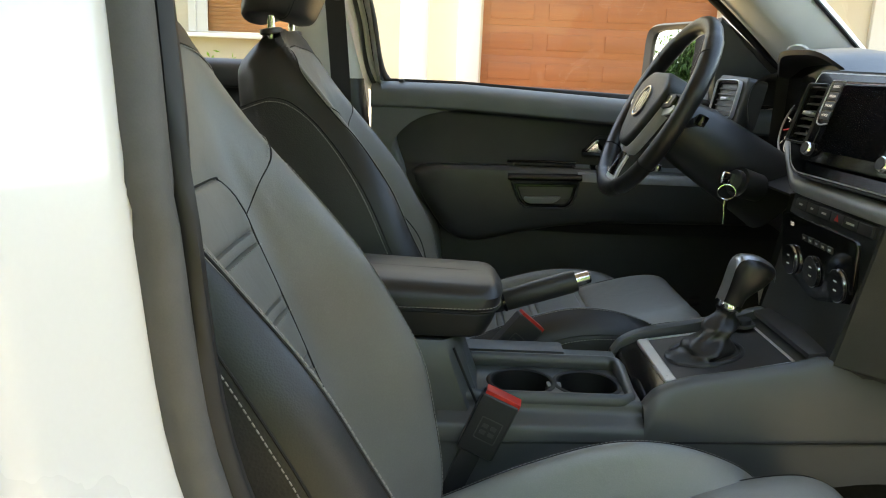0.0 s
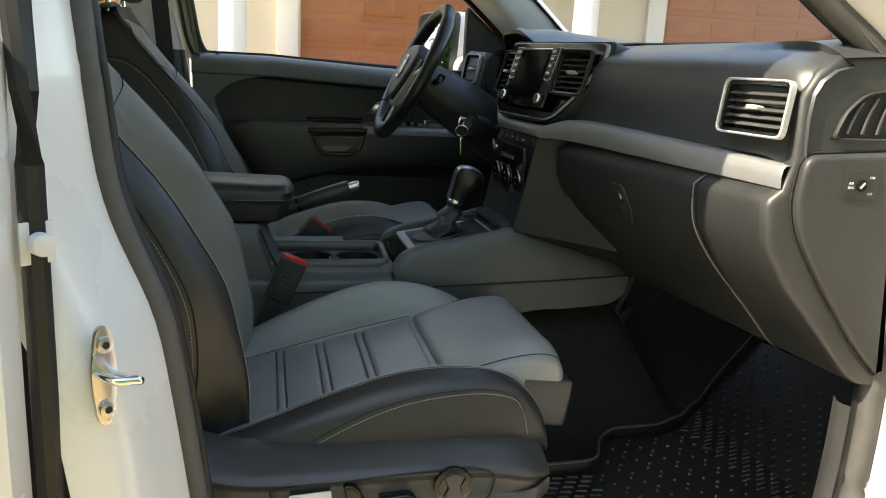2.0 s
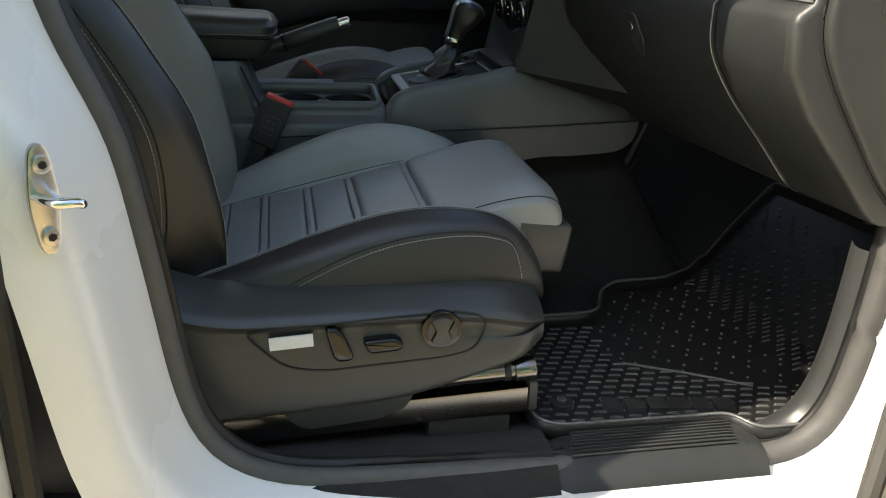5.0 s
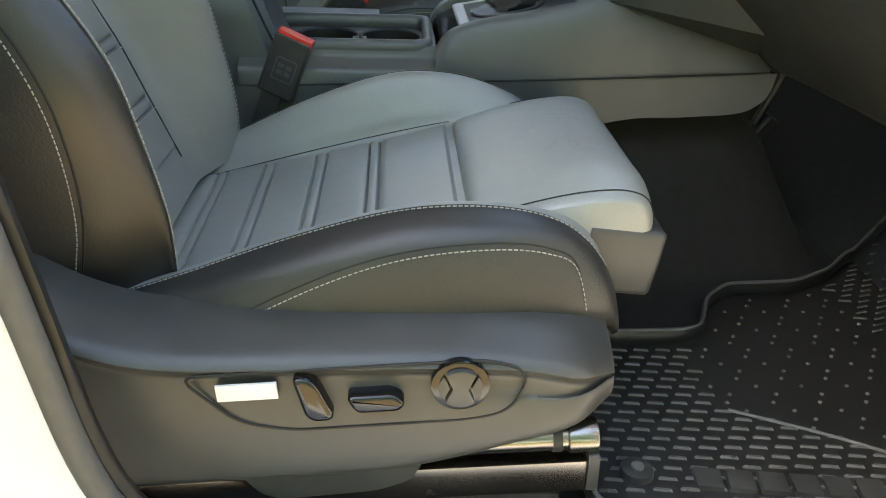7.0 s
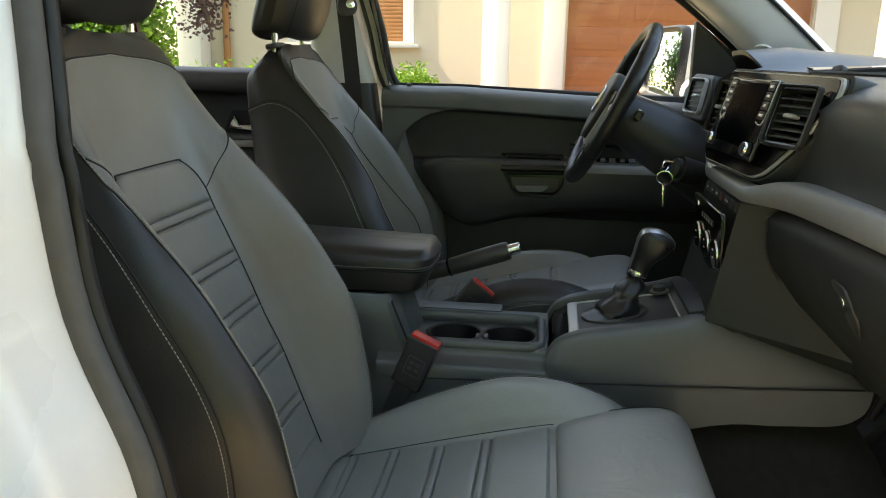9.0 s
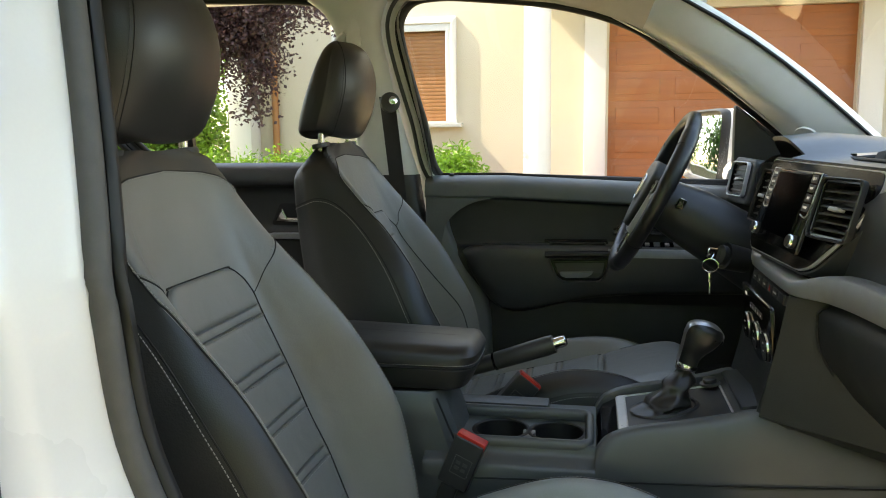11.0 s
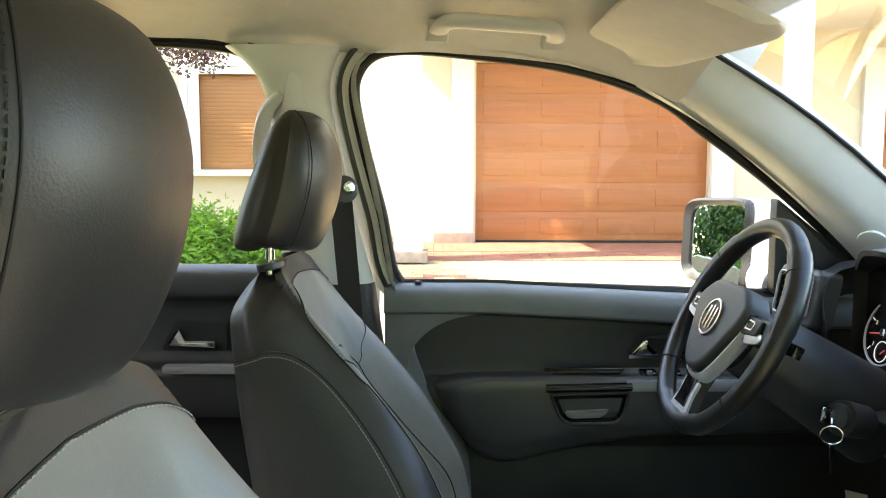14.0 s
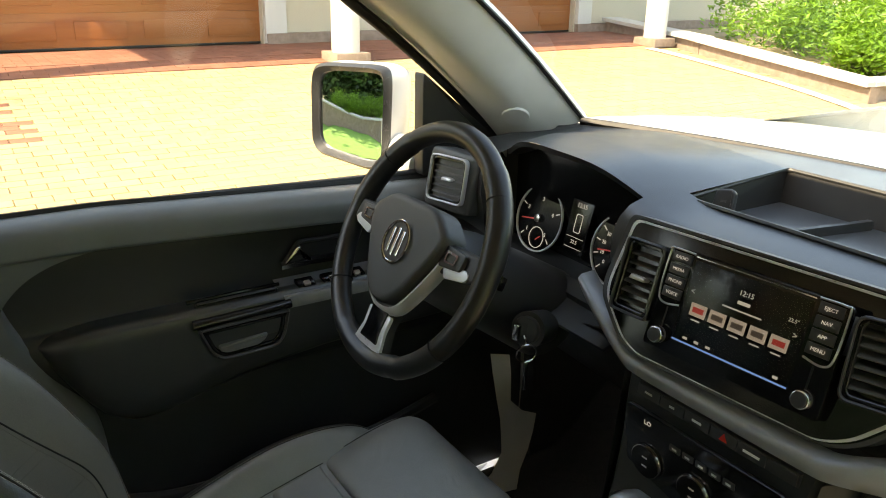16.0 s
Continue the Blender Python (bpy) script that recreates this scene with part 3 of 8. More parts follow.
    for a, c in (((8.29, 6.6), (8.21, 4.25)), ((8.21, 4.25), (13, 3.9)), ((8.6, 8.5), (8.29, 6.6))):
        d = Vector((c[0] - a[0], c[1] - a[1], 0)).normalized()
        w = Vector((-d.y, d.x, 0))
        za, zc = ground_z(a[1]), ground_z(c[1])
        for nm, half, z0, z1, material, lab in (("wall_body", 0.08, -0.3, 0.155, STONE, ""), ("cap", 0.16, 0.156, 0.205, CAPSTONE, "pale cap stone")):
            rows = []
            for (x, y), zz in ((a, za), (c, zc)):
                q = Vector((x, y, 0)) + d * (0.15 if zz == zc and (x, y) == c else -0.0)
                rows.append([(q.x + w.x * s * half, q.y + w.y * s * half, zz + h) for s, h in ((-1, z0), (1, z0), (1, z1), (-1, z1))])
            part(nm, skin(rows, True, True), material, pl, lab, 30)
    for i, (x, y, z, rx, ry, rz) in enumerate(((10.1, 6.2, 0.95, 1.1, 1.4, 0.42), (11.6, 5.4, 0.95, 1.2, 1.2, 0.5), (9.7, 5.0, 0.72, 0.8, 0.6, 0.26), (13.5, 6.5, 1.2, 1.6, 1.8, 0.7))):
        j = thing("juniper", (x, y, 0.6), "spreading yellow-green juniper in the planter", "shrub", "junipers in the planter")
        leaf_cloud("foliage", [(x, y, z, rx, ry, rz)], 5200, 0.035, BRIGHT, j, "", -0.2, 3.0, 40 + i)
    # garden behind the car, as the wing mirror shows it
    lw = thing("lawn", (-7, 0, 0), "bright mown lawn behind the car, with an added unseen strip beside it", "lawn", kind="structure")
    bm = bmesh.new()
    grid(bm, [[(x, y, ground_z(y) + 0.022) for x in np.linspace(-14.0, -4.65, 12)] for y in np.r_[np.linspace(-4, 1.5, 4), np.linspace(2, 8, 6)]])
    part("turf", bm, LAWN, lw)
    # unseen strip on the passenger side, added to green the bounced light
    part("turf", box((24, 5.0, 0.03), (3.0, -6.31, 0.01), 0.01), LAWN, lw)
    gw = thing("garden_wall", (-9, 1, 0), "low concrete garden wall behind the lawn", "wall", kind="structure")
    ys = np.r_[np.linspace(-4, 1.5, 3), np.linspace(2, 7, 5)]
    part("wall_body", skin([[(-9.05, y, ground_z(y) - 0.1), (-8.75, y, ground_z(y) - 0.1), (-8.75, y, ground_z(y) + 0.62), (-9.05, y, ground_z(y) + 0.62)] for y in ys], True, True), STONE, gw, "", 30)
    part("cap", skin([[(-9.10, y, ground_z(y) + 0.622), (-8.70, y, ground_z(y) + 0.622), (-8.70, y, ground_z(y) + 0.67), (-9.10, y, ground_z(y) + 0.67)] for y in ys], True, True), CAPSTONE, gw, "pale cap", 30)
    for i in range(4):
        y = 0.45 + i * 0.85
        j = thing("round_bush", (-9.6, y, 0.6), "clipped bright green round bush behind the garden wall", "shrub", "bushes behind the wall")
        leaf_cloud("foliage", [(-9.6, y, 1.05, 0.42, 0.42, 0.5)], 2600, 0.045, BRIGHT, j, "", 0, 1.6, 60 + i)
    hd = thing("tall_hedge", (-12.5, 1, 0), "tall dark hedge closing the garden", "hedge")
    leaf_cloud("foliage", [(-12.5, 0, 2.2, 1.2, 7, 2.8), (-13.2, 0, 2.6, 0.8, 8, 3.0)], 26000, 0.24, DEEP, hd, "", 0.2, 1.3, 70)
    # out of view; added to block skylight on the open door side
    sh = thing("unseen_side_hedge", (2, -4.4, 0), "unseen tall hedge, added to cut light from the passenger side", "hedge")
    leaf_cloud("foliage", [(-2, -4.6, 2.1, 4.5, 0.7, 2.4), (4, -4.6, 2.2, 5, 0.7, 2.5), (9, -4.4, 2.0, 4, 0.7, 2.3)], 15000, 0.15, GREEN, sh, "", 0.2, 1.3, 71)


# ---- car body ----
def y_in(z):
    return 0.755 - 0.2 * max(0.0, z - 1.24)


# front door opening, (x, z), seen from outside
APERTURE = [(-0.268, 1.655), (-0.255, 1.60), (-0.225, 1.45), (-0.20, 1.30), (-0.188, 1.20), (-0.178, 1.10), (-0.155, 1.03), (-0.125, 0.96), (-0.110, 0.87), (-0.095, 0.76), (-0.08, 0.65), (-0.05, 0.565), (0.02, 0.515), (0.15, 0.497), (0.62, 0.478), (0.75, 0.474), (0.812, 0.505), (0.838, 0.57), (0.848, 0.67), (0.850, 0.79), (0.847, 0.90), (0.837, 1.02), (0.822, 1.16), (0.79, 1.275), (0.70, 1.345), (0.56, 1.455), (0.42, 1.55), (0.30, 1.625), (0.14, 1.675), (-0.05, 1.70), (-0.19, 1.705), (-0.245, 1.69)]


def offset_loop(loop, d):
    p = np.array(loop)
    t = np.roll(p, -1, 0) - np.roll(p, 1, 0)
    t /= np.linalg.norm(t, axis=1)[:, None]
    n = np.c_[-t[:, 1], t[:, 0]]
    area = 0.5 * np.sum(p[:, 0] * np.roll(p[:, 1], -1) - np.roll(p[:, 0], -1) * p[:, 1])
    return p + n * (d if area < 0 else -d)


def evenly(loop, n):
    """n points at even steps round a closed loop, slightly smoothed."""
    p = np.vstack([loop, loop[:1]])
    s = np.r_[0, np.cumsum(np.linalg.norm(np.diff(p, axis=0), axis=1))]
    u = np.linspace(0, s[-1], n, endpoint=False)
    q = np.c_[np.interp(u, s, p[:, 0]), np.interp(u, s, p[:, 1])]
    for _ in range(3):
        q = (np.roll(q, 1, 0) + 2 * q + np.roll(q, -1, 0)) / 4
    return q


def build_body():
    b = thing("car_body", (0, 0, 0.3), "white pickup truck cab shell with open front passenger door", "car body", kind="structure")
    lp = evenly(spline(APERTURE, 400, True), 160)
    for side in (-1, 1):
        rows = []
        for off, dy in ((0.0, -0.01), (0.004, 0.006), (0.016, 0.03), (0.026, 0.055), (0.042, 0.098), (0.062, 0.112), (0.098, 0.120), (0.102, 0.09)):
            q = offset_loop(lp, off)
            rows.append([(x, side * (y_in(z) + dy * (1 if z < 1.4 else 0.78)), z) for x, z in q])
        bm = bmesh.new()
        grid(bm, rows, True)
        part("door_frame", bm, WHITEPAINT, b, "white painted door opening flange")
    # rear door and lower flank, passenger side
    rows = []
    for z in (0.40, 0.46, 0.6, 0.9, 1.1, 1.2, 1.245):
        y = -(0.935 - 0.05 * max(0, (0.75 - z)) - 0.10 * max(0, z - 1.1))
        rows.append([(-0.232, y + 0.05, z), (-0.236, y + 0.006, z), (-0.246, y, z), (-0.6, y - 0.012, z), (-1.4, y, z)])
    part("rear_door_skin", skin(rows, False, False), WHITEPAINT, b, "white rear door skin")
    part("rear_door_seal", tube([(-0.218 - 0.12 * max(0, z - 1.2) * 0.5, -(y_in(z) + 0.118), z) for z in np.linspace(0.42, 1.66, 20)], 0.013, 8), BLACKRUBBER, b, "black rubber door seal")
    rows = [[(-0.24 - 0.05 * (z - 1.2), -(y_in(z) + 0.115), z), (-0.31 - 0.05 * (z - 1.2), -(y_in(z) + 0.12), z)] for z in np.linspace(1.2, 1.68, 6)]
    part("rear_window_post", skin(rows, False, False), BLACKRUBBER, b)
    # sills, roof rails, hood and fenders
    for side in (-1, 1):
        part("rocker", box((2.6, 0.14, 0.16), (-0.1, side * 0.86, 0.40), 0.03), WHITEPAINT, b)
        part("front_fender", skin([[(x, side * (0.90 - 0.03 * (x - 0.9)), z) for z in (0.55, 0.8, 1.0, 1.15, 1.20)] + [(x, side * (0.82 - 0.03 * (x - 0.9)), 1.235)] for x in (0.948, 1.2, 1.7, 2.2, 2.5)], False, False), WHITEPAINT, b)
    rows = [[(x, y, 1.315 - 0.05 * (x - 1.05) - 0.06 * (x - 1.05) ** 2 - 0.03 * (abs(y) / 0.85) ** 2) for y in np.linspace(-0.86, 0.86, 15)] for x in np.linspace(0.98, 2.55, 10)]
    part("hood", skin(rows, False, False), WHITEPAINT, b, "white bonnet")
    rows = [[(x, y, 1.83 - 0.10 * (abs(y) / 0.7) ** 4 - 0.3 * max(0, x - 0.25) ** 1.3) for y in np.linspace(-0.73, 0.73, 13)] for x in np.linspace(-1.45, 0.5, 9)]
    part("roof", skin(rows, False, False), WHITEPAINT, b)
    part("rear_wall", box((0.05, 1.6, 0.85), (-1.42, 0, 0.85), 0.01), PLASTIC, b)
    part("rear_wall_top", box((0.05, 1.4, 0.10), (-1.36, 0, 1.77), 0.01), HEADLINER, b)
    for s in (-1, 1):
        part("rear_corner_post", box((0.10, 0.30, 0.6), (-1.40, s * 0.66, 1.5), 0.03), PILLAR, b)
    # pane darkened on purpose: it shades the seat from the low rear sun
    bm = bmesh.new()
    bm.faces.new([bm.verts.new(q) for q in ((-0.30, -0.905, 1.245), (-1.40, -0.905, 1.245), (-1.40, -0.80, 1.70), (-0.33, -0.80, 1.70))])
    part("rear_side_glass", bm, SUNBLOCK_GLASS, b, "rear door glass, its dark tint added to stop the sun", 0)
    # unseen rail box, added to keep sun off the passenger cushion
    part("rear_roof_rail", box((1.2, 0.15, 0.10), (-0.86, -0.745, 1.735), 0.02), WHITEPAINT, b)
    part("rear_flank", box((0.35, 0.06, 0.5), (-1.3, -0.80, 1.48), 0.02), WHITEPAINT, b)
    # seals round the passenger door opening
    part("door_seal", tube([(x, -(y_in(z) - 0.004), z) for x, z in offset_loop(lp, -0.002)], [0.0125 + 0.0045 * min(1, max(0, (x - 0.1) / 0.5)) for x, z in lp], 12, True), RUBBER, b, "grey rubber door seal", 60)
    part("seal_lip", tube([(x, -(y_in(z) - 0.020), z) for x, z in offset_loop(lp, -0.012)], 0.0075, 6, True), BLACKRUBBER, b, "", 60)
    return b


def build_floor():
    f = thing("floor", (0, 0, 0.48), "black carpeted cab floor with ribbed plastic sill covers", "floor", kind="structure")
    rows = [[(x, y, 0.478 + (0.012 if abs(y) > 0.7 else 0) + max(0, x - 0.98) * 0.9 + (0.28 * math.exp(-((y / 0.14) ** 4)) * min(1.0, max(0.0, (0.92 - x) / 0.16)))) for y in np.linspace(-0.76, 0.76, 61)] for x in np.linspace(-1.42, 1.30, 50)]
    part("carpet", skin(rows, False, False), CARPET, f)
    part("bulkhead", box((0.06, 1.6, 0.55), (1.28, 0, 0.92), 0.01), DARK, f)
    for s in (-1, 1):
        part("kick_panel", box((0.34, 0.03, 0.62), (1.06, s * 0.765, 0.74), 0.01), DARK, f, "grey kick panel")
    # sill cover
    rows = []
    for x in np.linspace(0.405, 0.722, 14):
        e = 0.010 * abs((x - 0.5635) / 0.1585) ** 8
        rows.append([(x, -y, z - e) for y, z in ((0.698, 0.486), (0.702, 0.503), (0.712, 0.508), (0.74, 0.508), (0.765, 0.502), (0.79, 0.47))])
    part("sill_cover", skin(rows, False, False), LOWDASH_SHADED, f, "grey grained sill cover")
    for i in range(8):
        part("rib", box((0.25, 0.0026, 0.003), (0.565 - 0.002 * i, -0.708 - 0.0068 * i, 0.5095 - 0.0006 * max(0, i - 4)), 0.0008), SHIELD, f)
    rows = [[(x, -y, z) for y, z in ((0.64, 0.484), (0.68, 0.500), (0.70, 0.506), (0.735, 0.506), (0.765, 0.498), (0.79, 0.47))] for x in np.linspace(-0.14, 0.404, 8)]
    part("sill_carpet", skin(rows, False, False), CARPET, f, "black carpet on the sill")
    # grey trim inside the seal, round the front foot of the opening
    lp = evenly(spline(APERTURE, 400, True), 160)
    keep = [i for i, (x, z) in enumerate(lp) if x > 0.60 and z < 0.80]
    rows = []
    for off, dy in ((-0.012, -0.006), (-0.015, -0.02), (-0.018, -0.030), (-0.022, -0.036), (-0.022, -0.048), (-0.010, -0.07)):
        q = offset_loop(lp, off)
        rows.append([(q[i][0], -(y_in(q[i][1]) + dy), q[i][1]) for i in keep])
    part("a_post_trim", skin(rows, False, False), SHIELD, f, "grey plastic A-post foot trim")
    return f


def build_ceiling():
    c = thing("ceiling", (0, 0, 1.7), "beige-grey cloth headliner", "ceiling", kind="structure")
    rows = []
    for s in np.linspace(0, 1, 60):
        r = []
        for y in np.linspace(-0.668, 0.668, 61):
            a = abs(y) / 0.685
            end = 0.43 - 0.055 * (abs(y) / 0.56) ** 2 if abs(y) < 0.56 else 0.375 - 0.028 * (abs(y) - 0.56) / 0.108
            x = -1.42 + (end + 1.42) * s
            fall = 0.9 * max(0.0, x - 0.12) ** 2
            z = 1.795 - 0.085 * a**5 - 0.03 * a**2 - fall * (0.75 + 0.25 * a)
            # the lining comes down to the rubber over the side windows
            rim = 1.795 - 0.085 * 0.975**5 - 0.03 * 0.975**2 - fall
            edge = float(np.interp(x, (-1.42, -0.95, -0.70, -0.53, -0.46, -0.25, -0.208, -0.123, 0.025, 0.131, 0.238, 0.346, 0.422), (1.717, 1.725, 1.722, 1.718, 1.702, 1.694, 1.694, 1.697, 1.687, 1.675, 1.648, 1.606, 1.555)))
            w = min(1.0, max(0.0, (abs(y) - 0.50) / 0.168))
            r.append((x, y, z + w * w * (3 - 2 * w) * (edge - rim)))
        rows.append(r)
    part("lining", skin(rows, False, False), HEADLINER, c)
    return c


# windows of the driver's side, (x, z)
FRONT_WIN = [(-0.176, 1.248), (-0.215, 1.40), (-0.248, 1.535), (-0.262, 1.62), (-0.252, 1.662), (-0.222, 1.69), (-0.17, 1.698), (-0.08, 1.694), (0.14, 1.667), (0.31, 1.615), (0.42, 1.545), (0.56, 1.448), (0.70, 1.336), (0.765, 1.262), (0.72, 1.232), (0.60, 1.228), (0.42, 1.232), (0.15, 1.241), (-0.05, 1.246)]
REAR_WIN = [(-0.428, 1.58), (-0.440, 1.64), (-0.462, 1.676), (-0.516, 1.702), (-0.72, 1.713), (-0.95, 1.718), (-1.12, 1.69), (-1.17, 1.5), (-1.04, 1.31), (-0.9, 1.282), (-0.6, 1.27), (-0.41, 1.268), (-0.405, 1.42)]


def y_win(z):
    return 0.795 - 0.22 * (z - 1.24)


def build_driver_side():
    w = thing("wall_west", (0, 0.78, 0.5), "driver's side of the cab with window frames and light pillar trims", "wall", kind="structure")
    for name, loop in (("front", FRONT_WIN), ("rear", REAR_WIN)):
        lp = spline(loop, 150, True)
        part("window_rubber", tube([(x, y_win(z) - 0.002, z) for x, z in offset_loop(lp, 0.004)], 0.009, 8, True), BLACKRUBBER, w, "black window rubber", 60)
        bm = bmesh.new()
        grid(bm, [[(x, y_win(z) - dy, z) for x, z in offset_loop(lp, o)] for o, dy in ((0.004, 0.004), (0.010, 0.012), (0.016, 0.016))], True)
        part("rubber_lip", bm, BLACKRUBBER, w)
        bm = bmesh.new()
        grid(bm, [[(x, y_win(z) - dy, z) for x, z in offset_loop(lp, o)] for o, dy in ((0.015, 0.014), (0.022, 0.024), (0.040, 0.027), (0.050, 0.020))], True)
        part("frame_rail", bm, PILLAR if name == "front" else BLACKRUBBER, w, "light grey window frame" if name == "front" else "black rubber window frame")
        part("frame_seal", tube([(x, y_win(z) - 0.032, z) for x, z in offset_loop(lp, 0.030 if name == "rear" else 0.032)], 0.0055, 7, True), DARK, w, "", 60)
        bm = bmesh.new()
        f = [bm.verts.new((x, y_win(z) + 0.006, z)) for x, z in lp]
        bm.faces.new(f)
        g = part("pane", bm, WINDOW, w, "clear side window glass", 0, toward=(0, 0, 1.3))
        g.visible_shadow = False
    # A-post trim: from the window frame over to the windscreen edge
    inner = [(0.28, 0.655, 1.655), (0.42, 0.645, 1.575), (0.56, 0.65, 1.48), (0.70, 0.66, 1.372), (0.80, 0.69, 1.29)]
    outer = [(0.368, 0.598, 1.697), (0.495, 0.608, 1.626), (0.623, 0.620, 1.542), (0.750, 0.631, 1.443), (0.878, 0.642, 1.330)]
    wins = [(0.26, 0.70, 1.645), (0.41, 0.70, 1.562), (0.55, 0.72, 1.464), (0.69, 0.742, 1.350), (0.79, 0.77, 1.26)]
    for s in (1, -1):
        rows = []
        for a, m2, o in zip(wins, inner, outer):
            rows.append([(a[0], s * a[1], a[2]), (m2[0] - 0.01, s * (m2[1] + 0.015), m2[2] + 0.0), (m2[0] + 0.015, s * (m2[1] - 0.012), m2[2] + 0.012), (o[0], s * o[1], o[2]), (o[0] + 0.02, s * (o[1] + 0.02), o[2] + 0.01)])
        part("a_pillar_trim", skin(rows, False, False, 14, 20), PILLAR, w, "light grey A-pillar trim")
    part("tweeter_cap", cyl(0.026, 0.006, facing((0.7325, 0.6713, 1.3455), (-0.43, -0.54, -0.72)), bevel=0.001), PILLAR, w, "round cap on the A-pillar")
    # B-post trim
    rows = []
    for z, xf, xr in ((1.25, -0.235, -0.405), (1.35, -0.262, -0.405), (1.45, -0.285, -0.41), (1.55, -0.302, -0.425), (1.62, -0.312, -0.435), (1.67, -0.302, -0.462), (1.704, -0.285, -0.505)):
        y = y_win(z) - 0.03 + (0.010 if z > 1.70 else 0.0)
        rows.append([(xf, y, z), (xf - 0.008, y - 0.022, z), (xf - 0.03, y - 0.036, z), ((xf + xr) / 2, y - 0.042, z), (xr + 0.03, y - 0.036, z), (xr + 0.006, y - 0.02, z), (xr, y + 0.006, z)])
    part("b_pillar_trim", skin(rows, False, False, 24, 24), PILLAR, w, "light grey B-pillar trim")
    rows = []
    for z, xf, xr in ((0.5, -0.17, -0.42), (0.9, -0.19, -0.42), (1.25, -0.235, -0.42)):
        rows.append([(xf, 0.775, z), (xf - 0.03, 0.735, z), (xr + 0.03, 0.735, z), (xr, 0.775, z)])
    part("b_pillar_lower", skin(rows, False, False, 16, 8), DARK, w, "black lower B-pillar trim")
    part("b_pillar_lower", skin([[(x - 0.02, -y, z) for x, y, z in r] for r in rows], False, False, 16, 8), DARK, w, "black lower B-pillar trim")
    # bands that close the side above and below the windows
    rows = [[(x0, y, z), (x1, y - 0.02, z - 0.003)] for z, x0, x1, y in ((0.835, 0.720, 0.756, 0.70), (0.79, 0.728, 0.763, 0.70), (0.72, 0.742, 0.766, 0.70), (0.685, 0.750, 0.80, 0.70), (0.664, 0.755, 0.842, 0.70), (0.62, 0.760, 0.836, 0.70), (0.573, 0.764, 0.824, 0.70), (0.53, 0.735, 0.80, 0.695), (0.485, 0.665, 0.79, 0.69))]
    part("kick_trim", skin(rows, False, False), PILLAR, w, "pale grey A-post foot trim", 30)
    part("mirror_sail", prism(rounded([(0.585, 1.225), (0.80, 1.225), (0.74, 1.30), (0.585, 1.425)], 0.01), 0.03, Matrix.Translation((0, 0.795, 0)) @ pose(0, 0, 0, 90, 0, 0), 0.004), DARK, w, "black mirror sail panel")
    part("rear_quarter_bar", box((0.022, 0.02, 0.46), (-0.905, y_win(1.5) - 0.012, 1.50), 0.004, (12, 0, 0)), BLACKRUBBER, w, "black quarter window bar")
    return w


def build_windscreen():
    w = thing("windscreen", (0.9, 0, 1.35), "raked clear windscreen with a black edge", "windscreen", kind="structure")
    rows = []
    for t in np.linspace(0, 1, 8):
        r = []
        for y in np.linspace(-0.64, 0.64, 17):
            k = (y / 0.64) ** 2
            top, bot = (0.41 - 0.04 * k, 1.715 - 0.02 * k), (1.06 - 0.18 * k, 1.318 + 0.01 * k)
            r.append((top[0] * (1 - t) + bot[0] * t, y * (0.93 + 0.07 * t), top[1] * (1 - t) + bot[1] * t + 0.03 * math.sin(math.pi * t)))
        rows.append(r)
    p = part("pane", skin(rows, False, False), WINDSCREEN, w, "", 60, toward=(-0.5, 0, 1.2))
    p.visible_shadow = False
    edge = [rows[-1][i] for i in range(17)]
    part("lower_edge", tube([(x - 0.01, y, z + 0.002) for x, y, z in edge], 0.008, 6), BLACKRUBBER, w)
    part("side_edge", tube([r[-1] for r in rows], 0.0045, 6), BLACKRUBBER, w)
    part("side_edge", tube([r[0] for r in rows], 0.007, 6), BLACKRUBBER, w)
    return w


# ---- seats ----
def interp(z, table):
    t = np.array(table)
    return float(np.interp(z, t[:, 0], t[:, 1]))


def pillow(sk, u0, u1, v0, v1, h, base=0.0015, nu=22, nv=15, edge=5):
    """A padded panel that swells off a skin between (u0, v0) and (u1, v1)."""
    rows = []
    for b in 0.5 - 0.5 * np.cos(np.linspace(0, math.pi, nv)):
        r = []
        for a in 0.5 - 0.5 * np.cos(np.linspace(0, math.pi, nu)):
            k = (1 - abs(2 * a - 1) ** 30) * (1 - abs(2 * b - 1) ** edge)
            r.append(sk.lift(u0 + (u1 - u0) * a, v0 + (v1 - v0) * b, base - 0.002 + (h + 0.002) * k))
        rows.append(r)
    bm = bmesh.new()
    grid(bm, rows)
    return bm


def along(sk, pts, h, n=60):
    p = spline(pts, n)
    return [sk.lift(u, v, h) for u, v in p]


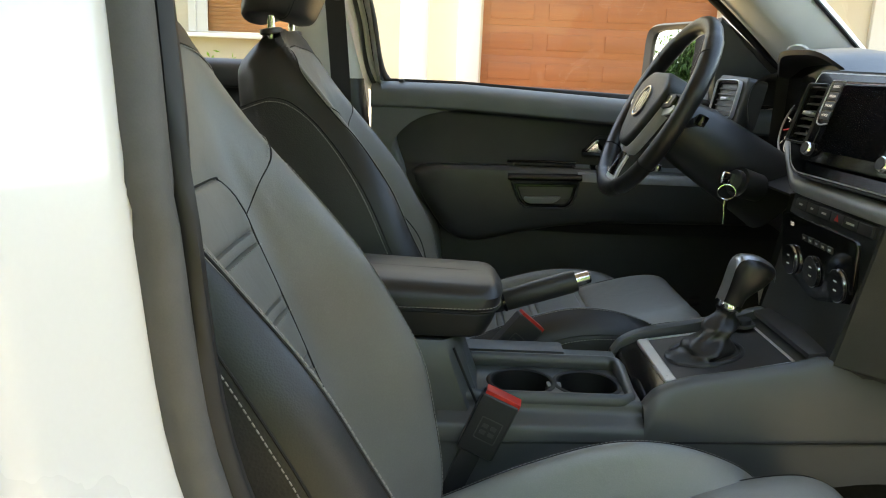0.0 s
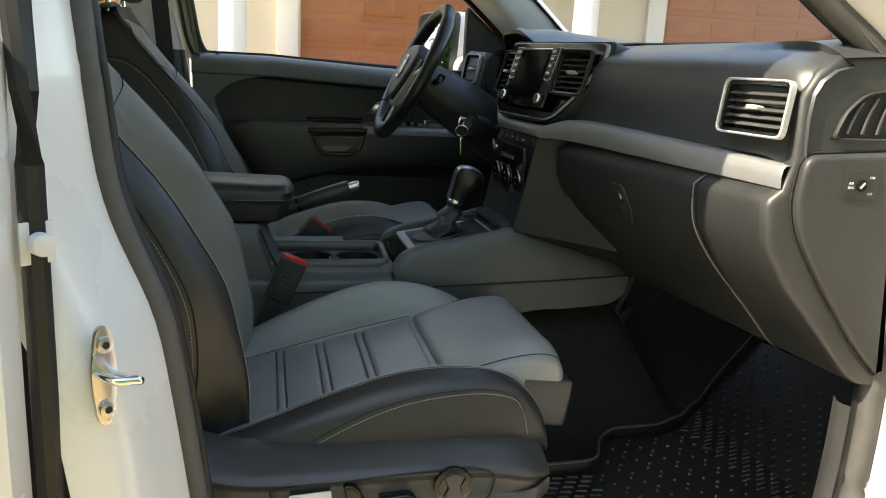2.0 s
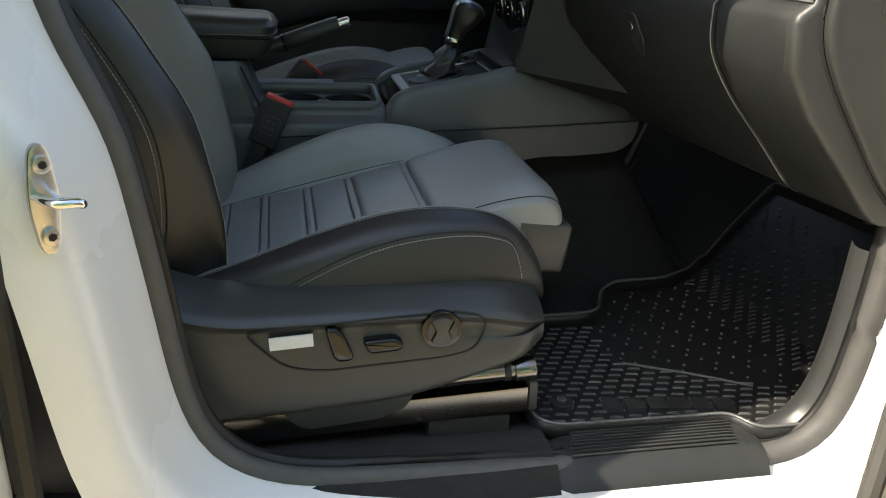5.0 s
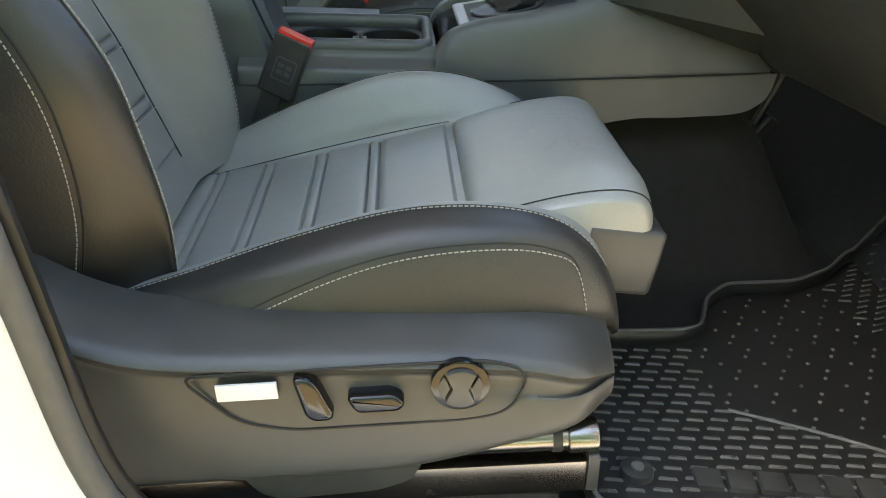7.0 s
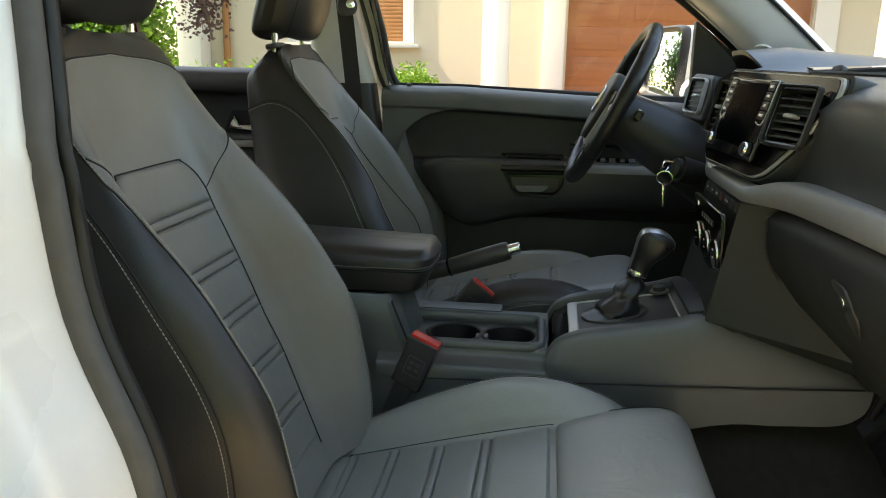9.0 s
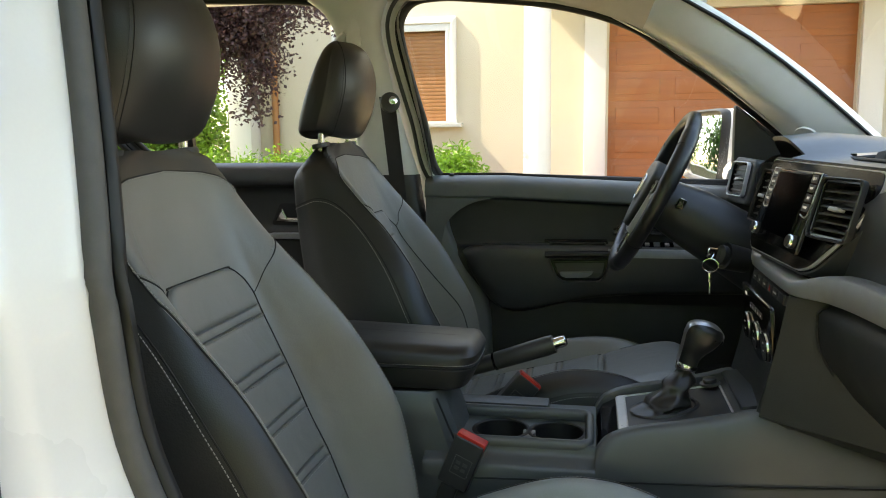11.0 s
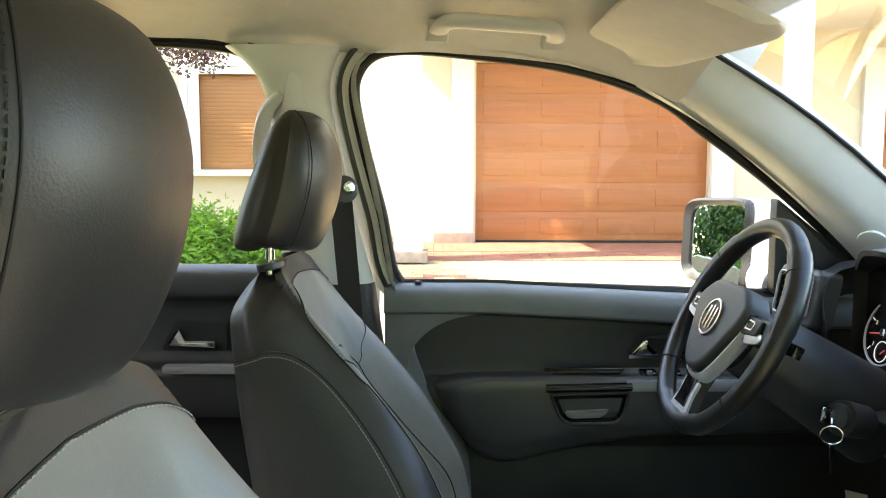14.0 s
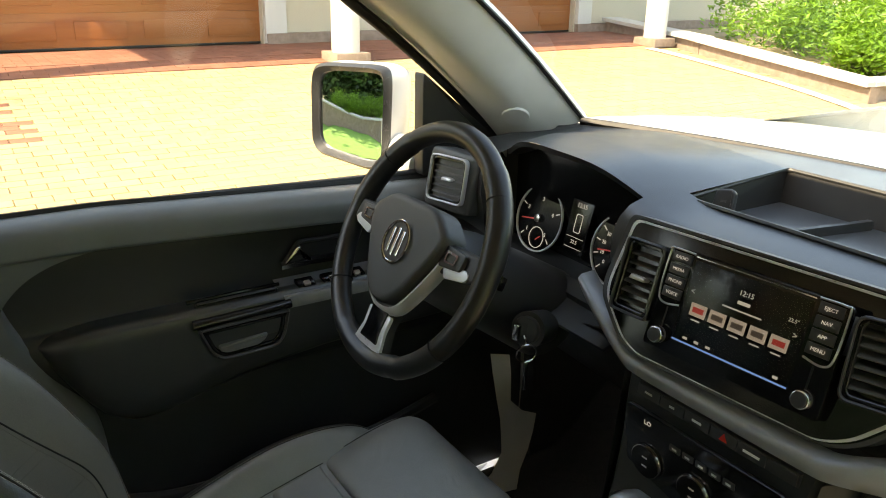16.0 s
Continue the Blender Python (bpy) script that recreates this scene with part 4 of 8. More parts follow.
def build_seat(yc, s, label, lift=0.0):
    """A front seat; s is the sign of its door side."""
    seat = thing("front_seat", (0.1, yc, 0.48), label, "car seat", "front seats")

    def Y(a):
        return yc + s * a

    # backrest
    HW = [(0.70, 0.19), (0.78, 0.215), (0.90, 0.240), (1.05, 0.243), (1.18, 0.222), (1.26, 0.200), (1.302, 0.172), (1.328, 0.125), (1.340, 0.085)]
    BH = [(0.70, 0.05), (0.78, 0.085), (0.90, 0.105), (1.02, 0.092), (1.12, 0.06), (1.2, 0.03), (1.28, 0.008), (1.36, 0.0)]
    WI = [(0.70, 0.125), (0.9, 0.135), (1.1, 0.145), (1.2, 0.14), (1.28, 0.12), (1.36, 0.06)]
    TH = [(0.70, 0.12), (0.85, 0.15), (1.05, 0.145), (1.2, 0.115), (1.3, 0.085), (1.328, 0.055), (1.340, 0.03)]
    IN = [(0.95, 0.0), (1.06, 0.022), (1.15, 0.035), (1.24, 0.032), (1.30, 0.014), (1.34, 0.0)]
    DISH = [(0.70, 0.0), (0.80, 0.010), (1.0, 0.012), (1.15, 0.012), (1.24, 0.004), (1.28, 0.0)]
    ZROWS = (0.70, 0.76, 0.83, 0.90, 0.97, 1.04, 1.11, 1.17, 1.22, 1.265, 1.302, 1.324, 1.336, 1.340)

    def half_profile(z, inner):
        """Half a section of the backrest: (out from the middle, forward)."""
        hw, bh, wi, th, d = interp(z, HW), interp(z, BH), interp(z, WI), interp(z, TH), interp(z, DISH)
        if inner:
            hw, wi, bh = hw - interp(z, IN), wi - interp(z, IN), bh + 0.5 * interp(z, IN) * (s > 0)
        wi = min(wi, hw - 0.05)
        return [(0, -d), (wi * 0.55, -0.9 * d), (wi * 0.93, 0.003 - 0.35 * d), (wi + 0.012, 0.3 * bh + 0.004), (wi + 0.035, 0.82 * bh + 0.003), (wi + 0.055, bh), (hw - 0.018, 0.86 * bh - 0.01), (hw - 0.003, 0.45 * bh - 0.03), (hw + 0.002, -0.3 * th - 0.02), (hw - 0.004, -0.75 * th), (hw - 0.03, -th), (wi * 0.5, -th - 0.008), (0, -th - 0.008)]

    rows = []
    for z in ZROWS:
        xc = -0.158 - 0.41 * (z - 0.895)
        loop = half_profile(z, False) + [(-a, f) for a, f in half_profile(z, True)[-2:0:-1]]
        rows.append([(xc + f * 0.93, Y(a), z + f * 0.38) for a, f in loop])
    NU, NV = 240, 110
    pts = loft(rows, True, True, NU, NV)
    sk = Skin(pts, True, (-0.25, yc, 1.0))
    N = 24.0

    def zv(z):
        return float(np.interp(z, ZROWS, np.linspace(0, 1, 14)))

    def ua(a, z):
        """u at the distance a from the middle of the front; u of the half-profile index k is k / 24."""
        q = half_profile(z, a < 0)
        return math.copysign(float(np.interp(abs(a), [p[0] for p in q[:6]], range(6))), a) / N

    # the front, with sheen in its colour, ends at the ridge seam, the grained side panel begins at the side seam
    RIDGE = [(0.70, 5.05), (1.10, 5.05), (1.17, 5.4), (1.22, 5.6), (1.262, 5.5), (1.284, 4.57), (1.301, 3.29), (1.311, 0.4), (1.312, 0.0)]
    SIDE = [(0.70, 7.8), (0.74, 7.4), (0.80, 6.8), (0.87, 6.45), (0.94, 6.3), (1.02, 6.3), (1.11, 6.35), (1.18, 6.55), (1.222, 6.95), (1.240, 7.6), (1.2434, 8.6), (1.2435, 11.9)]
    # columns of the mesh run along both seams, so that the leathers part on a clean line
    vr = np.unique(np.r_[np.linspace(0, 1, NV), zv(1.2435), zv(1.3115)])
    zr = np.interp(vr, np.linspace(0, 1, 14), ZROWS)
    skin_rows = []
    for v, z in zip(vr, zr):
        r = []
        for k in range(NU):
            c = k / NU * N
            q = float(np.interp(min(c, N - c), (0, 5.4, 6.5, 12), (0, max(0.05, interp(z, RIDGE)), max(interp(z, RIDGE) + 0.3, min(7.6, interp(z, SIDE))), 12)))
            r.append(sk.at((q if c <= N / 2 else N - q) / N, v))
        skin_rows.append(r)
    bm = bmesh.new()
    grid(bm, skin_rows, True, False, True)
    back = part("backrest", bm, LEATHER_SHEEN, seat)
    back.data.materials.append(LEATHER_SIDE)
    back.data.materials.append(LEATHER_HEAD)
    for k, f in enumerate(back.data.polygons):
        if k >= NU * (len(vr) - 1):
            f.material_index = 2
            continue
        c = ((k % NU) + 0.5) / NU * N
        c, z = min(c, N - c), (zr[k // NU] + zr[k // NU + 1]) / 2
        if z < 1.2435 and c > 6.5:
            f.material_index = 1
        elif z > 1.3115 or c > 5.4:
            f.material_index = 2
    # ribbed insert with a six-sided top
    EDGE = [(0.74, 0.118), (0.80, 0.125), (0.88, 0.130), (0.95, 0.127), (1.03, 0.121), (1.10, 0.114), (1.130, 0.110), (1.150, 0.101), (1.163, 0.092), (1.172, 0.082), (1.175, 0.072)]
    mid = 0.012 if s < 0 else 0.030

    def rib(z0, z1, h, nv, edge):
        rws = []
        for b in 0.5 - 0.5 * np.cos(np.linspace(0, math.pi, nv)):
            z = z0 + (z1 - z0) * b
            w = interp(z, EDGE)
            r = []
            for q in 0.5 - 0.5 * np.cos(np.linspace(0, math.pi, 26)):
                k = (1 - abs(2 * q - 1) ** 24) * (1 - abs(2 * b - 1) ** edge)
                r.append(sk.lift(ua(mid + (2 * q - 1) * w, z), zv(z), -0.0005 + h * k))
            rws.append(r)
        bm = bmesh.new()
        grid(bm, rws)
        return bm

    cuts = [0.745, 0.812, 0.887, 0.962, 1.031, 1.106, 1.175]
    for a, b in zip(cuts[:-1], cuts[1:]):
        top = b > 1.15
        part("insert_panel", rib(a + 0.0068, b - 0.0068 * (not top), 0.0075, 17, 20), LEATHER_SHEEN, back)
        if not top:
            w = interp(b, EDGE) * 0.95
            part("stitching", dashes([sk.lift(ua(mid + q, b), zv(b - 0.0085), 0.0082) for q in np.linspace(-w, w, 40)], (0.0032, 0.0008, 0.0008), 0.0022), THREAD, back)
            part("insert_welt", rib(b - 0.0068, b + 0.0068, 0.0055, 9, 6), LEATHER_SHEEN, back)
    # seams and stitching
    rim = [(ua(mid + q * w * 1.02, z), zv(z)) for q in (1, -1) for z, w in (EDGE if q > 0 else EDGE[::-1])]
    part("seam", tube(along(sk, rim, 0.0002, 160), 0.0013, 6), SEAM, back)
    for q in (1, -1):
        ridge = [(q * u / N, zv(z)) for z, u in RIDGE]
        part("seam", tube(along(sk, ridge, 0.0004, 140), 0.0011, 6), SEAM, back)
        part("stitching", dashes(along(sk, [(u - q * 0.13 / N, v - (0.004 if v > zv(1.29) else 0)) for u, v in ridge], 0.0013, 180), (0.004, 0.001, 0.001)), THREAD, back, "grey stitching")
        side = [(q * u / N, zv(z)) for z, u in SIDE]
        part("seam", tube(along(sk, side, 0.0004, 120), 0.0012, 6), SEAM, back)
        part("stitching", dashes(along(sk, [(u + q * 0.11 / N, v - (0.008 if v > zv(1.21) else 0)) for u, v in side], 0.0013, 180)), THREAD, back, "grey stitching")
        cross = [(ua(mid + q * 0.112, 1.128), zv(1.128)), (ua(mid + q * 0.121, 1.137), zv(1.137)), (q * 3.4 / N, zv(1.160)), (q * 5.6 / N, zv(1.198))]
        part("seam", tube(along(sk, cross, 0.0004, 40), 0.0011, 6), SEAM, back)
        part("stitching", dashes(along(sk, [(u, v + 0.008) for u, v in cross], 0.0013, 60)), THREAD, back, "grey stitching")
    # headrest
    hrows = []
    for z, hw, xf, xr in ((1.349, 0.085, -0.322, -0.392), (1.353, 0.112, -0.300, -0.410), (1.375, 0.126, -0.286, -0.414), (1.42, 0.131, -0.268, -0.403), (1.47, 0.129, -0.260, -0.385), (1.515, 0.118, -0.266, -0.366), (1.545, 0.098, -0.279, -0.350), (1.560, 0.07, -0.298, -0.335), (1.563, 0.04, -0.310, -0.325)):
        loop = []
        for k in np.linspace(0, 2 * math.pi, 20, endpoint=False):
            c, sn = math.cos(k), math.sin(k)
            r = (abs(c) ** 2.8 + abs(sn) ** 2.8) ** (-1 / 2.8)
            loop.append(((xf + xr) / 2 + r * c * (xf - xr) / 2 - 0.018 * (r * sn) ** 2 * (1 if c > 0 else 0.2), Y(r * sn * hw + (0.012 if s < 0 else 0.0)), z + (0.012 * (r * sn) ** 2 if z < 1.36 else 0)))
        hrows.append(loop)
    hp = loft(hrows, True, True, 64, 30)
    hs = Skin(hp, True, (-0.34, yc, 1.45))
    bm = bmesh.new()
    grid(bm, hp, True, False, True)
    head = part("headrest", bm, LEATHER_HEAD, seat)
    for q in (0.135, -0.135):
        part("seam", tube(along(hs, [(q, 0.02), (q, 0.3), (q, 0.6), (q * 1.1, 0.9)], 0.0003, 50), 0.0008, 6), SEAM, head)
        part("stitching", dashes(along(hs, [(q * 1.06, 0.05), (q * 1.06, 0.3), (q * 1.06, 0.6), (q * 1.14, 0.9)], 0.001, 70)), DARKTHREAD, head, "dark stitching")
    for a in (0.095, -0.095):
        part("headrest_post", cyl(0.0068, 0.07, pose(-0.352, Y(a), 1.350), seg=16), CHROME, seat, "chrome headrest post")
        part("post_guide", cyl(0.024, 0.010, pose(-0.352, Y(a), 1.336, 0, -10, 0) @ Matrix.Diagonal((0.8, 1.25, 1, 1)), seg=24, bevel=0.003), DARK, seat)
    # cushion
    crows = []
    for x, hw, bo, bi, drop in ((-0.165, 0.20, 0.02, 0.02, 0.0), (-0.10, 0.222, 0.024, 0.03, 0.0), (-0.02, 0.232, 0.032, 0.05, 0.0), (0.08, 0.238, 0.045, 0.072, 0.0), (0.18, 0.240, 0.050, 0.080, 0.0), (0.26, 0.238, 0.038, 0.062, 0.0), (0.33, 0.230, 0.016, 0.030, 0.004), (0.375, 0.220, -0.012, 0.0, 0.012), (0.402, 0.205, -0.04, -0.03, 0.035), (0.408, 0.18, -0.06, -0.05, 0.06)):
        zc = 0.706 + 0.25 * x - drop
        right = [(0, 0), (0.09, 0.0), (0.138, 0.003), (0.153, 0.4 * bo), (0.175, 0.95 * bo), (0.195, bo), (hw - 0.012, 0.72 * bo - 0.008), (hw + 0.002, 0.2 * bo - 0.045), (hw, -0.085), (hw - 0.03, -0.115), (0.10, -0.12), (0, -0.12)]
        left = [(0.09, 0.0), (0.138, 0.003), (0.152, 0.4 * bi), (0.172, 0.95 * bi), (0.190, bi), (hw - 0.014, 0.7 * bi - 0.008), (hw, 0.2 * bi - 0.045), (hw, -0.085), (hw - 0.03, -0.115), (0.10, -0.12)]
        loop = right + [(-a, f) for a, f in left[::-1]]
        crows.append([(x - (0.0 if f > -0.02 else 0.25 * (f + 0.02) * (x > 0.36)), Y(a), zc + f) for a, f in loop])
    cp = loft(crows, True, True, 132, 60)
    cs = Skin(cp, True, (0.15, yc, 0.68))
    bm = bmesh.new()
    grid(bm, cp, True, False, True)
    # cushion top shows its sheen through the lighter leather colour
    cush = part("seat_cushion", bm, LEATHER_SEAT_SHEEN, seat)
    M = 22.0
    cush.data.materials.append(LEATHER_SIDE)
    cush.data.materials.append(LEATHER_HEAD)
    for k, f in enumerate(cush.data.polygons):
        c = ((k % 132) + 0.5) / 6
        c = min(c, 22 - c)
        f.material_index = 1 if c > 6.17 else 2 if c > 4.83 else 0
    xs = (-0.165, -0.10, -0.02, 0.08, 0.18, 0.26, 0.33, 0.375, 0.402, 0.408)

    def xv(x):
        return float(np.interp(x, xs, np.linspace(0, 1, 10)))

    cuts = [-0.15, -0.045, 0.02, 0.09, 0.16, 0.262]
    ue = 2.25 / M
    for i, (a, b) in enumerate(zip(cuts[:-1], cuts[1:])):
        part("insert_panel", pillow(cs, -ue, ue, xv(a + 0.0068), xv(b - 0.0068), 0.0062, edge=22), LEATHER_SEAT_SHEEN, cush)
        if i < 4:
            part("stitching", dashes([cs.lift(q, xv(b - 0.0085), 0.0076) for q in np.linspace(-ue * 0.94, ue * 0.94, 40)], (0.0032, 0.0008, 0.0008), 0.0022), THREAD, cush)
            part("insert_welt", pillow(cs, -ue, ue, xv(b - 0.0068), xv(b + 0.0068), 0.0052, nv=9, edge=6), LEATHER_SEAT_SHEEN, cush)
    for q in (1, -1):
        part("seam", tube(along(cs, [(q * ue * 1.04, xv(-0.14)), (q * ue * 1.05, xv(0.1)), (q * ue * 1.04, xv(0.26))], 0.0004, 60), 0.0010, 6), SEAM, cush)
        ridge = [(q * 4.835 / M, xv(-0.10)), (q * 4.835 / M, xv(0.0)), (q * 4.835 / M, xv(0.15)), (q * 4.835 / M, xv(0.30)), (q * 4.835 / M, xv(0.37)), (q * 4.9 / M, xv(0.395))]
        part("seam", tube(along(cs, ridge, 0.0004, 90), 0.0008, 6), SEAM, cush)
        part("stitching", dashes(along(cs, [(u + q * 0.09 / M, v) for u, v in ridge], 0.0012, 120)), THREAD, cush, "grey stitching")
        side = [(q * 7.0 / M, xv(-0.06)), (q * 6.5 / M, xv(0.03)), (q * 6.12 / M, xv(0.15)), (q * 6.08 / M, xv(0.26)), (q * 6.2 / M, xv(0.33)), (q * 6.5 / M, xv(0.358)), (q * 7.6 / M, xv(0.364))]
        part("seam", tube(along(cs, side, 0.0004, 90), 0.0008, 6), SEAM, cush)
        part("stitching", dashes(along(cs, [(u + q * 0.12 / M, v) for u, v in side], 0.0012, 120)), THREAD, cush, "grey stitching")
    # pull-out thigh support
    trows = []
    for a in np.linspace(-0.166, 0.158, 9):
        e = max(0, (abs(a + 0.004) - 0.12) / 0.045) ** 2
        trows.append([(0.264, Y(a), 0.766), (0.268, Y(a), 0.783 - 0.01 * e), (0.30, Y(a), 0.797 - 0.012 * e), (0.36, Y(a), 0.815 - 0.014 * e), (0.41, Y(a), 0.823 - 0.016 * e), (0.44, Y(a), 0.817 - 0.016 * e), (0.457 - 0.006 * e, Y(a), 0.795 - 0.01 * e), (0.460 - 0.008 * e, Y(a), 0.765), (0.452 - 0.008 * e, Y(a), 0.742), (0.30, Y(a), 0.72)])
    # rounded ends
    for k, a in ((0, -0.174), (-1, 0.166)):
        cap = [(0.37 + 0.86 * (x - 0.37), Y(a), 0.772 + 0.80 * (z - 0.772)) for x, _, z in trows[k]]
        trows = [cap] + trows if k == 0 else trows + [cap]
    tp = loft(trows, False, False, 50, 30)
    bm = bmesh.new()
    vs = grid(bm, tp)
    bm.faces.new(vs[0]), bm.faces.new(vs[-1])
    thigh = part("thigh_support", bm, LEATHER_SEAT_SHEEN, seat, "smooth leather pull-out thigh support")
    ts = Skin(tp, False, (0.36, yc, 0.75))
    for v in (0.115, 0.885):
        part("seam", tube([ts.lift(u, v, 0.0006) for u in np.linspace(0.22, 0.86, 40)], 0.0008, 6), SEAM, thigh)
    part("lip", prism(rounded([(-0.162, -0.046), (0.162, -0.046), (0.168, 0.0), (0.168, 0.035), (-0.168, 0.035), (-0.168, 0.0)], 0.008), 0.082, facing((0.385, yc, 0.742), (1, 0, -0.10)), 0.008, 3), SHIELD, seat, "grey plastic thigh support housing")
    lip = next(o for o in seat.children if o.name.startswith("lip"))
    for o in (cush, thigh, lip):
        o.matrix_basis = pose(0, 0, lift)
    # side shield with the switches
    prof = [(-0.235, 0.50, 0.800), (-0.17, 0.53, 0.775), (-0.10, 0.545, 0.735), (-0.03, 0.552, 0.716), (0.08, 0.560, 0.715), (0.20, 0.572, 0.717), (0.30, 0.600, 0.715), (0.36, 0.622, 0.705), (0.395, 0.634, 0.694), (0.402, 0.638, 0.690)]
    srows = []
    for x, z0, z1 in prof:
        k = 0.0 if x < 0.36 else (x - 0.36) * 0.7
        srows.append([(x, Y(0.215), z1 + 0.006), (x, Y(0.245 - k), z1 + 0.002), (x, Y(0.268 - k), z1 - 0.006), (x, Y(0.286 - k), z1 - 0.014), (x, Y(0.2945 - k), z1 - 0.022), (x, Y(0.2945 - k), z1 - 0.0255), (x, Y(0.2885 - k), z1 - 0.036), (x, Y(0.2905 - k), z1 - 0.052), (x, Y(0.294 - k), z0 + 0.45 * (z1 - z0)), (x, Y(0.298 - k), z0 + 0.02), (x, Y(0.296 - k), z0 + 0.004), (x, Y(0.285 - k), z0), (x, Y(0.25 - k), z0)])
    sp = loft(srows, False, False, 72, 48)
    bm = bmesh.new()
    vs = grid(bm, sp)
    bm.faces.new(vs[0]), bm.faces.new(vs[-1])
    shield = part("side_shield", bm, SHIELD, seat, "grey grained plastic seat side shield")
    out = (0, s, 0)
    if s < 0:
        # switch panel, name plate bar and seat switches
        lozenge = rounded([(-0.01, 0.684), (0.275, 0.703), (0.313, 0.69), (0.300, 0.645), (0.26, 0.634), (0.09, 0.622), (0.04, 0.632)], 0.02, 5)
        yo = yc - 0.2925
        part("switch_panel_joint", tube([(x, yo - 0.0022, z) for x, z in lozenge], 0.0016, 5, True), SEAM, shield)
        part("plate", box((0.056, 0.003, 0.018), (0.052, yo - 0.003, 0.668), 0.001, (0, -4, 0)), WHITE_INK, shield, "pale bare plate on the seat shield")
        b1 = [(0.094, 0.688), (0.106, 0.689), (0.116, 0.682), (0.132, 0.646), (0.128, 0.640), (0.112, 0.639), (0.105, 0.645)]
        part("backrest_switch", prism(rounded(b1, 0.006), 0.016, Matrix.Translation((0, yo + 0.003, 0)) @ pose(0, 0, 0, 90, 0, 0), 0.005, 3), GLOSSBLACK, shield, "gloss black backrest switch")
        b2 = [(0.142, 0.668), (0.186, 0.671), (0.198, 0.662), (0.193, 0.652), (0.152, 0.649)]
        part("cushion_switch", prism(rounded(b2, 0.007), 0.017, Matrix.Translation((0, yo + 0.003, 0)) @ pose(0, 0, 0, 90, 0, 0), 0.005, 3), GLOSSBLACK, shield, "gloss black cushion switch")
        k = facing((0.248, yo, 0.677), out)
        part("switch_ring", cyl(0.0275, 0.010, k @ Matrix.Translation((0, 0, 0.003)), bevel=0.002, seg=36), GLOSSBLACK, shield, "round black lumbar switch")
        arc = [(0.0205 * math.cos(v), 0.0205 * math.sin(v)) for v in np.radians(np.r_[np.linspace(48, 132, 9), 180, np.linspace(228, 312, 9), 360])]
        arc = [(0.0075 * np.sign(x), 0.0) if abs(y) < 1e-6 else (x, y) for x, y in arc]
        part("rocker", prism(arc, 0.006, k @ Matrix.Translation((0, 0, 0.0075)), 0.002, 2), SHIELD, shield, "grey waisted rocker")
        for q in (-1, 1):
            side = [(q * 0.0205 * math.cos(v), 0.0205 * math.sin(v)) for v in np.radians(np.linspace(-40, 40, 9))] + [(q * 0.0098, 0.0)]
            part("side_button", prism(side, 0.004, k @ Matrix.Translation((0, 0, 0.0075)), 0.001), DARK, shield)
    else:
        part("plain_cover", box((0.2, 0.004, 0.05), (0.15, yc + 0.296, 0.66), 0.002), PLASTIC, shield)
    # hinge cover, rails and motor under the seat
    part("bracket", prism(rounded([(0.005, 0.600), (0.240, 0.622), (0.205, 0.552), (0.17, 0.538), (0.075, 0.528), (0.055, 0.535)], 0.01), 0.015, Matrix.Translation((0, yc + s * (0.2765 if s < 0 else 0.288), 0)) @ pose(0, 0, 0, 90, 0, 0), 0.004), SHIELD, seat, "grey plastic rail bracket")
    for q in (s * 0.262, -s * 0.20):
        part("rail_tube", cyl(0.0145, 0.62, pose(0.070, yc + q + s * 0.012, 0.579, 0, 87, 0), seg=20, bevel=0.002), RAILSTEEL, seat, "polished dark steel seat adjusting tube")
        part("tube_notch", cyl(0.0155, 0.010, pose(0.350, yc + q + s * 0.012, 0.5935, 0, 87, 0), seg=20, bevel=0.001), BLACKRUBBER, seat)
        part("cable_clip", box((0.055, 0.016, 0.010), (0.352, yc + q - s * 0.002, 0.6165), 0.003, (0, -6, 0)), BLACKRUBBER, seat, "black wiring clip")
        part("tube_end", cyl(0.0178, 0.030, pose(0.376, yc + q + s * 0.012, 0.595, 0, 87, 0), seg=20, bevel=0.002), RAILSTEEL, seat)
        part("seat_rail", box((0.66, 0.05, 0.040), (0.055, yc + q, 0.534), 0.004, (0, -3, 0)), RAILSTEEL, seat, "steel seat rail")
        part("rail_foot", box((0.12, 0.045, 0.05), (0.30, yc + q, 0.500), 0.006), CARPET, seat)
        part("rail_foot", box((0.12, 0.06, 0.05), (-0.20, yc + q, 0.500), 0.006), DARK, seat)
        part("rail_cap", prism(rounded([(-0.028, -0.024), (0.028, -0.024), (0.028, 0.024), (-0.028, 0.024)], 0.006), 0.012, facing((0.384, yc + q, 0.556), (1, 0, 0.05)), 0.003), DARK, seat)
    return seat


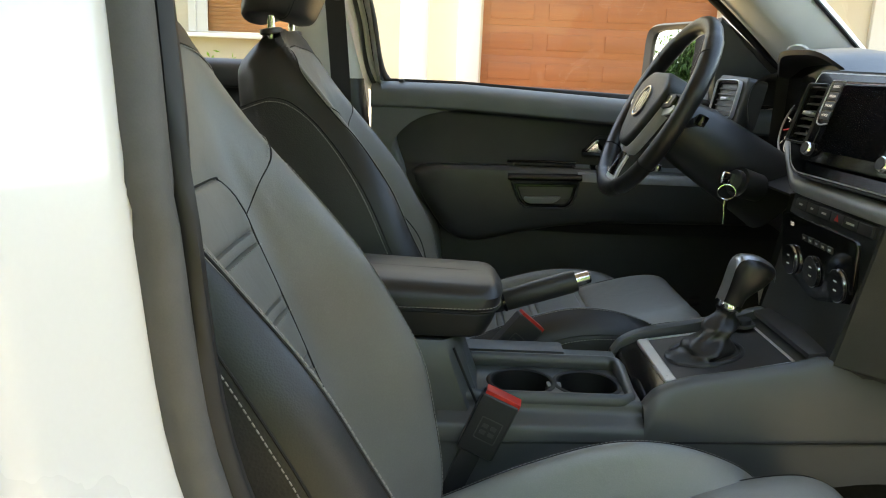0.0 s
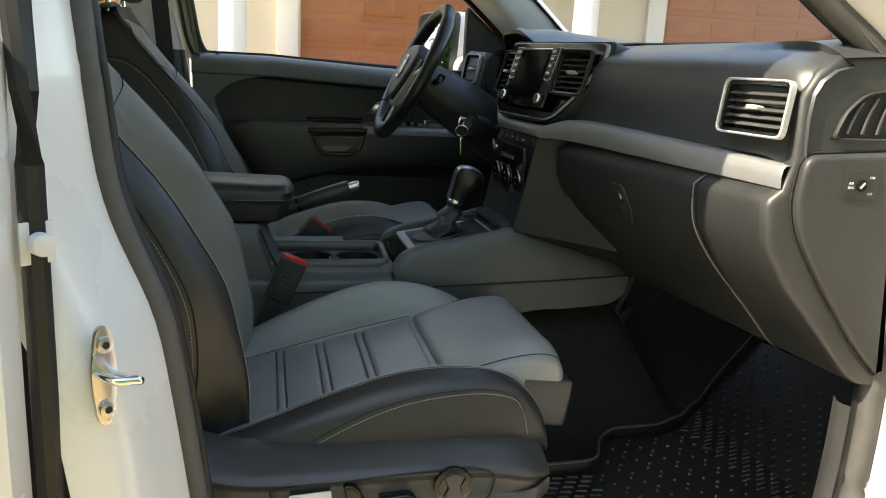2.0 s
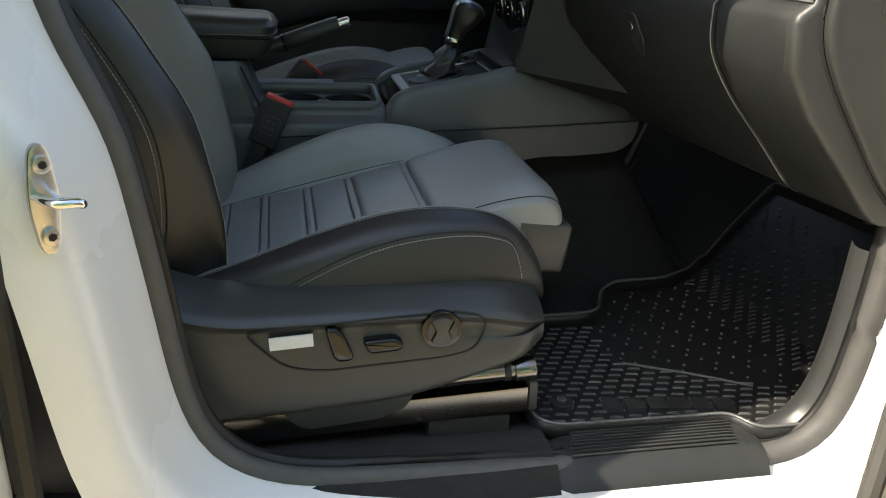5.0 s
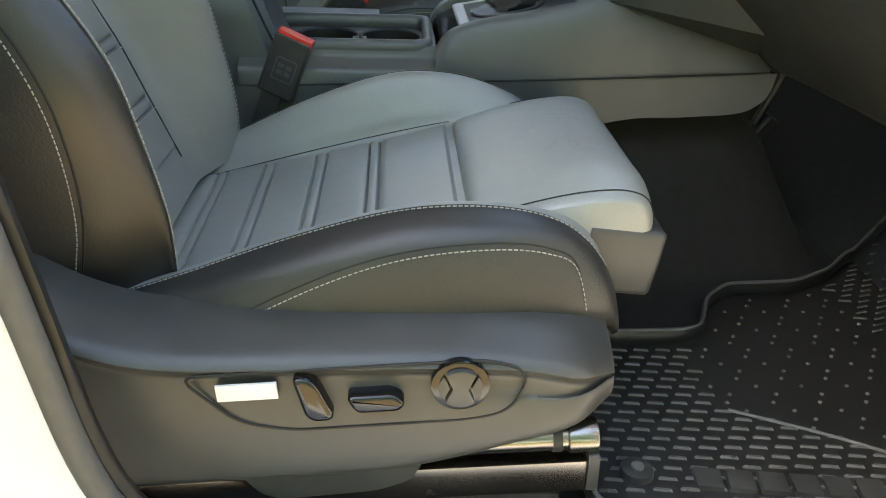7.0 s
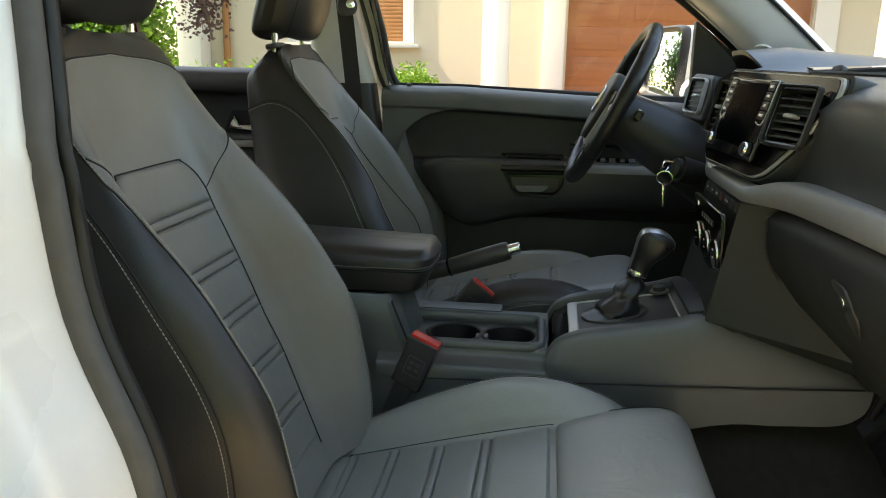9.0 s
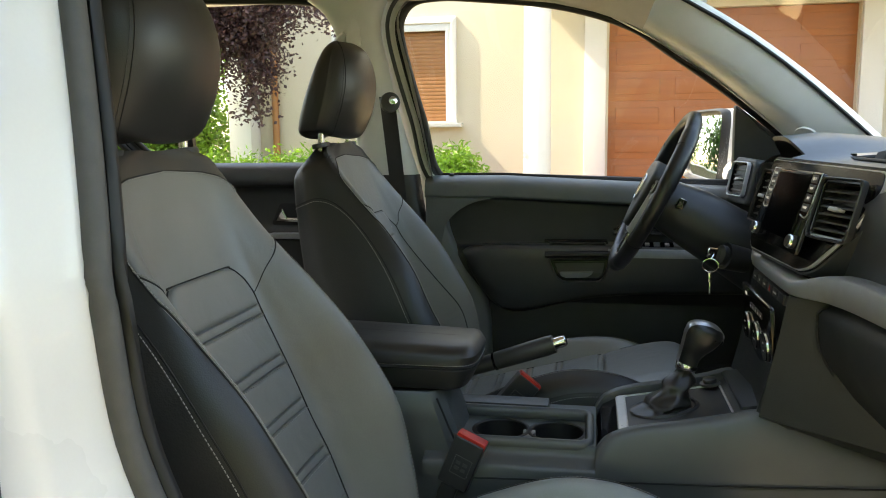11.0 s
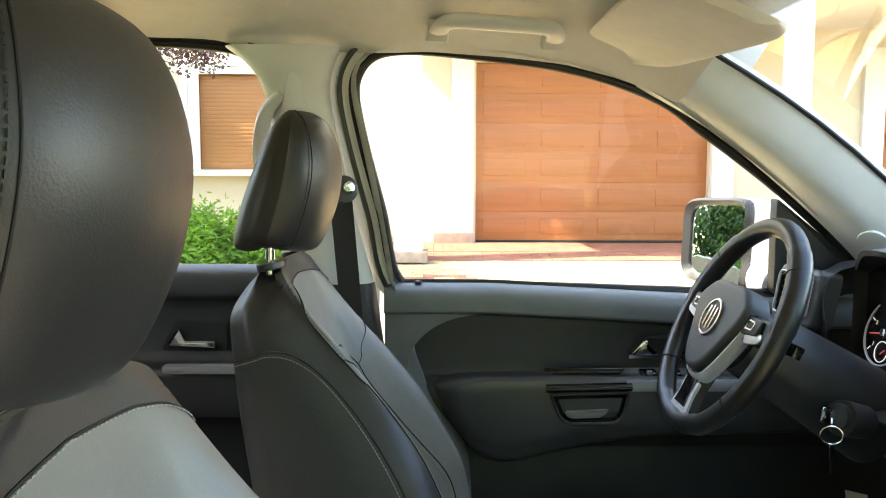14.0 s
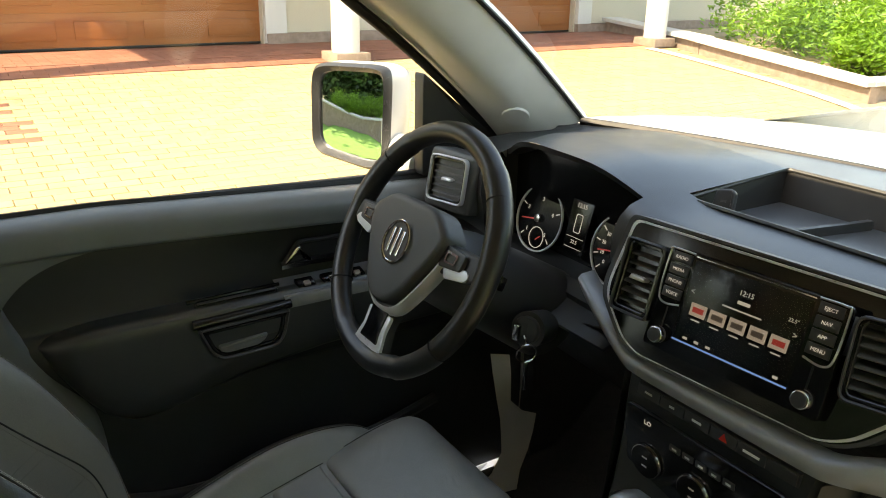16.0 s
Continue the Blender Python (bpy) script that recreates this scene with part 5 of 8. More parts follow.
def build_buckle(at, tilt, yaw, label):
    b = thing("belt_buckle", at, label, "seat belt buckle", "belt buckles")
    m = pose(*at, 0, 0, yaw) @ pose(0, 0, 0, 0, tilt, 0)
    body = part("housing", box((0.052, 0.027, 0.088), bevel=0.005, m=m @ Matrix.Translation((0, 0, 0.0)), seg=3), DARK, b)
    part("release_button", box((0.050, 0.022, 0.012), bevel=0.0025, m=m @ Matrix.Translation((0.0015, 0, 0.0430))), RED, b, "red release button")
    part("label_recess", ring(rounded([(-0.015, -0.020), (0.016, -0.020), (0.016, 0.014), (-0.015, 0.014)], 0.003), rounded([(-0.0135, -0.0185), (0.0145, -0.0185), (0.0145, 0.0125), (-0.0135, 0.0125)], 0.002), 0.0012, m @ Matrix.Translation((0.002, -0.0134, 0.0)) @ pose(0, 0, 0, 90, 0, 0)), PLASTIC, b)
    for dx, dz in ((-0.006, 0.004), (0.006, 0.004), (-0.006, -0.006), (0.006, -0.006)):
        part("embossed_bar", box((0.008, 0.0008, 0.006), bevel=0.0002, m=m @ Matrix.Translation((0.002 + dx, -0.0137, dz - 0.002))), PLASTIC, b)
    part("stalk", box((0.03, 0.012, 0.16), bevel=0.004, m=m @ Matrix.Translation((-0.004, 0, -0.11))), DARK, b)
    return b


# ---- dashboard ----
def dash_x(y):
    """Where the dash face stands, across the car."""
    return float(np.interp(y, (-0.78, -0.74, -0.55, -0.35, -0.24, -0.1, 0.1, 0.22, 0.5, 0.76), (0.672, 0.652, 0.632, 0.610, 0.598, 0.575, 0.572, 0.585, 0.60, 0.64)))


def build_vent(parent, m, w, h, slats, chrome=True, tilt=25, r=0.012, label="air vent with black slats"):
    def lip(d, q):
        return rounded([(-w / 2 + d, -h / 2 + d), (w / 2 - d, -h / 2 + d), (w / 2 - d, h / 2 - d), (-w / 2 + d, h / 2 - d)], q)

    o, i, j = lip(0, r), lip(0.0032, r * 0.8), lip(0.008, r * 0.6)
    v = part("air_vent", ring(o, i, 0.010, m, 0.0015), SATIN if chrome else DARK, parent, label)
    part("inner_bezel", ring(i, j, 0.006, m, 0.001), GLOSSBLACK, v)
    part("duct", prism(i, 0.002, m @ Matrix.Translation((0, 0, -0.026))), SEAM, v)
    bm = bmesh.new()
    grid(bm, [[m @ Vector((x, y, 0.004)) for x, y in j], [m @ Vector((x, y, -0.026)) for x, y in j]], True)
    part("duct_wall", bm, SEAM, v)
    for k in range(slats):
        y = -h / 2 + 0.012 + (k + 0.5) * (h - 0.024) / slats
        sl = [(-0.0010, -0.009), (0.0012, -0.008), (0.0016, 0.004), (0.0010, 0.008), (-0.0010, 0.008), (-0.0016, 0.003)]
        part("slat", prism(rounded(sl, 0.0006, 1), w - 0.017, m @ pose(-(w - 0.017) / 2, y, -0.005, tilt, 0, 0) @ pose(0, 0, 0, 90, 0, 90)), PLASTIC, v)
    for k in range(3):
        part("rear_fin", box((0.0016, h - 0.02, 0.008), bevel=0.0005, m=m @ pose((k - 1) * w * 0.26, 0, -0.019, 0, 20, 0)), DARK, v)
    part("slide_tab", prism(rounded([(-0.012, -0.003), (0.012, -0.0026), (0.0135, 0.001), (0.008, 0.0034), (-0.010, 0.0034)], 0.0014), 0.012, m @ Matrix.Translation((0.0, 0.0, -0.002)), 0.002), SATIN, v, "silver slide tab")
    return v


def build_dashboard():
    d = thing("dashboard", (0.9, 0, 0.85), "dark grey soft plastic dashboard with silver trim strip and glovebox", "dashboard")
    # upper pad, with an open tray in the middle
    ys = np.r_[np.linspace(-0.765, -0.70, 6), np.linspace(-0.68, -0.21, 20), np.linspace(-0.20, 0.22, 22), np.linspace(0.24, 0.765, 24)]
    TX0, TX1, TY0, TY1 = 0.70, 0.93, -0.19, 0.225
    prof_t = [0.0, 0.18, 0.36, 0.50, 0.62]
    bm = bmesh.new()
    rows = []
    for y in ys:
        b = dash_x(y)
        k = (y / 0.64) ** 2
        xw = 1.05 - 0.18 * min(k, 1.3)
        end = max(0.0, abs(y) - 0.68) / 0.085
        dz = -0.022 * end**2
        hump = 0.052 * math.exp(-(((y - 0.41) / 0.17) ** 4))
        xs = [xw, 0.945 if xw > 0.96 else xw - 0.01, 0.93 if xw > 0.96 else xw - 0.03, 0.82, 0.70, b + 0.055, b + 0.030, b + 0.012, b + 0.003, b, b + 0.002, b + 0.006]
        zs = [1.325, 1.322, 1.321, 1.312, 1.303, 1.293, 1.286, 1.272, 1.255, 1.225, 1.19, 1.15]
        r = []
        for i, (x, z) in enumerate(zip(xs, zs)):
            hh = hump * (0.0, 0.15, 0.2, 0.55, 0.95, 1.0, 1.0, 1.0, 1.0, 0.6, 0.2, 0.0)[i]
            back = -0.035 * (hump / 0.052) if 4 < i < 10 else 0
            r.append((x + back, y, z + dz + hh))
        rows.append(r)
    vs = grid(bm, rows)
    kill = [f for f in bm.faces if TX0 < f.calc_center_median().x < TX1 and TY0 < f.calc_center_median().y < TY1 and f.calc_center_median().z > 1.29]
    # gauge pod opening
    for jj, y in enumerate(ys[:-1]):
        if 0.235 < (y + ys[jj + 1]) / 2 < 0.60:
            kill += [f for f in bm.faces if f not in kill and all(v in set(vs[jj][5:] + vs[jj + 1][5:]) for v in f.verts)]
    bmesh.ops.delete(bm, geom=kill, context="FACES")
    part("upper_pad", bm, DASHTOP, d, "grained dark grey dash top", 50)
    # black lining under the gauge hood
    edge = [rows[jj][5] for jj in range(len(ys)) if 0.22 < ys[jj] < 0.625]
    bm = bmesh.new()
    grid(bm, [[(x + dx, y, z - dz) for x, y, z in edge] for dx, dz in ((-0.001, 0.0), (0.003, 0.009), (0.05, 0.014), (0.085, 0.03))])
    for q in (edge[0], edge[-1]):
        grid(bm, [[(q[0], q[1], zz), (q[0] + 0.09, q[1], zz)] for zz in (q[2], 1.13)])
    part("hood_lining", bm, DARK, d, "black gauge hood lining", 50, False)
    # tray
    tw = [(TX0 - 0.002, TY0), (TX1 + 0.002, TY0), (TX1 + 0.002, TY1), (TX0 - 0.002, TY1)]
    bm = bmesh.new()
    grid(bm, [[(x, y, 1.31 + (0.008 if x > 0.8 else -0.006)) for x, y in tw], [(x + (0.01 if x < 0.8 else -0.02), y * 0.96, 1.268) for x, y in tw]], True)
    part("tray_wall", bm, BLACKRUBBER, d, "open storage tray on the dash top", 0)
    part("tray_floor", box((0.23, 0.42, 0.004), (0.815, 0.017, 1.268), 0.001), DASHTOP, d)
    part("tray_edge", tube([(x, y, 1.3115 + (0.008 if x > 0.8 else -0.006)) for x, y in rounded(tw, 0.012)], 0.0035, 6, True), DASH, d)
    for y in (0.085, -0.07):
        part("tray_divider", box((0.19, 0.010, 0.016), (0.815, y, 1.276), 0.004, (0, 0, -12)), DARK, d)
    sc = part("socket_cover", prism(rounded([(-0.016, -0.016), (0.016, -0.016), (0.014, 0.014), (0.006, 0.018), (-0.014, 0.014)], 0.005), 0.012, facing((0.752, 0.196, 1.300), (-1, -0.35, 0.45)), 0.004, 3), DARK, d, "small socket cover in the tray")
    part("socket_mark", box((0.008, 0.003, 0.0006), m=facing((0.752, 0.196, 1.300), (-1, -0.35, 0.45)) @ Matrix.Translation((0, -0.002, 0.0122))), PLASTIC, sc)
    # lower dash with glovebox
    gy = np.linspace(-0.753, -0.165, 31)
    low = [(0.012, 1.118), (-0.010, 1.111), (-0.026, 1.099), (-0.030, 1.088), (-0.022, 1.035), (0.018, 0.975), (0.078, 0.91), (0.132, 0.850), (0.150, 0.838), (0.20, 0.832), (0.40, 0.84)]
    bm = bmesh.new()
    grid(bm, [[(dash_x(y) + dx, y, z) for dx, z in low] for y in gy])
    # panel colour already holds the shade under the dash
    part("lower_panel", bm, LOWDASH_SHADED, d, "dark grey lower dash panel with glovebox lid", 50)
    for y in (-0.611, -0.17):
        part("lid_gap", tube([(dash_x(y) + dx - 0.001, y, z) for dx, z in low[1:9]], 0.0022, 6, n=40), SEAM, d, "glovebox lid gap")
    # highlight on the lid's edge, drawn as a thin pale tube
    part("lid_edge_highlight", tube([(dash_x(-0.607) + dx - 0.0015, -0.6065, z) for dx, z in low[1:9]], 0.0012, 5, n=40), GREYTRIM, d)
    latch = part("glovebox_latch", prism(rounded([(-0.026, 0.03), (0.02, 0.03), (0.03, -0.01), (0.012, -0.045), (-0.012, -0.03)], 0.008), 0.003, facing((0.598, -0.395, 1.035), (-1, 0, -0.45)), 0.001), DARK, d, "glovebox latch recess with lock")
    part("lock", cyl(0.007, 0.006, facing((0.594, -0.392, 1.040), (-1, 0, -0.3)), bevel=0.001), CHROME, latch, "chrome lock")
    # dash end panel with the switch, and the corner vent
    e = -0.741
    face = Matrix.Translation((0, e, 0)) @ pose(0, 0, 0, 90, 0, 0)
    dx0 = dash_x(-0.738)
    endp = [(0.70, 1.285), (0.85, 1.295), (0.86, 0.85), (0.80, 0.836)] + [(dx0 + dx + 0.003, z) for dx, z in low[8:0:-1]] + [(dx0 + 0.004, 1.15), (dx0 + 0.002, 1.23), (dx0 + 0.02, 1.262)]
    part("end_cheek", prism(endp, 0.020, face, 0.012, 4), ENDPANEL, d, "rounded dark grey dash end", 60)
    cover = [(0.664, 1.158), (0.806, 1.166), (0.826, 1.06), (0.833, 0.850), (0.785, 0.895), (0.70, 1.005), (0.666, 1.06), (0.657, 1.10)]
    ec = part("end_cover", prism(rounded(cover, (0.02, 0.012, 0.03, 0.01, 0.03, 0.04, 0.03, 0.03), 6), 0.034, face, 0.009, 4), ENDPANEL, d, "dark grey fuse box cover on the dash end")
    part("cover_gap", tube([face @ Vector((x, z, 0.0205)) for x, z in offset_loop(rounded(cover, (0.02, 0.012, 0.03, 0.01, 0.03, 0.04, 0.03, 0.03), 6), 0.002)], 0.0022, 6, True), SEAM, d)
    sm = facing((0.7465, e - 0.0345, 1.122), (0, -1, 0))
    sm = sm @ Matrix.Scale(0.78, 4)
    sw = part("airbag_switch", box((0.062, 0.044, 0.003), bevel=0.001, m=sm), DARK, ec, "airbag key switch")
    part("switch_lock", cyl(0.0105, 0.004, sm @ Matrix.Translation((0, 0, 0.002)), bevel=0.001), GLOSSBLACK, ec)
    part("key_slot", box((0.012, 0.0035, 0.001), bevel=0.0003, m=sm @ pose(0, 0, 0.0045, 0, 0, 50)), WHITE_INK, ec)
    for body, x, y in (("AIR", -0.020, 0.003), ("BAG", -0.020, -0.004), ("ON", 0.018, 0.013), ("OFF", 0.018, -0.014)):
        letters(body, 0.0062, sm @ Matrix.Translation((x, y, 0.0018)), WHITE_INK, ec)
    cv = [(0.700, 1.178), (0.715, 1.215), (0.74, 1.238), (0.80, 1.250), (0.812, 1.245), (0.815, 1.18)]
    part("corner_vent", ring(rounded(cv, 0.012), rounded([(x * 0.92 + 0.0615, z * 0.92 + 0.097) for x, z in cv], 0.01), 0.006, Matrix.Translation((0, e - 0.0195, 0)) @ pose(0, 0, 0, 90, 0, 0), 0.002), ENDPANEL, d, "side window demister vent")
    # flat near-black sheet in place of the shaded vent opening
    part("vent_back", prism(cv, 0.002, Matrix.Translation((0, e - 0.0185, 0)) @ pose(0, 0, 0, 90, 0, 0)), SEAM, d)
    for k in range(4):
        x = 0.722 + k * 0.022
        top = float(np.interp(x + 0.014, [q[0] for q in cv[:4]], [q[1] for q in cv[:4]])) - 0.008
        vane = spline([(x, 1.187), (x + 0.006, (1.187 + top) / 2), (x + 0.016, top)], 8)
        part("vane", skin([[(vx + 0.004, e - 0.0215, vz), (vx + 0.001, e - 0.0245, vz), (vx - 0.001, e - 0.0245, vz), (vx - 0.0015, e - 0.0215, vz)] for vx, vz in vane], True, True), PLASTIC, d, "grey vent vane")
    # silver strip
    strip = [(0.578, 0.292, 1.190, 0.014), (0.568, 0.268, 1.182, 0.018), (0.551, 0.215, 1.161, 0.019), (0.535, 0.155, 1.138, 0.019), (0.532, 0.12, 1.136, 0.024), (0.531, 0.0, 1.136, 0.024), (0.532, -0.11, 1.136, 0.024), (0.537, -0.145, 1.139, 0.028), (0.561, -0.19, 1.153, 0.042), (0.571, -0.21, 1.156, 0.046), (0.585, -0.26, 1.156, 0.047), (0.606, -0.40, 1.153, 0.045), (0.628, -0.58, 1.148, 0.041), (0.650, -0.735, 1.143, 0.037), (0.654, -0.756, 1.142, 0.036)]
    sp = spline(strip, 90)
    rows = [[(x + 0.02, y, z + 0.001), (x - 0.006, y, z), (x - 0.010, y, z - 0.004), (x - 0.012, y, z - 0.45 * h), (x - 0.010, y, z - 0.82 * h), (x - 0.006, y, z - 0.88 * h), (x + 0.02, y, z - 0.90 * h)] for x, y, z, h in sp]
    part("trim_strip", skin(rows, False, False), GREYTRIM, d, "matt silver trim strip", 50)
    # passenger vent
    build_vent(d, facing((0.636, -0.690, 1.212), (-1, -0.12, 0.12)), 0.130, 0.076, 5)
    # driver's end vent
    vm = facing((0.588, 0.676, 1.240), (-1, -0.25, 0.2))
    part("vent_housing", prism(rounded([(-0.060, -0.056), (0.056, -0.060), (0.060, 0.052), (-0.056, 0.056)], 0.014), 0.05, vm @ Matrix.Translation((0, 0, -0.052)), 0.008, 3), PLASTIC, d, "grey vent housing")
    build_vent(d, vm, 0.090, 0.086, 5)
    part("driver_lower_panel", skin([[(dash_x(y) + dx + 0.02, y, z) for dx, z in ((0.030, 1.135), (0.004, 1.122), (0.0, 1.10), (0.035, 1.04), (0.09, 0.95), (0.2, 0.90))] for y in np.linspace(0.18, 0.77, 20)], False, False), DARK, d, "black panel under the wheel")
    return d


def build_cluster():
    c = thing("instrument_cluster", (0.68, 0.42, 1.15), "round dials and a display deep in a black hooded pod", "instrument cluster")
    bm = bmesh.new()
    bm.faces.new([bm.verts.new((0.692, y, z)) for y, z in ((0.225, 1.08), (0.61, 1.08), (0.61, 1.31), (0.42, 1.335), (0.225, 1.30))])
    part("dial_plate", bm, GLOSSBLACK, c, "", 0)
    part("pod_floor", box((0.15, 0.38, 0.006), (0.635, 0.415, 1.118), 0.002, (0, -18, 0)), DARK, c)
    part("pod_apron", skin([[(0.585, y, 1.125 - 0.03 * math.cos((y - 0.415) * 7)), (0.62, y, 1.105), (0.69, y, 1.09)] for y in np.linspace(0.22, 0.62, 14)], False, False), DARK, c)
    for y, ticks in ((0.525, 5), (0.328, 11)):
        m = facing((0.684, y, 1.192), (-1, 0, 0.26)) @ Matrix.Scale(1.2, 4)
        o, i = [], []
        for k in np.linspace(0, 2 * math.pi, 48, endpoint=False):
            o.append((0.050 * math.cos(k), 0.050 * math.sin(k))), i.append((0.0478 * math.cos(k), 0.0478 * math.sin(k)))
        g = part("dial", ring(o, i, 0.003, m), WHITE_INK, c, "round dial with a thin bright ring")
        part("dial_face", cyl(0.047, 0.002, m, seg=40), SCREEN, g)
        for k in range(ticks):
            a = math.radians(225 - 270 * k / (ticks - 1))
            part("tick", box((0.008, 0.0014, 0.0005), m=m @ pose(0.040 * math.cos(a), 0.040 * math.sin(a), 0.0018, 0, 0, math.degrees(a))), UI_WHITE, g)
            if ticks == 11:
                letters(str(k * 10 if k < 10 else 100), 0.0075, m @ Matrix.Translation((0.029 * math.cos(a), 0.029 * math.sin(a), 0.002)), UI_WHITE, g, "number")
            else:
                letters(str(k + 1), 0.0085, m @ Matrix.Translation((0.029 * math.cos(a), 0.029 * math.sin(a), 0.002)), UI_WHITE, g, "number")
        part("needle", box((0.036, 0.0018, 0.001), m=m @ pose(-0.018, -0.004, 0.003, 0, 0, 10)), UI_RED, g, "red needle")
        part("needle_hub", cyl(0.006, 0.006, m @ Matrix.Translation((0, 0, 0.004)), bevel=0.001), CHROME, g)
        if ticks == 5:
            mm = m @ Matrix.Translation((0.004, -0.028, 0.0015))
            part("small_dial", ring([(0.016 * math.cos(k), 0.016 * math.sin(k)) for k in np.linspace(0, 6.28, 24, endpoint=False)], [(0.015 * math.cos(k), 0.015 * math.sin(k)) for k in np.linspace(0, 6.28, 24, endpoint=False)], 0.001, mm), UI_WHITE, g)
            part("small_needle", box((0.011, 0.0014, 0.001), m=mm @ pose(0.004, 0, 0.001, 0, 0, 40)), UI_RED, g)
    m = facing((0.682, 0.424, 1.205), (-1, 0, 0.24))
    disp = part("trip_display", box((0.050, 0.088, 0.002), bevel=0.002, m=m), SCREEN, c, "dark trip computer display")
    letters("12:15", 0.011, m @ Matrix.Translation((0, 0.036, 0.0016)), UI_WHITE, disp)
    letters("22.5", 0.009, m @ Matrix.Translation((0, -0.026, 0.0016)), UI_WHITE, disp)
    part("car_outline", ring(rounded([(-0.008, -0.016), (0.008, -0.016), (0.008, 0.016), (-0.008, 0.016)], 0.004), rounded([(-0.0068, -0.0148), (0.0068, -0.0148), (0.0068, 0.0148), (-0.0068, 0.0148)], 0.003), 0.0005, m @ Matrix.Translation((0, 0.006, 0.0014))), UI_WHITE, disp)
    for y in (-0.018, -0.036):
        part("line", box((0.040, 0.0008, 0.0005), m=m @ Matrix.Translation((0, y, 0.0016))), UI_WHITE, disp)
    return c


def bezel_x(y, z):
    return 0.532 + 0.30 * (z - 1.145) - 0.08 * y + 0.24 * max(0.0, -0.11 - y) + 0.10 * max(0.0, y - 0.12)


def build_media():
    c = thing("media_unit", (0.56, 0, 1.15), "black centre panel with touch screen, knobs and air vents", "media unit")
    tilt = (-1, -0.08, 0.30)

    def face(y, z, out=0.0):
        return Matrix.Translation((-out, 0, 0.3 * out)) @ facing((bezel_x(y, z), y, z), tilt)

    poly = [(0.192, 1.304), (-0.232, 1.300), (-0.236, 1.276), (-0.200, 1.212), (-0.150, 1.158), (-0.125, 1.147), (0.125, 1.147), (0.155, 1.157), (0.20, 1.195), (0.205, 1.215)]
    rp = rounded(poly, 0.012, 4)
    for name, sc, out0, out1, material, label in (("surround", 1.05, -0.03, 0.003, DASH, "dark grey surround"), ("shadow_gap", 1.012, -0.01, 0.0040, GLOSSBLACK, ""), ("silver_edge", 0.995, -0.01, 0.0072, SATIN, "thin silver edge"), ("panel", 0.968, -0.01, 0.0085, GLOSSBLACK, "black panel")):
        bm = bmesh.new()
        lp = [(-0.016 + (y + 0.016) * sc, 1.222 + (z - 1.222) * sc) for y, z in rp]
        vs = [[bm.verts.new((bezel_x(y, z) - o, y, z + 0.3 * o)) for y, z in lp] for o in (out0, out1)]
        n = len(lp)
        for i in range(n):
            bm.faces.new([vs[0][i], vs[0][(i + 1) % n], vs[1][(i + 1) % n], vs[1][i]])
        bm.faces.new(vs[1])
        part(name, bm, material, c, label, 30)
    # vents
    build_vent(c, face(0.150, 1.236, 0.010), 0.062, 0.098, 6, False, 25, 0.008)
    build_vent(c, facing((bezel_x(-0.166, 1.242) - 0.012, -0.166, 1.244), (-1, -0.32, 0.30)), 0.098, 0.092, 6, False, 25, 0.012)
    # radio
    rm = face(0.0, 1.226, 0.010)
    rp2 = rounded([(-0.115, -0.062), (0.115, -0.062), (0.115, 0.066), (-0.115, 0.066)], 0.006)
    radio = part("radio_face", prism(rp2, 0.006, rm, 0.002), GLOSSBLACK, c, "gloss black radio front")
    part("screen_glass", box((0.147, 0.100, 0.002), bevel=0.0008, m=rm @ Matrix.Translation((0, 0.008, 0.0068))), SCREEN, radio, "dark touch screen showing a radio menu")
    part("slot_line", box((0.150, 0.0014, 0.001), m=rm @ Matrix.Translation((0, 0.0625, 0.0066))), CHROME, radio)
    cover = part("screen_cover", box((0.149, 0.102, 0.0006), m=rm @ Matrix.Translation((0, 0.008, 0.0094))), glass("screen_cover_glass", (0.96, 0.96, 0.96), 0.2, 0.15), radio, "clear glossy screen cover", 0)
    cover.visible_shadow = False
    for q in (-1, 1):
        part("button_frame", tube([rm @ Vector((q * x, y, 0.0064)) for x, y in ((0.078, 0.0645), (0.106, 0.0645), (0.112, 0.059), (0.1115, 0.008), (0.102, -0.004), (0.080, -0.001))], 0.0013, 6, n=40), SILVER, radio, "thin silver line")
        for k, body in enumerate((("RADIO", "MEDIA", "PHONE", "VOICE"), ("EJECT", "NAV", "APP", "MENU"))[q > 0]):
            bt = part("button", box((0.027, 0.0125, 0.0035), bevel=0.001, m=rm @ Matrix.Translation((q * 0.0935, 0.0555 - 0.0150 * k, 0.0065))), DARK, radio)
            letters(body, 0.0058, rm @ Matrix.Translation((q * 0.0935, 0.0555 - 0.0150 * k, 0.0084)), UI_WHITE, bt)
        part("card_slot", box((0.0022, 0.026, 0.001), bevel=0.0004, m=rm @ Matrix.Translation((q * 0.094, -0.020, 0.0064))), SEAM, radio)
        kb = part("dial_knob", cyl(0.0108, 0.012, rm @ Matrix.Translation((q * 0.095, -0.044, 0.010)), 0.0100, 32, 0.0015), DARK, radio, "ridged volume knob")
        part("knob_ring", cyl(0.0116, 0.0045, rm @ Matrix.Translation((q * 0.095, -0.044, 0.0140)), 0.0100, seg=32, bevel=0.0008), CHROME, kb, "bright knob ring")
        part("knob_cap", cyl(0.0085, 0.002, rm @ Matrix.Translation((q * 0.095, -0.044, 0.0168)), seg=24), DARK, kb)
    z = 0.0082
    letters("12:15", 0.0085, rm @ Matrix.Translation((0.0, 0.040, z)), UI_WHITE, radio)
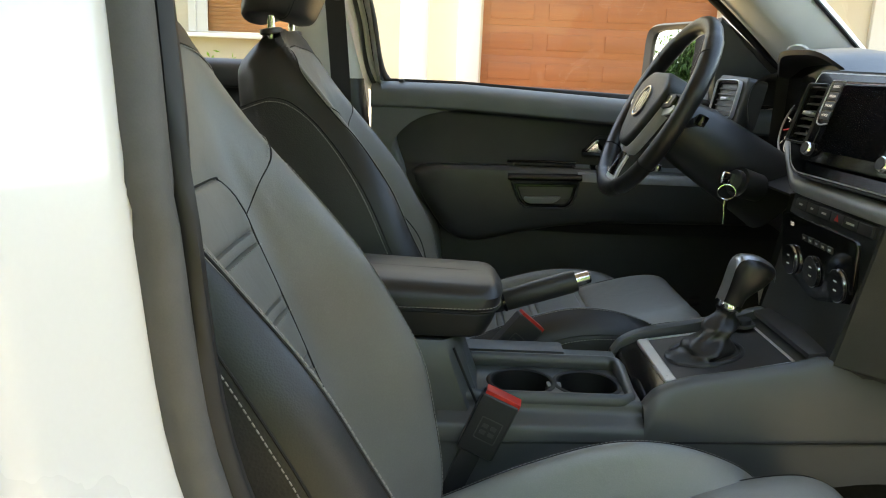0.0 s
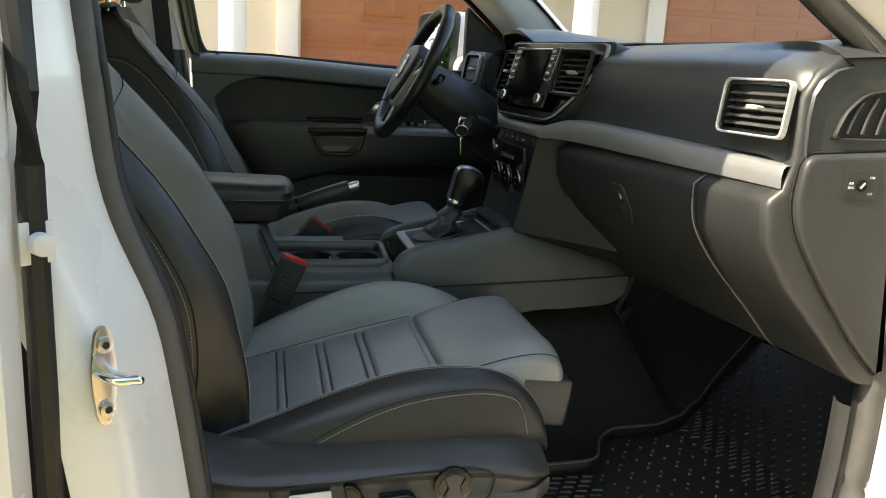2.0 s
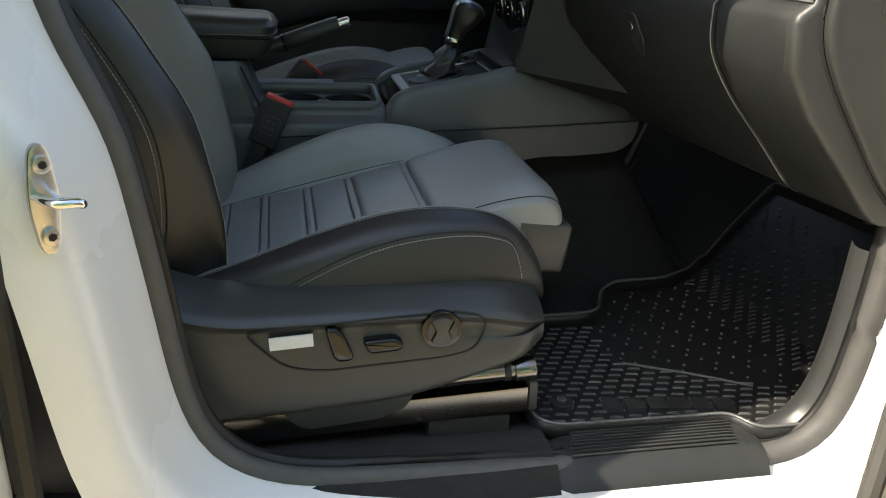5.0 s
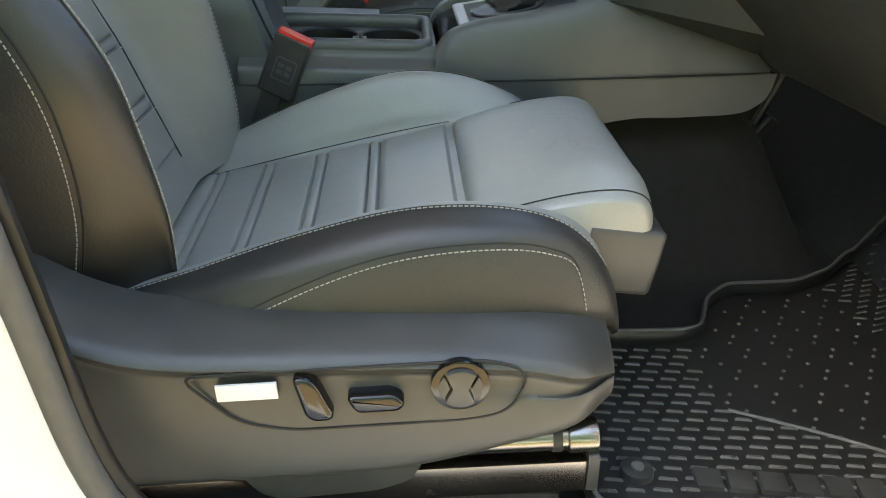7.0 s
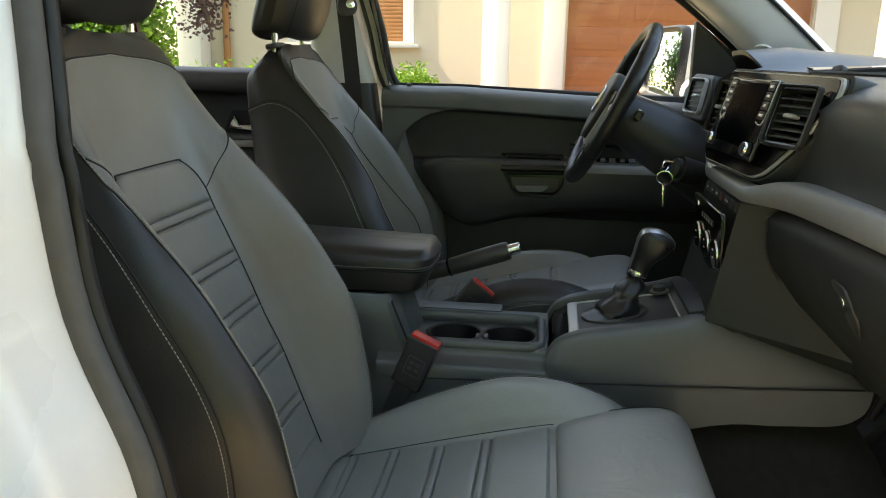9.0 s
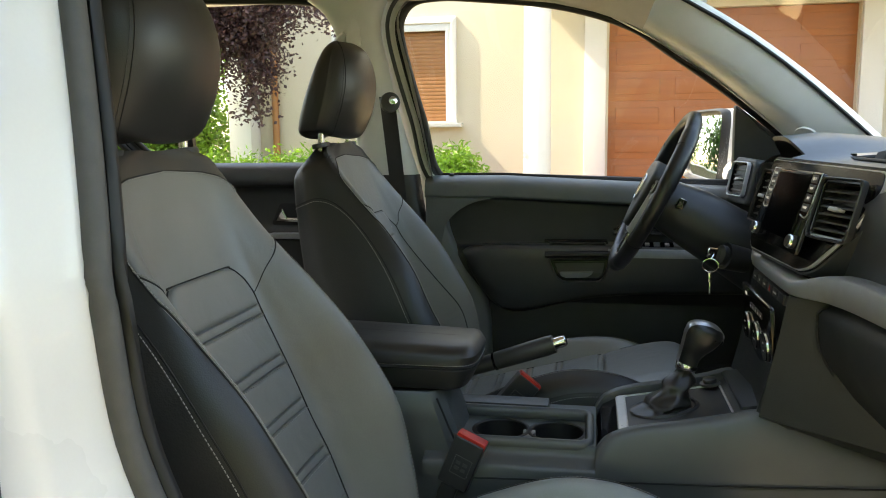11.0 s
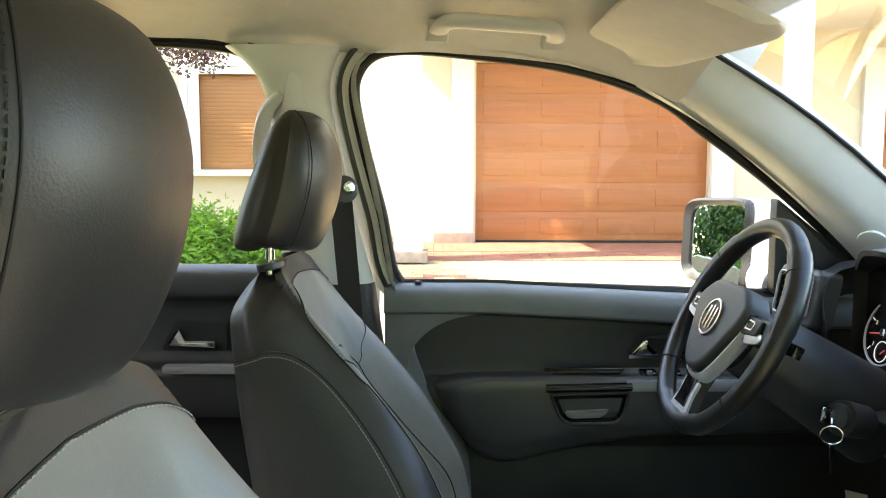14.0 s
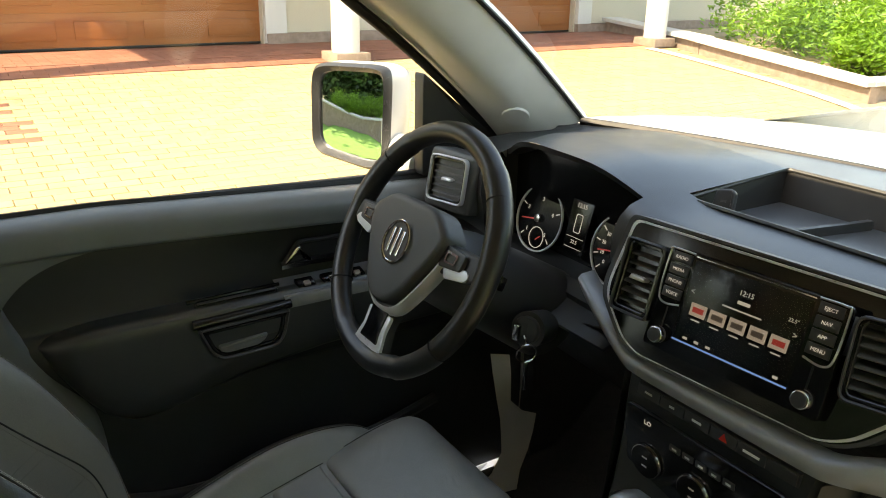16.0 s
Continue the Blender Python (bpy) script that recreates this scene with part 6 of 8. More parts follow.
    letters("22.5°", 0.006, rm @ Matrix.Translation((0.060, 0.031, z)), UI_WHITE, radio)
    letters("<", 0.010, rm @ Matrix.Translation((-0.066, 0.022, z)), UI_WHITE, radio)
    letters(">", 0.010, rm @ Matrix.Translation((0.066, 0.016, z)), UI_WHITE, radio)
    part("text_bar", box((0.016, 0.004, 0.0004), m=rm @ Matrix.Translation((0, 0.029, z))), UI_WHITE, radio)
    part("text_bar", box((0.050, 0.0018, 0.0004), m=rm @ Matrix.Translation((0, 0.0195, z))), UI_WHITE, radio)
    for k in range(5):
        x = -0.052 + 0.026 * k
        tile = part("tile", box((0.0215, 0.0155, 0.0005), m=rm @ Matrix.Translation((x, 0.002, z))), UI_GREY, radio, "pale station tile")
        part("tile_mark", box((0.015, 0.0065, 0.0003), bevel=0.0001, m=rm @ Matrix.Translation((x, 0.002, z + 0.0004))), UI_RED if k in (0, 4) else UI_SHADE, tile)
        part("text_bar", box((0.012, 0.0016, 0.0004), m=rm @ Matrix.Translation((x, -0.0105, z))), UI_WHITE, radio)
    for k in range(4):
        part("icon", box((0.006, 0.003, 0.0004), m=rm @ Matrix.Translation((-0.058 + (0.016 * k if k < 3 else 0.118), -0.0345, z))), UI_WHITE, radio)
    part("menu_bar", box((0.150, 0.0022, 0.0004), m=rm @ Matrix.Translation((0, -0.0405, z))), UI_BLUE, radio, "blue bar along the screen's foot")
    # button row and climate unit below
    sm = facing((0.524, 0.0, 1.102), (-1, 0, 0.1))
    row = part("switch_bank", box((0.235, 0.017, 0.02), bevel=0.002, m=sm @ Matrix.Translation((0, 0, -0.008))), DARK, c, "black switch bank")
    for k in range(6):
        part("switch", box((0.037, 0.0145, 0.004), bevel=0.001, m=sm @ Matrix.Translation((-0.097 + 0.0388 * k, 0, 0.002))), DARK, row)
    bm = bmesh.new()
    prism([(-0.006, -0.004), (0.006, -0.004), (0, 0.006)], 0.0006, sm @ Matrix.Translation((0.02, 0, 0.0041)), bm=bm)
    part("hazard_triangle", bm, RED, row, "red hazard triangle")
    for k, w in ((0, 0.012), (1, 0.008), (2, 0.014), (4, 0.022)):
        part("icon_bar", box((w, 0.003, 0.0004), m=sm @ Matrix.Translation((-0.097 + 0.0388 * k, 0, 0.0042))), WHITE_INK, row)
    cm = facing((0.512, 0.0, 1.045), (-1, 0, -0.10))
    cl = part("climate_panel", prism(rounded([(-0.118, 0.045), (0.118, 0.045), (0.112, -0.055), (0.095, -0.068), (-0.095, -0.068), (-0.112, -0.055)], 0.010), 0.006, cm, 0.002), GLOSSBLACK, c, "black climate control panel")
    letters("LO", 0.009, cm @ Matrix.Translation((-0.078, 0.030, 0.0065)), UI_WHITE, cl)
    for k in range(5):
        part("key", box((0.016, 0.009, 0.003), bevel=0.001, m=cm @ Matrix.Translation((-0.032 + 0.020 * k, 0.018, 0.0065))), DARK, cl)
        part("icon_bar", box((0.007, 0.003, 0.0004), m=cm @ Matrix.Translation((-0.032 + 0.020 * k, 0.018, 0.0083))), WHITE_INK, cl)
    for k, x in enumerate((-0.076, 0.0, 0.076)):
        kb = part("climate_knob", cyl(0.0235, 0.008, cm @ Matrix.Translation((x, -0.026, 0.0065)), 0.0225, 36, 0.002), DARK, cl, "round climate knob with a bright ring")
        part("knob_ring", cyl(0.0240, 0.003, cm @ Matrix.Translation((x, -0.026, 0.0090)), 0.0236, seg=36), CHROME, kb)
        part("knob_face", cyl(0.0222, 0.002, cm @ Matrix.Translation((x, -0.026, 0.0107)), seg=32), SCREEN, kb)
        for yy in (0.007, -0.006):
            part("icon_bar", box((0.008, 0.0022, 0.0004), m=cm @ Matrix.Translation((x, -0.026 + yy, 0.0119))), WHITE_INK, kb)
    return c


# ---- centre console ----
def build_console():
    c = thing("centre_console", (0.25, 0, 0.5), "dark grey centre console with cup holders and padded armrest", "centre console")
    # front body: rises from the cup tray to the foot of the stack
    sec = [(0.245, 0.845, 0.836), (0.262, 0.868, 0.850), (0.30, 0.885, 0.865), (0.36, 0.897, 0.877), (0.44, 0.914, 0.893), (0.50, 0.926, 0.915), (0.60, 0.90, 0.895), (0.70, 0.866, 0.862), (0.742, 0.845, 0.840)]
    rows = []
    for x, ze, zm in sec:
        w = 0.128 + 0.03 * max(0, x - 0.3)
        zb = 0.79
        r = [(x, w + 0.006, zb), (x, w + 0.008, 0.80), (x, w + 0.004, ze - 0.045 if ze > 0.87 else ze - 0.030), (x, w - 0.004, ze - 0.012), (x, w - 0.014, ze), (x, w - 0.03, ze - 0.002), (x, w - 0.04, zm - 0.004), (x, 0.0, zm - 0.004)]
        rows.append([(px, -py, pz) for px, py, pz in r] + [(px, py, pz) for px, py, pz in r[-2::-1]])
    part("front_body", skin(rows, False, False, 60, 40), CONSOLE, c, "grey grained console side")
    part("rear_face", skin([[(x, y, z) for y in np.linspace(-0.096, 0.096, 9)] for x, z in ((0.243, 0.80), (0.247, 0.832), (0.258, 0.852), (0.285, 0.866))], False, False), GLOSSBLACK, c)
    for s in (-1, 1):
        part("side_joint", tube([(0.0, s * 0.1355, 0.792), (0.255, s * 0.1385, 0.803), (0.5, s * 0.1455, 0.815), (0.735, s * 0.152, 0.830)], 0.0014, 6), SEAM, c)
        part("lower_side", skin([[(x, s * (0.136 + 0.03 * max(0, x - 0.3)), z0), (x, s * (0.1375 + 0.03 * max(0, x - 0.3)), z1)] for x, z0, z1 in ((-0.30, 0.55, 0.79), (0.0, 0.55, 0.792), (0.25, 0.66, 0.80), (0.5, 0.745, 0.81), (0.62, 0.758, 0.820), (0.70, 0.766, 0.825), (0.732, 0.782, 0.828), (0.744, 0.800, 0.829), (0.748, 0.822, 0.830))], False, False, 0, 40), CONSOLE, c, "grey console side")
    # cup tray
    z = 0.845
    R = 0.044
    cups = ((0.083, -0.042), (0.180, -0.042))
    n = 40
    for cx, cy in cups:
        rows = []
        for zz, rr in ((z + 0.0006, R + 0.0075), (z + 0.0018, R + 0.006), (z + 0.0018, R + 0.002), (z, R), (z - 0.012, R - 0.001), (z - 0.08, R - 0.006), (z - 0.082, 0.0)):
            rows.append([(cx + rr * math.cos(k), cy + rr * math.sin(k), zz) for k in np.linspace(0, 2 * math.pi, n, endpoint=False)])
        b2 = bmesh.new()
        grid(b2, rows, True)
        part("cup_holder", b2, BLACKRUBBER, c, "deep round black cup holder")
    # tray deck as a grid with round holes
    bm = bmesh.new()
    gx, gy = np.linspace(-0.01, 0.246, 86), np.linspace(-0.099, 0.10, 72)
    rows = []
    for y in gy:
        r = []
        for x in gx:
            px, py = x, y
            for cx, cy in cups:
                dd = math.hypot(x - cx, y - cy)
                if R - 0.004 < dd < R + 0.003:
                    px, py = cx + (x - cx) * (R + 0.001) / dd, cy + (y - cy) * (R + 0.001) / dd
            r.append((px, py, z - 0.0))
        rows.append(r)
    grid(bm, rows)
    bmesh.ops.delete(bm, geom=[f for f in bm.faces if any(math.hypot(f.calc_center_median().x - cx, f.calc_center_median().y - cy) < R + 0.0028 for cx, cy in cups)], context="FACES")
    part("tray_deck", bm, CONSOLE, c, "", 30)
    rim = rounded([(-0.02, 0.022), (0.236, 0.022), (0.236, -0.096), (-0.02, -0.096)], 0.022, 6)
    part("tray_rim", tube([(x, y, z + 0.008 - (0.012 if y < -0.05 else 0)) for x, y in rim], 0.0085, 10, True, flat=1.5), CONSOLE, c, "raised tray rim", 60)
    part("cup_bridge", box((0.022, 0.020, 0.022), (0.1315, -0.042, z - 0.0125), 0.004), CONSOLE, c)
    rows = [[(x, -y, zz) for y, zz in ((0.097, z + 0.0005), (0.103, z - 0.004), (0.107, z - 0.016), (0.121, z - 0.024), (0.132, z - 0.030), (0.136, z - 0.052))] for x in np.linspace(-0.04, 0.247, 8)]
    part("tray_flank", skin(rows, False, False, 20), CONSOLE, c)
    part("tray_flank", skin([[(x, -y, zz) for x, y, zz in r] for r in rows], False, False, 20), CONSOLE, c)
    # armrest tower and lid
    tower = []
    for zz, x1, w in ((0.55, 0.03, 0.115), (0.78, 0.03, 0.115), (0.83, 0.022, 0.110), (0.875, 0.004, 0.105), (0.918, -0.012, 0.100), (0.924, -0.016, 0.097)):
        tower.append([(-0.32, -w, zz), (-0.15, -w, zz), (x1 - 0.02, -w, zz), (x1, -w + 0.02, zz), (x1 + 0.003, 0, zz), (x1, 0.03, zz), (x1 - 0.02, 0.045, zz), (-0.32, 0.045, zz)])
    part("armrest_tower", skin(tower, True, True), CONSOLE, c, "grey armrest base")
    part("tower_joint", tube([(-0.02, -0.1005, 0.915), (0.0, -0.106, 0.87), (0.024, -0.112, 0.82), (0.03, -0.116, 0.78)], 0.0018, 6), SEAM, c)
    lid = []
    for zz, gr in ((0.926, -0.012), (0.930, -0.004), (0.945, 0.0), (0.962, 0.002), (0.966, -0.001), (0.970, 0.003), (0.985, 0.002), (0.996, -0.008), (1.0005, -0.03), (1.003, -0.07), (1.0035, -0.08)):
        k = (zz - 0.926) / 0.07
        o = [(-0.33, -0.098), (0.012 + 0.018 * k, -0.098), (0.030 + 0.018 * k, -0.07), (0.032 + 0.018 * k, 0.03), (0.015 + 0.018 * k, 0.080), (-0.33, 0.080)]
        q = offset_loop(rounded(o, 0.03, 5), max(gr, -0.012))
        if gr < -0.012:
            cy = (-0.009, {-0.03: 0.80, -0.07: 0.45, -0.08: 0.06}[gr])
            q = np.c_[-0.14 + (q[:, 0] + 0.14) * (0.9 + 0.1 * cy[1]), cy[0] + (q[:, 1] - cy[0]) * cy[1]]
        lid.append([(x, y, zz + 0.010 * max(0.0, (-x) / 0.3) if zz > 0.96 else zz) for x, y in q])
    bm = skin(lid, True, True)
    al = part("armrest_lid", bm, LEATHER_HEAD, c, "padded dark leather armrest lid")
    o = offset_loop(rounded([(-0.33, -0.098), (0.024, -0.098), (0.042, -0.07), (0.044, 0.03), (0.027, 0.080), (-0.33, 0.080)], 0.03, 5), 0.0022)
    part("seam", tube([(x, y, 0.9665) for x, y in o], 0.0018, 5, True), SEAM, al)
    part("stitching", dashes([(x, y, 0.9715) for x, y in offset_loop(o, 0.0008)]), THREAD, al, "grey stitching")
    return c


def build_gear_lever():
    g = thing("gear_lever", (0.37, 0.0, 0.885), "automatic gear lever with leather boot on a silver-framed plate", "gear lever")
    up = Vector((-0.19, 0, 1)).normalized()
    frame_m = Matrix.Translation((0.378, 0.0, 0.884)) @ pose(0, 0, 0, 0, -11, 0)
    o = rounded([(-0.098, -0.088), (0.09, -0.080), (0.09, 0.080), (-0.098, 0.088)], 0.006)
    i = rounded([(-0.080, -0.0845), (0.086, -0.0765), (0.086, 0.0765), (-0.080, 0.0845)], 0.006)
    part("plate_frame", ring(o, i, 0.006, frame_m, 0.002), SATIN, g, "satin silver frame")
    part("plate", prism(i, 0.003, frame_m), DARK, g, "black selector plate")
    boot = []
    path = spline([(0.360, 0.0, 0.878), (0.366, 0.003, 0.893), (0.384, 0.012, 0.922), (0.396, 0.02, 0.952)], 22)
    for k, p in enumerate(path):
        t = k / 21
        rx, ry = 0.036 * (1 - t) ** 1.4 + 0.0165, 0.032 * (1 - t) ** 1.4 + 0.0165
        boot.append([(p[0] + (rx + 0.005 * math.sin(4 * a + 11 * t) * (1.1 - t) + 0.005 * math.sin(19 * t)) * math.cos(a), p[1] + (ry + 0.0045 * math.sin(5 * a - 9 * t) * (1.1 - t) + 0.004 * math.sin(19 * t + 1)) * math.sin(a), p[2]) for a in np.linspace(0, 2 * math.pi, 40, endpoint=False)])
    part("boot", skin(boot, True, True), mat("boot_leather", (0.014, 0.014, 0.014), (0.022, 0.022, 0.022), 0.35, scale=20, fine=600, bump=0.5, dist=0.0008, weave=True), g, "creased black leather boot")
    part("boot_ring", tube([(0.362 + 0.054 * math.cos(a), 0.048 * math.sin(a), 0.884 + 0.19 * 0.054 * math.cos(a)) for a in np.linspace(0, 2 * math.pi, 48, endpoint=False)], 0.0045, 8, True), DARK, g)
    ax = Vector((0.30, 0.0, 1)).normalized()
    km = Matrix.Translation((0.399, 0.021, 0.955)) @ Vector((0, 0, 1)).rotation_difference(ax).to_matrix().to_4x4()
    part("collar", cyl(0.0185, 0.010, km, seg=32, bevel=0.002), CHROME, g, "bright collar")
    rows = []
    for z, a, b, ox in ((0.004, 0.0165, 0.016, 0), (0.018, 0.0175, 0.0175, 0), (0.030, 0.0205, 0.021, 0.003), (0.045, 0.0265, 0.025, 0.0075), (0.062, 0.0305, 0.027, 0.0105), (0.073, 0.029, 0.0255, 0.0105), (0.0785, 0.021, 0.018, 0.0095), (0.080, 0.008, 0.008, 0.008)):
        rows.append([km @ Vector((ox + a * np.sign(math.cos(k)) * abs(math.cos(k)) ** 0.8, b * np.sign(math.sin(k)) * abs(math.sin(k)) ** 0.8, z)) for k in np.linspace(0, 2 * math.pi, 32, endpoint=False)])
    part("grip", skin(rows, True, True, 48, 24), mat("grip_leather", (0.013, 0.013, 0.013), (0.02, 0.02, 0.02), 0.3, scale=30, fine=900, bump=0.3, weave=True), g, "black leather grip")
    arch = spline([(-0.0185, 0.004), (-0.0190, 0.028), (-0.0205, 0.048), (-0.0215, 0.064), (-0.0165, 0.077), (0.004, 0.0838), (0.024, 0.0825), (0.0395, 0.073), (0.0425, 0.060)], 40)
    part("grip_trim", skin([[km @ Vector((x * (0.97 if abs(y) > 0.014 else 1.0), y, z - (0.004 if abs(y) > 0.014 else 0))) for y in (-0.016, -0.010, 0.0, 0.010, 0.016)] for x, z in arch], False, False), SILVER, g, "silver band over the grip")
    part("release_button", box((0.006, 0.012, 0.024), bevel=0.0025, m=km @ pose(0.0315, 0, 0.055, 0, 8, 0)), CHROME, g, "silver release button")
    return g


def build_handbrake():
    h = thing("handbrake", (0.0, 0.055, 0.90), "black handbrake lever with a silver push button, half raised", "handbrake")
    a, b = Vector((-0.04, 0.062, 0.902)), Vector((0.184, 0.054, 0.981))
    d = (b - a).normalized()
    pts = [a + d * t for t in (0.0, 0.06, 0.10, 0.105, 0.11, 0.16, 0.21, 0.222)]
    part("lever", tube(pts, [0.014, 0.0145, 0.0155, 0.0145, 0.0165, 0.0175, 0.0178, 0.0165], 20), DARK, h, "black lever grip")
    part("joint_ring", tube([a + d * 0.104, a + d * 0.108], 0.0172, 20), GLOSSBLACK, h)
    part("push_button", tube([a + d * 0.220, a + d * 0.232, a + d * 0.243, a + d * 0.245], [0.0105, 0.0105, 0.0100, 0.008], 20), CHROME, h, "silver push button")
    part("gaiter", tube([(-0.06, 0.064, 0.86), (-0.035, 0.063, 0.897), (0.0, 0.06, 0.916)], [0.03, 0.024, 0.016], 14), DARK, h, "black gaiter")
    part("slot_cover", box((0.20, 0.045, 0.02), (0.06, 0.072, 0.850), 0.006), PLASTIC, h)
    return h


def build_stack():
    s = thing("centre_stack", (0.5, 0, 0.9), "dark grey lower centre stack between the dash and the console", "centre stack")
    rows = []
    for z, xf, w in ((1.125, 0.528, 0.142), (1.09, 0.520, 0.138), (1.03, 0.512, 0.132), (0.97, 0.500, 0.128), (0.93, 0.490, 0.126), (0.905, 0.480, 0.125)):
        rows.append([(xf + 0.25, -w - 0.035, z), (xf + 0.03, -w - 0.004, z), (xf + 0.008, -w, z), (xf, -w + 0.008, z), (xf + 0.004, -w + 0.022, z), (xf + 0.012, 0, z), (xf + 0.004, w - 0.022, z), (xf, w - 0.008, z), (xf + 0.008, w, z), (xf + 0.03, w + 0.004, z), (xf + 0.25, w + 0.035, z)])
    part("stack_frame", skin(rows, False, False), LOWDASH_SHADED, s, "dark grey stack frame", 30)
    for q in (-1, 1):
        bm = bmesh.new()
        vs = [bm.verts.new(p) for p in ((0.522, q * 0.142, 1.112), (0.585, q * 0.170, 1.112), (0.68, q * 0.222, 0.900), (0.712, q * 0.168, 0.858), (0.49, q * 0.130, 0.922))]
        bm.faces.new(vs)
        part("side_panel", bm, LOWDASH_SHADED, s, "grey triangular stack side panel", 0)
        bm = bmesh.new()
        bm.faces.new([bm.verts.new(p) for p in ((0.585, q * 0.170, 1.112), (0.75, q * 0.20, 1.10), (0.80, q * 0.23, 0.88), (0.68, q * 0.222, 0.900))])
        part("side_return", bm, DARK, s, "", 0)
    part("start_button", cyl(0.0125, 0.010, facing((0.447, 0.077, 0.912), (-0.15, 0, 1)), bevel=0.002), DARK, s, "round start button")
    part("button_ring", cyl(0.018, 0.005, facing((0.447, 0.077, 0.907), (-0.15, 0, 1)), bevel=0.002), PLASTIC, s)
    part("storage_shelf", box((0.06, 0.20, 0.01), (0.50, 0, 0.926), 0.004, (0, -10, 0)), DARK, s)
    return s


# ---- steering wheel ----
def build_wheel():
    w = thing("steering_wheel", (0.365, 0.43, 1.225), "black leather three-spoke steering wheel with silver trim", "steering wheel")
    ax = Vector((-0.894, 0, 0.447))
    m = facing((0.365, 0.43, 1.225), ax)
    R = 0.178
    pts, rad = [], []
    for k in np.linspace(0, 2 * math.pi, 120, endpoint=False):
        f = 1.0
        if math.sin(k) < -0.90:
            f = 0.985
        pts.append(m @ Vector((R * f * math.cos(k), R * f * math.sin(k), 0)))
        rad.append(0.0165 + 0.0015 * (1 if 0.15 < k < 0.9 or 2.25 < k < 3.0 else 0))
    part("rim", tube(pts, rad, 16, True), mat("wheel_leather", (0.011, 0.011, 0.0115), (0.017, 0.017, 0.017), 0.33, scale=30, fine=1100, bump=0.25, weave=True), w, "smooth black leather rim", 80)
    for a in (38, 142, 215, 325):
        k = math.radians(a)
        part("rim_seam", tube([m @ (Vector((math.cos(k), math.sin(k), 0)) * (R + 0.0168 * math.cos(q)) + Vector((0, 0, 0.0182 * math.sin(q)))) for q in np.linspace(0, 2 * math.pi, 20, endpoint=False)], 0.0011, 5, True), SEAM, w)
    hub = rounded([(-0.102, 0.036), (-0.060, 0.066), (0.060, 0.066), (0.102, 0.036), (0.092, 0.004), (0.048, -0.068), (0.020, -0.090), (-0.020, -0.090), (-0.048, -0.068), (-0.092, 0.004)], 0.018, 5)
    part("airbag_cover", prism(hub, 0.040, m @ Matrix.Translation((0, 0, -0.012)), 0.012, 4), DASH, w, "grained black airbag cover", 60)
    vt = [(-0.100, 0.020), (-0.086, -0.014), (-0.050, -0.072), (-0.022, -0.093), (0.022, -0.093), (0.050, -0.072), (0.086, -0.014), (0.100, 0.020)]
    vin = spline(vt, 50)
    part("v_trim", skin([[m @ Vector((x * k2, y * k2 - 0.001, zz)) for k2, zz in ((0.97, 0.016), (1.0, 0.0155), (1.07, 0.008), (1.09, 0.002), (1.07, -0.004))] for x, y in vin], False, False), SATIN, w, "silver trim under the hub")
    e = part("emblem_ring", ring([(0.033 * math.cos(k), 0.033 * math.sin(k)) for k in np.linspace(0, 6.283, 40, endpoint=False)], [(0.0285 * math.cos(k), 0.0285 * math.sin(k)) for k in np.linspace(0, 6.283, 40, endpoint=False)], 0.005, m @ Matrix.Translation((0, 0, 0.028)), 0.001), CHROME, w, "round chrome emblem")
    part("emblem_disc", cyl(0.0288, 0.003, m @ Matrix.Translation((0, 0, 0.029)), seg=36), DARK, e)
    for x in (-0.013, 0.0, 0.013):
        part("emblem_bar", box((0.006, 0.042 - 0.4 * abs(x), 0.002), bevel=0.0008, m=m @ Matrix.Translation((x, 0, 0.0315))), CHROME, e)
    for q in (-1, 1):
        sp = [(q * 0.055, 0.034), (q * 0.165, 0.032), (q * 0.168, -0.002), (q * 0.125, -0.010), (q * 0.060, -0.012)]
        s = part("spoke", prism(rounded(sp, 0.008), 0.020, m @ Matrix.Translation((0, 0, -0.010)), 0.005, 3), DARK, w, "black spoke with buttons")
        part("button_pad", prism(rounded([(q * 0.092, 0.030), (q * 0.142, 0.028), (q * 0.140, 0.004), (q * 0.092, -0.002)], 0.006), 0.008, m @ Matrix.Translation((0, 0, 0.009)), 0.002), DARK, s)
        part("button_frame", ring(rounded([(q * 0.104, 0.024), (q * 0.130, 0.023), (q * 0.128, 0.008), (q * 0.104, 0.007)], 0.003), rounded([(q * 0.107, 0.0212), (q * 0.127, 0.0204), (q * 0.1255, 0.0105), (q * 0.107, 0.0098)], 0.002), 0.003, m @ Matrix.Translation((0, 0, 0.0162))), CHROME, s)
        part("spoke_trim", prism(rounded([(q * 0.098, 0.006), (q * 0.150, 0.010), (q * 0.158, 0.002), (q * 0.150, -0.006), (q * 0.108, -0.014)], 0.004), 0.004, m @ Matrix.Translation((0, 0, 0.0088)), 0.0015), SATIN, s, "silver spoke inlay")
    lo = [(-0.036, -0.072), (0.036, -0.072), (0.026, -0.120), (0.040, -0.168), (-0.040, -0.168), (-0.026, -0.120)]
    ls = part("lower_spoke", prism(rounded(lo, 0.008), 0.016, m @ Matrix.Translation((0, 0, -0.012)), 0.004, 3), DARK, w, "black lower spoke")
    part("silver_inlay", prism(rounded([(-0.032, -0.104), (0.032, -0.104), (0.030, -0.130), (0.038, -0.160), (-0.038, -0.160), (-0.030, -0.130)], 0.004), 0.005, m @ Matrix.Translation((0, 0, 0.003)), 0.0015), SATIN, ls, "silver inlay")
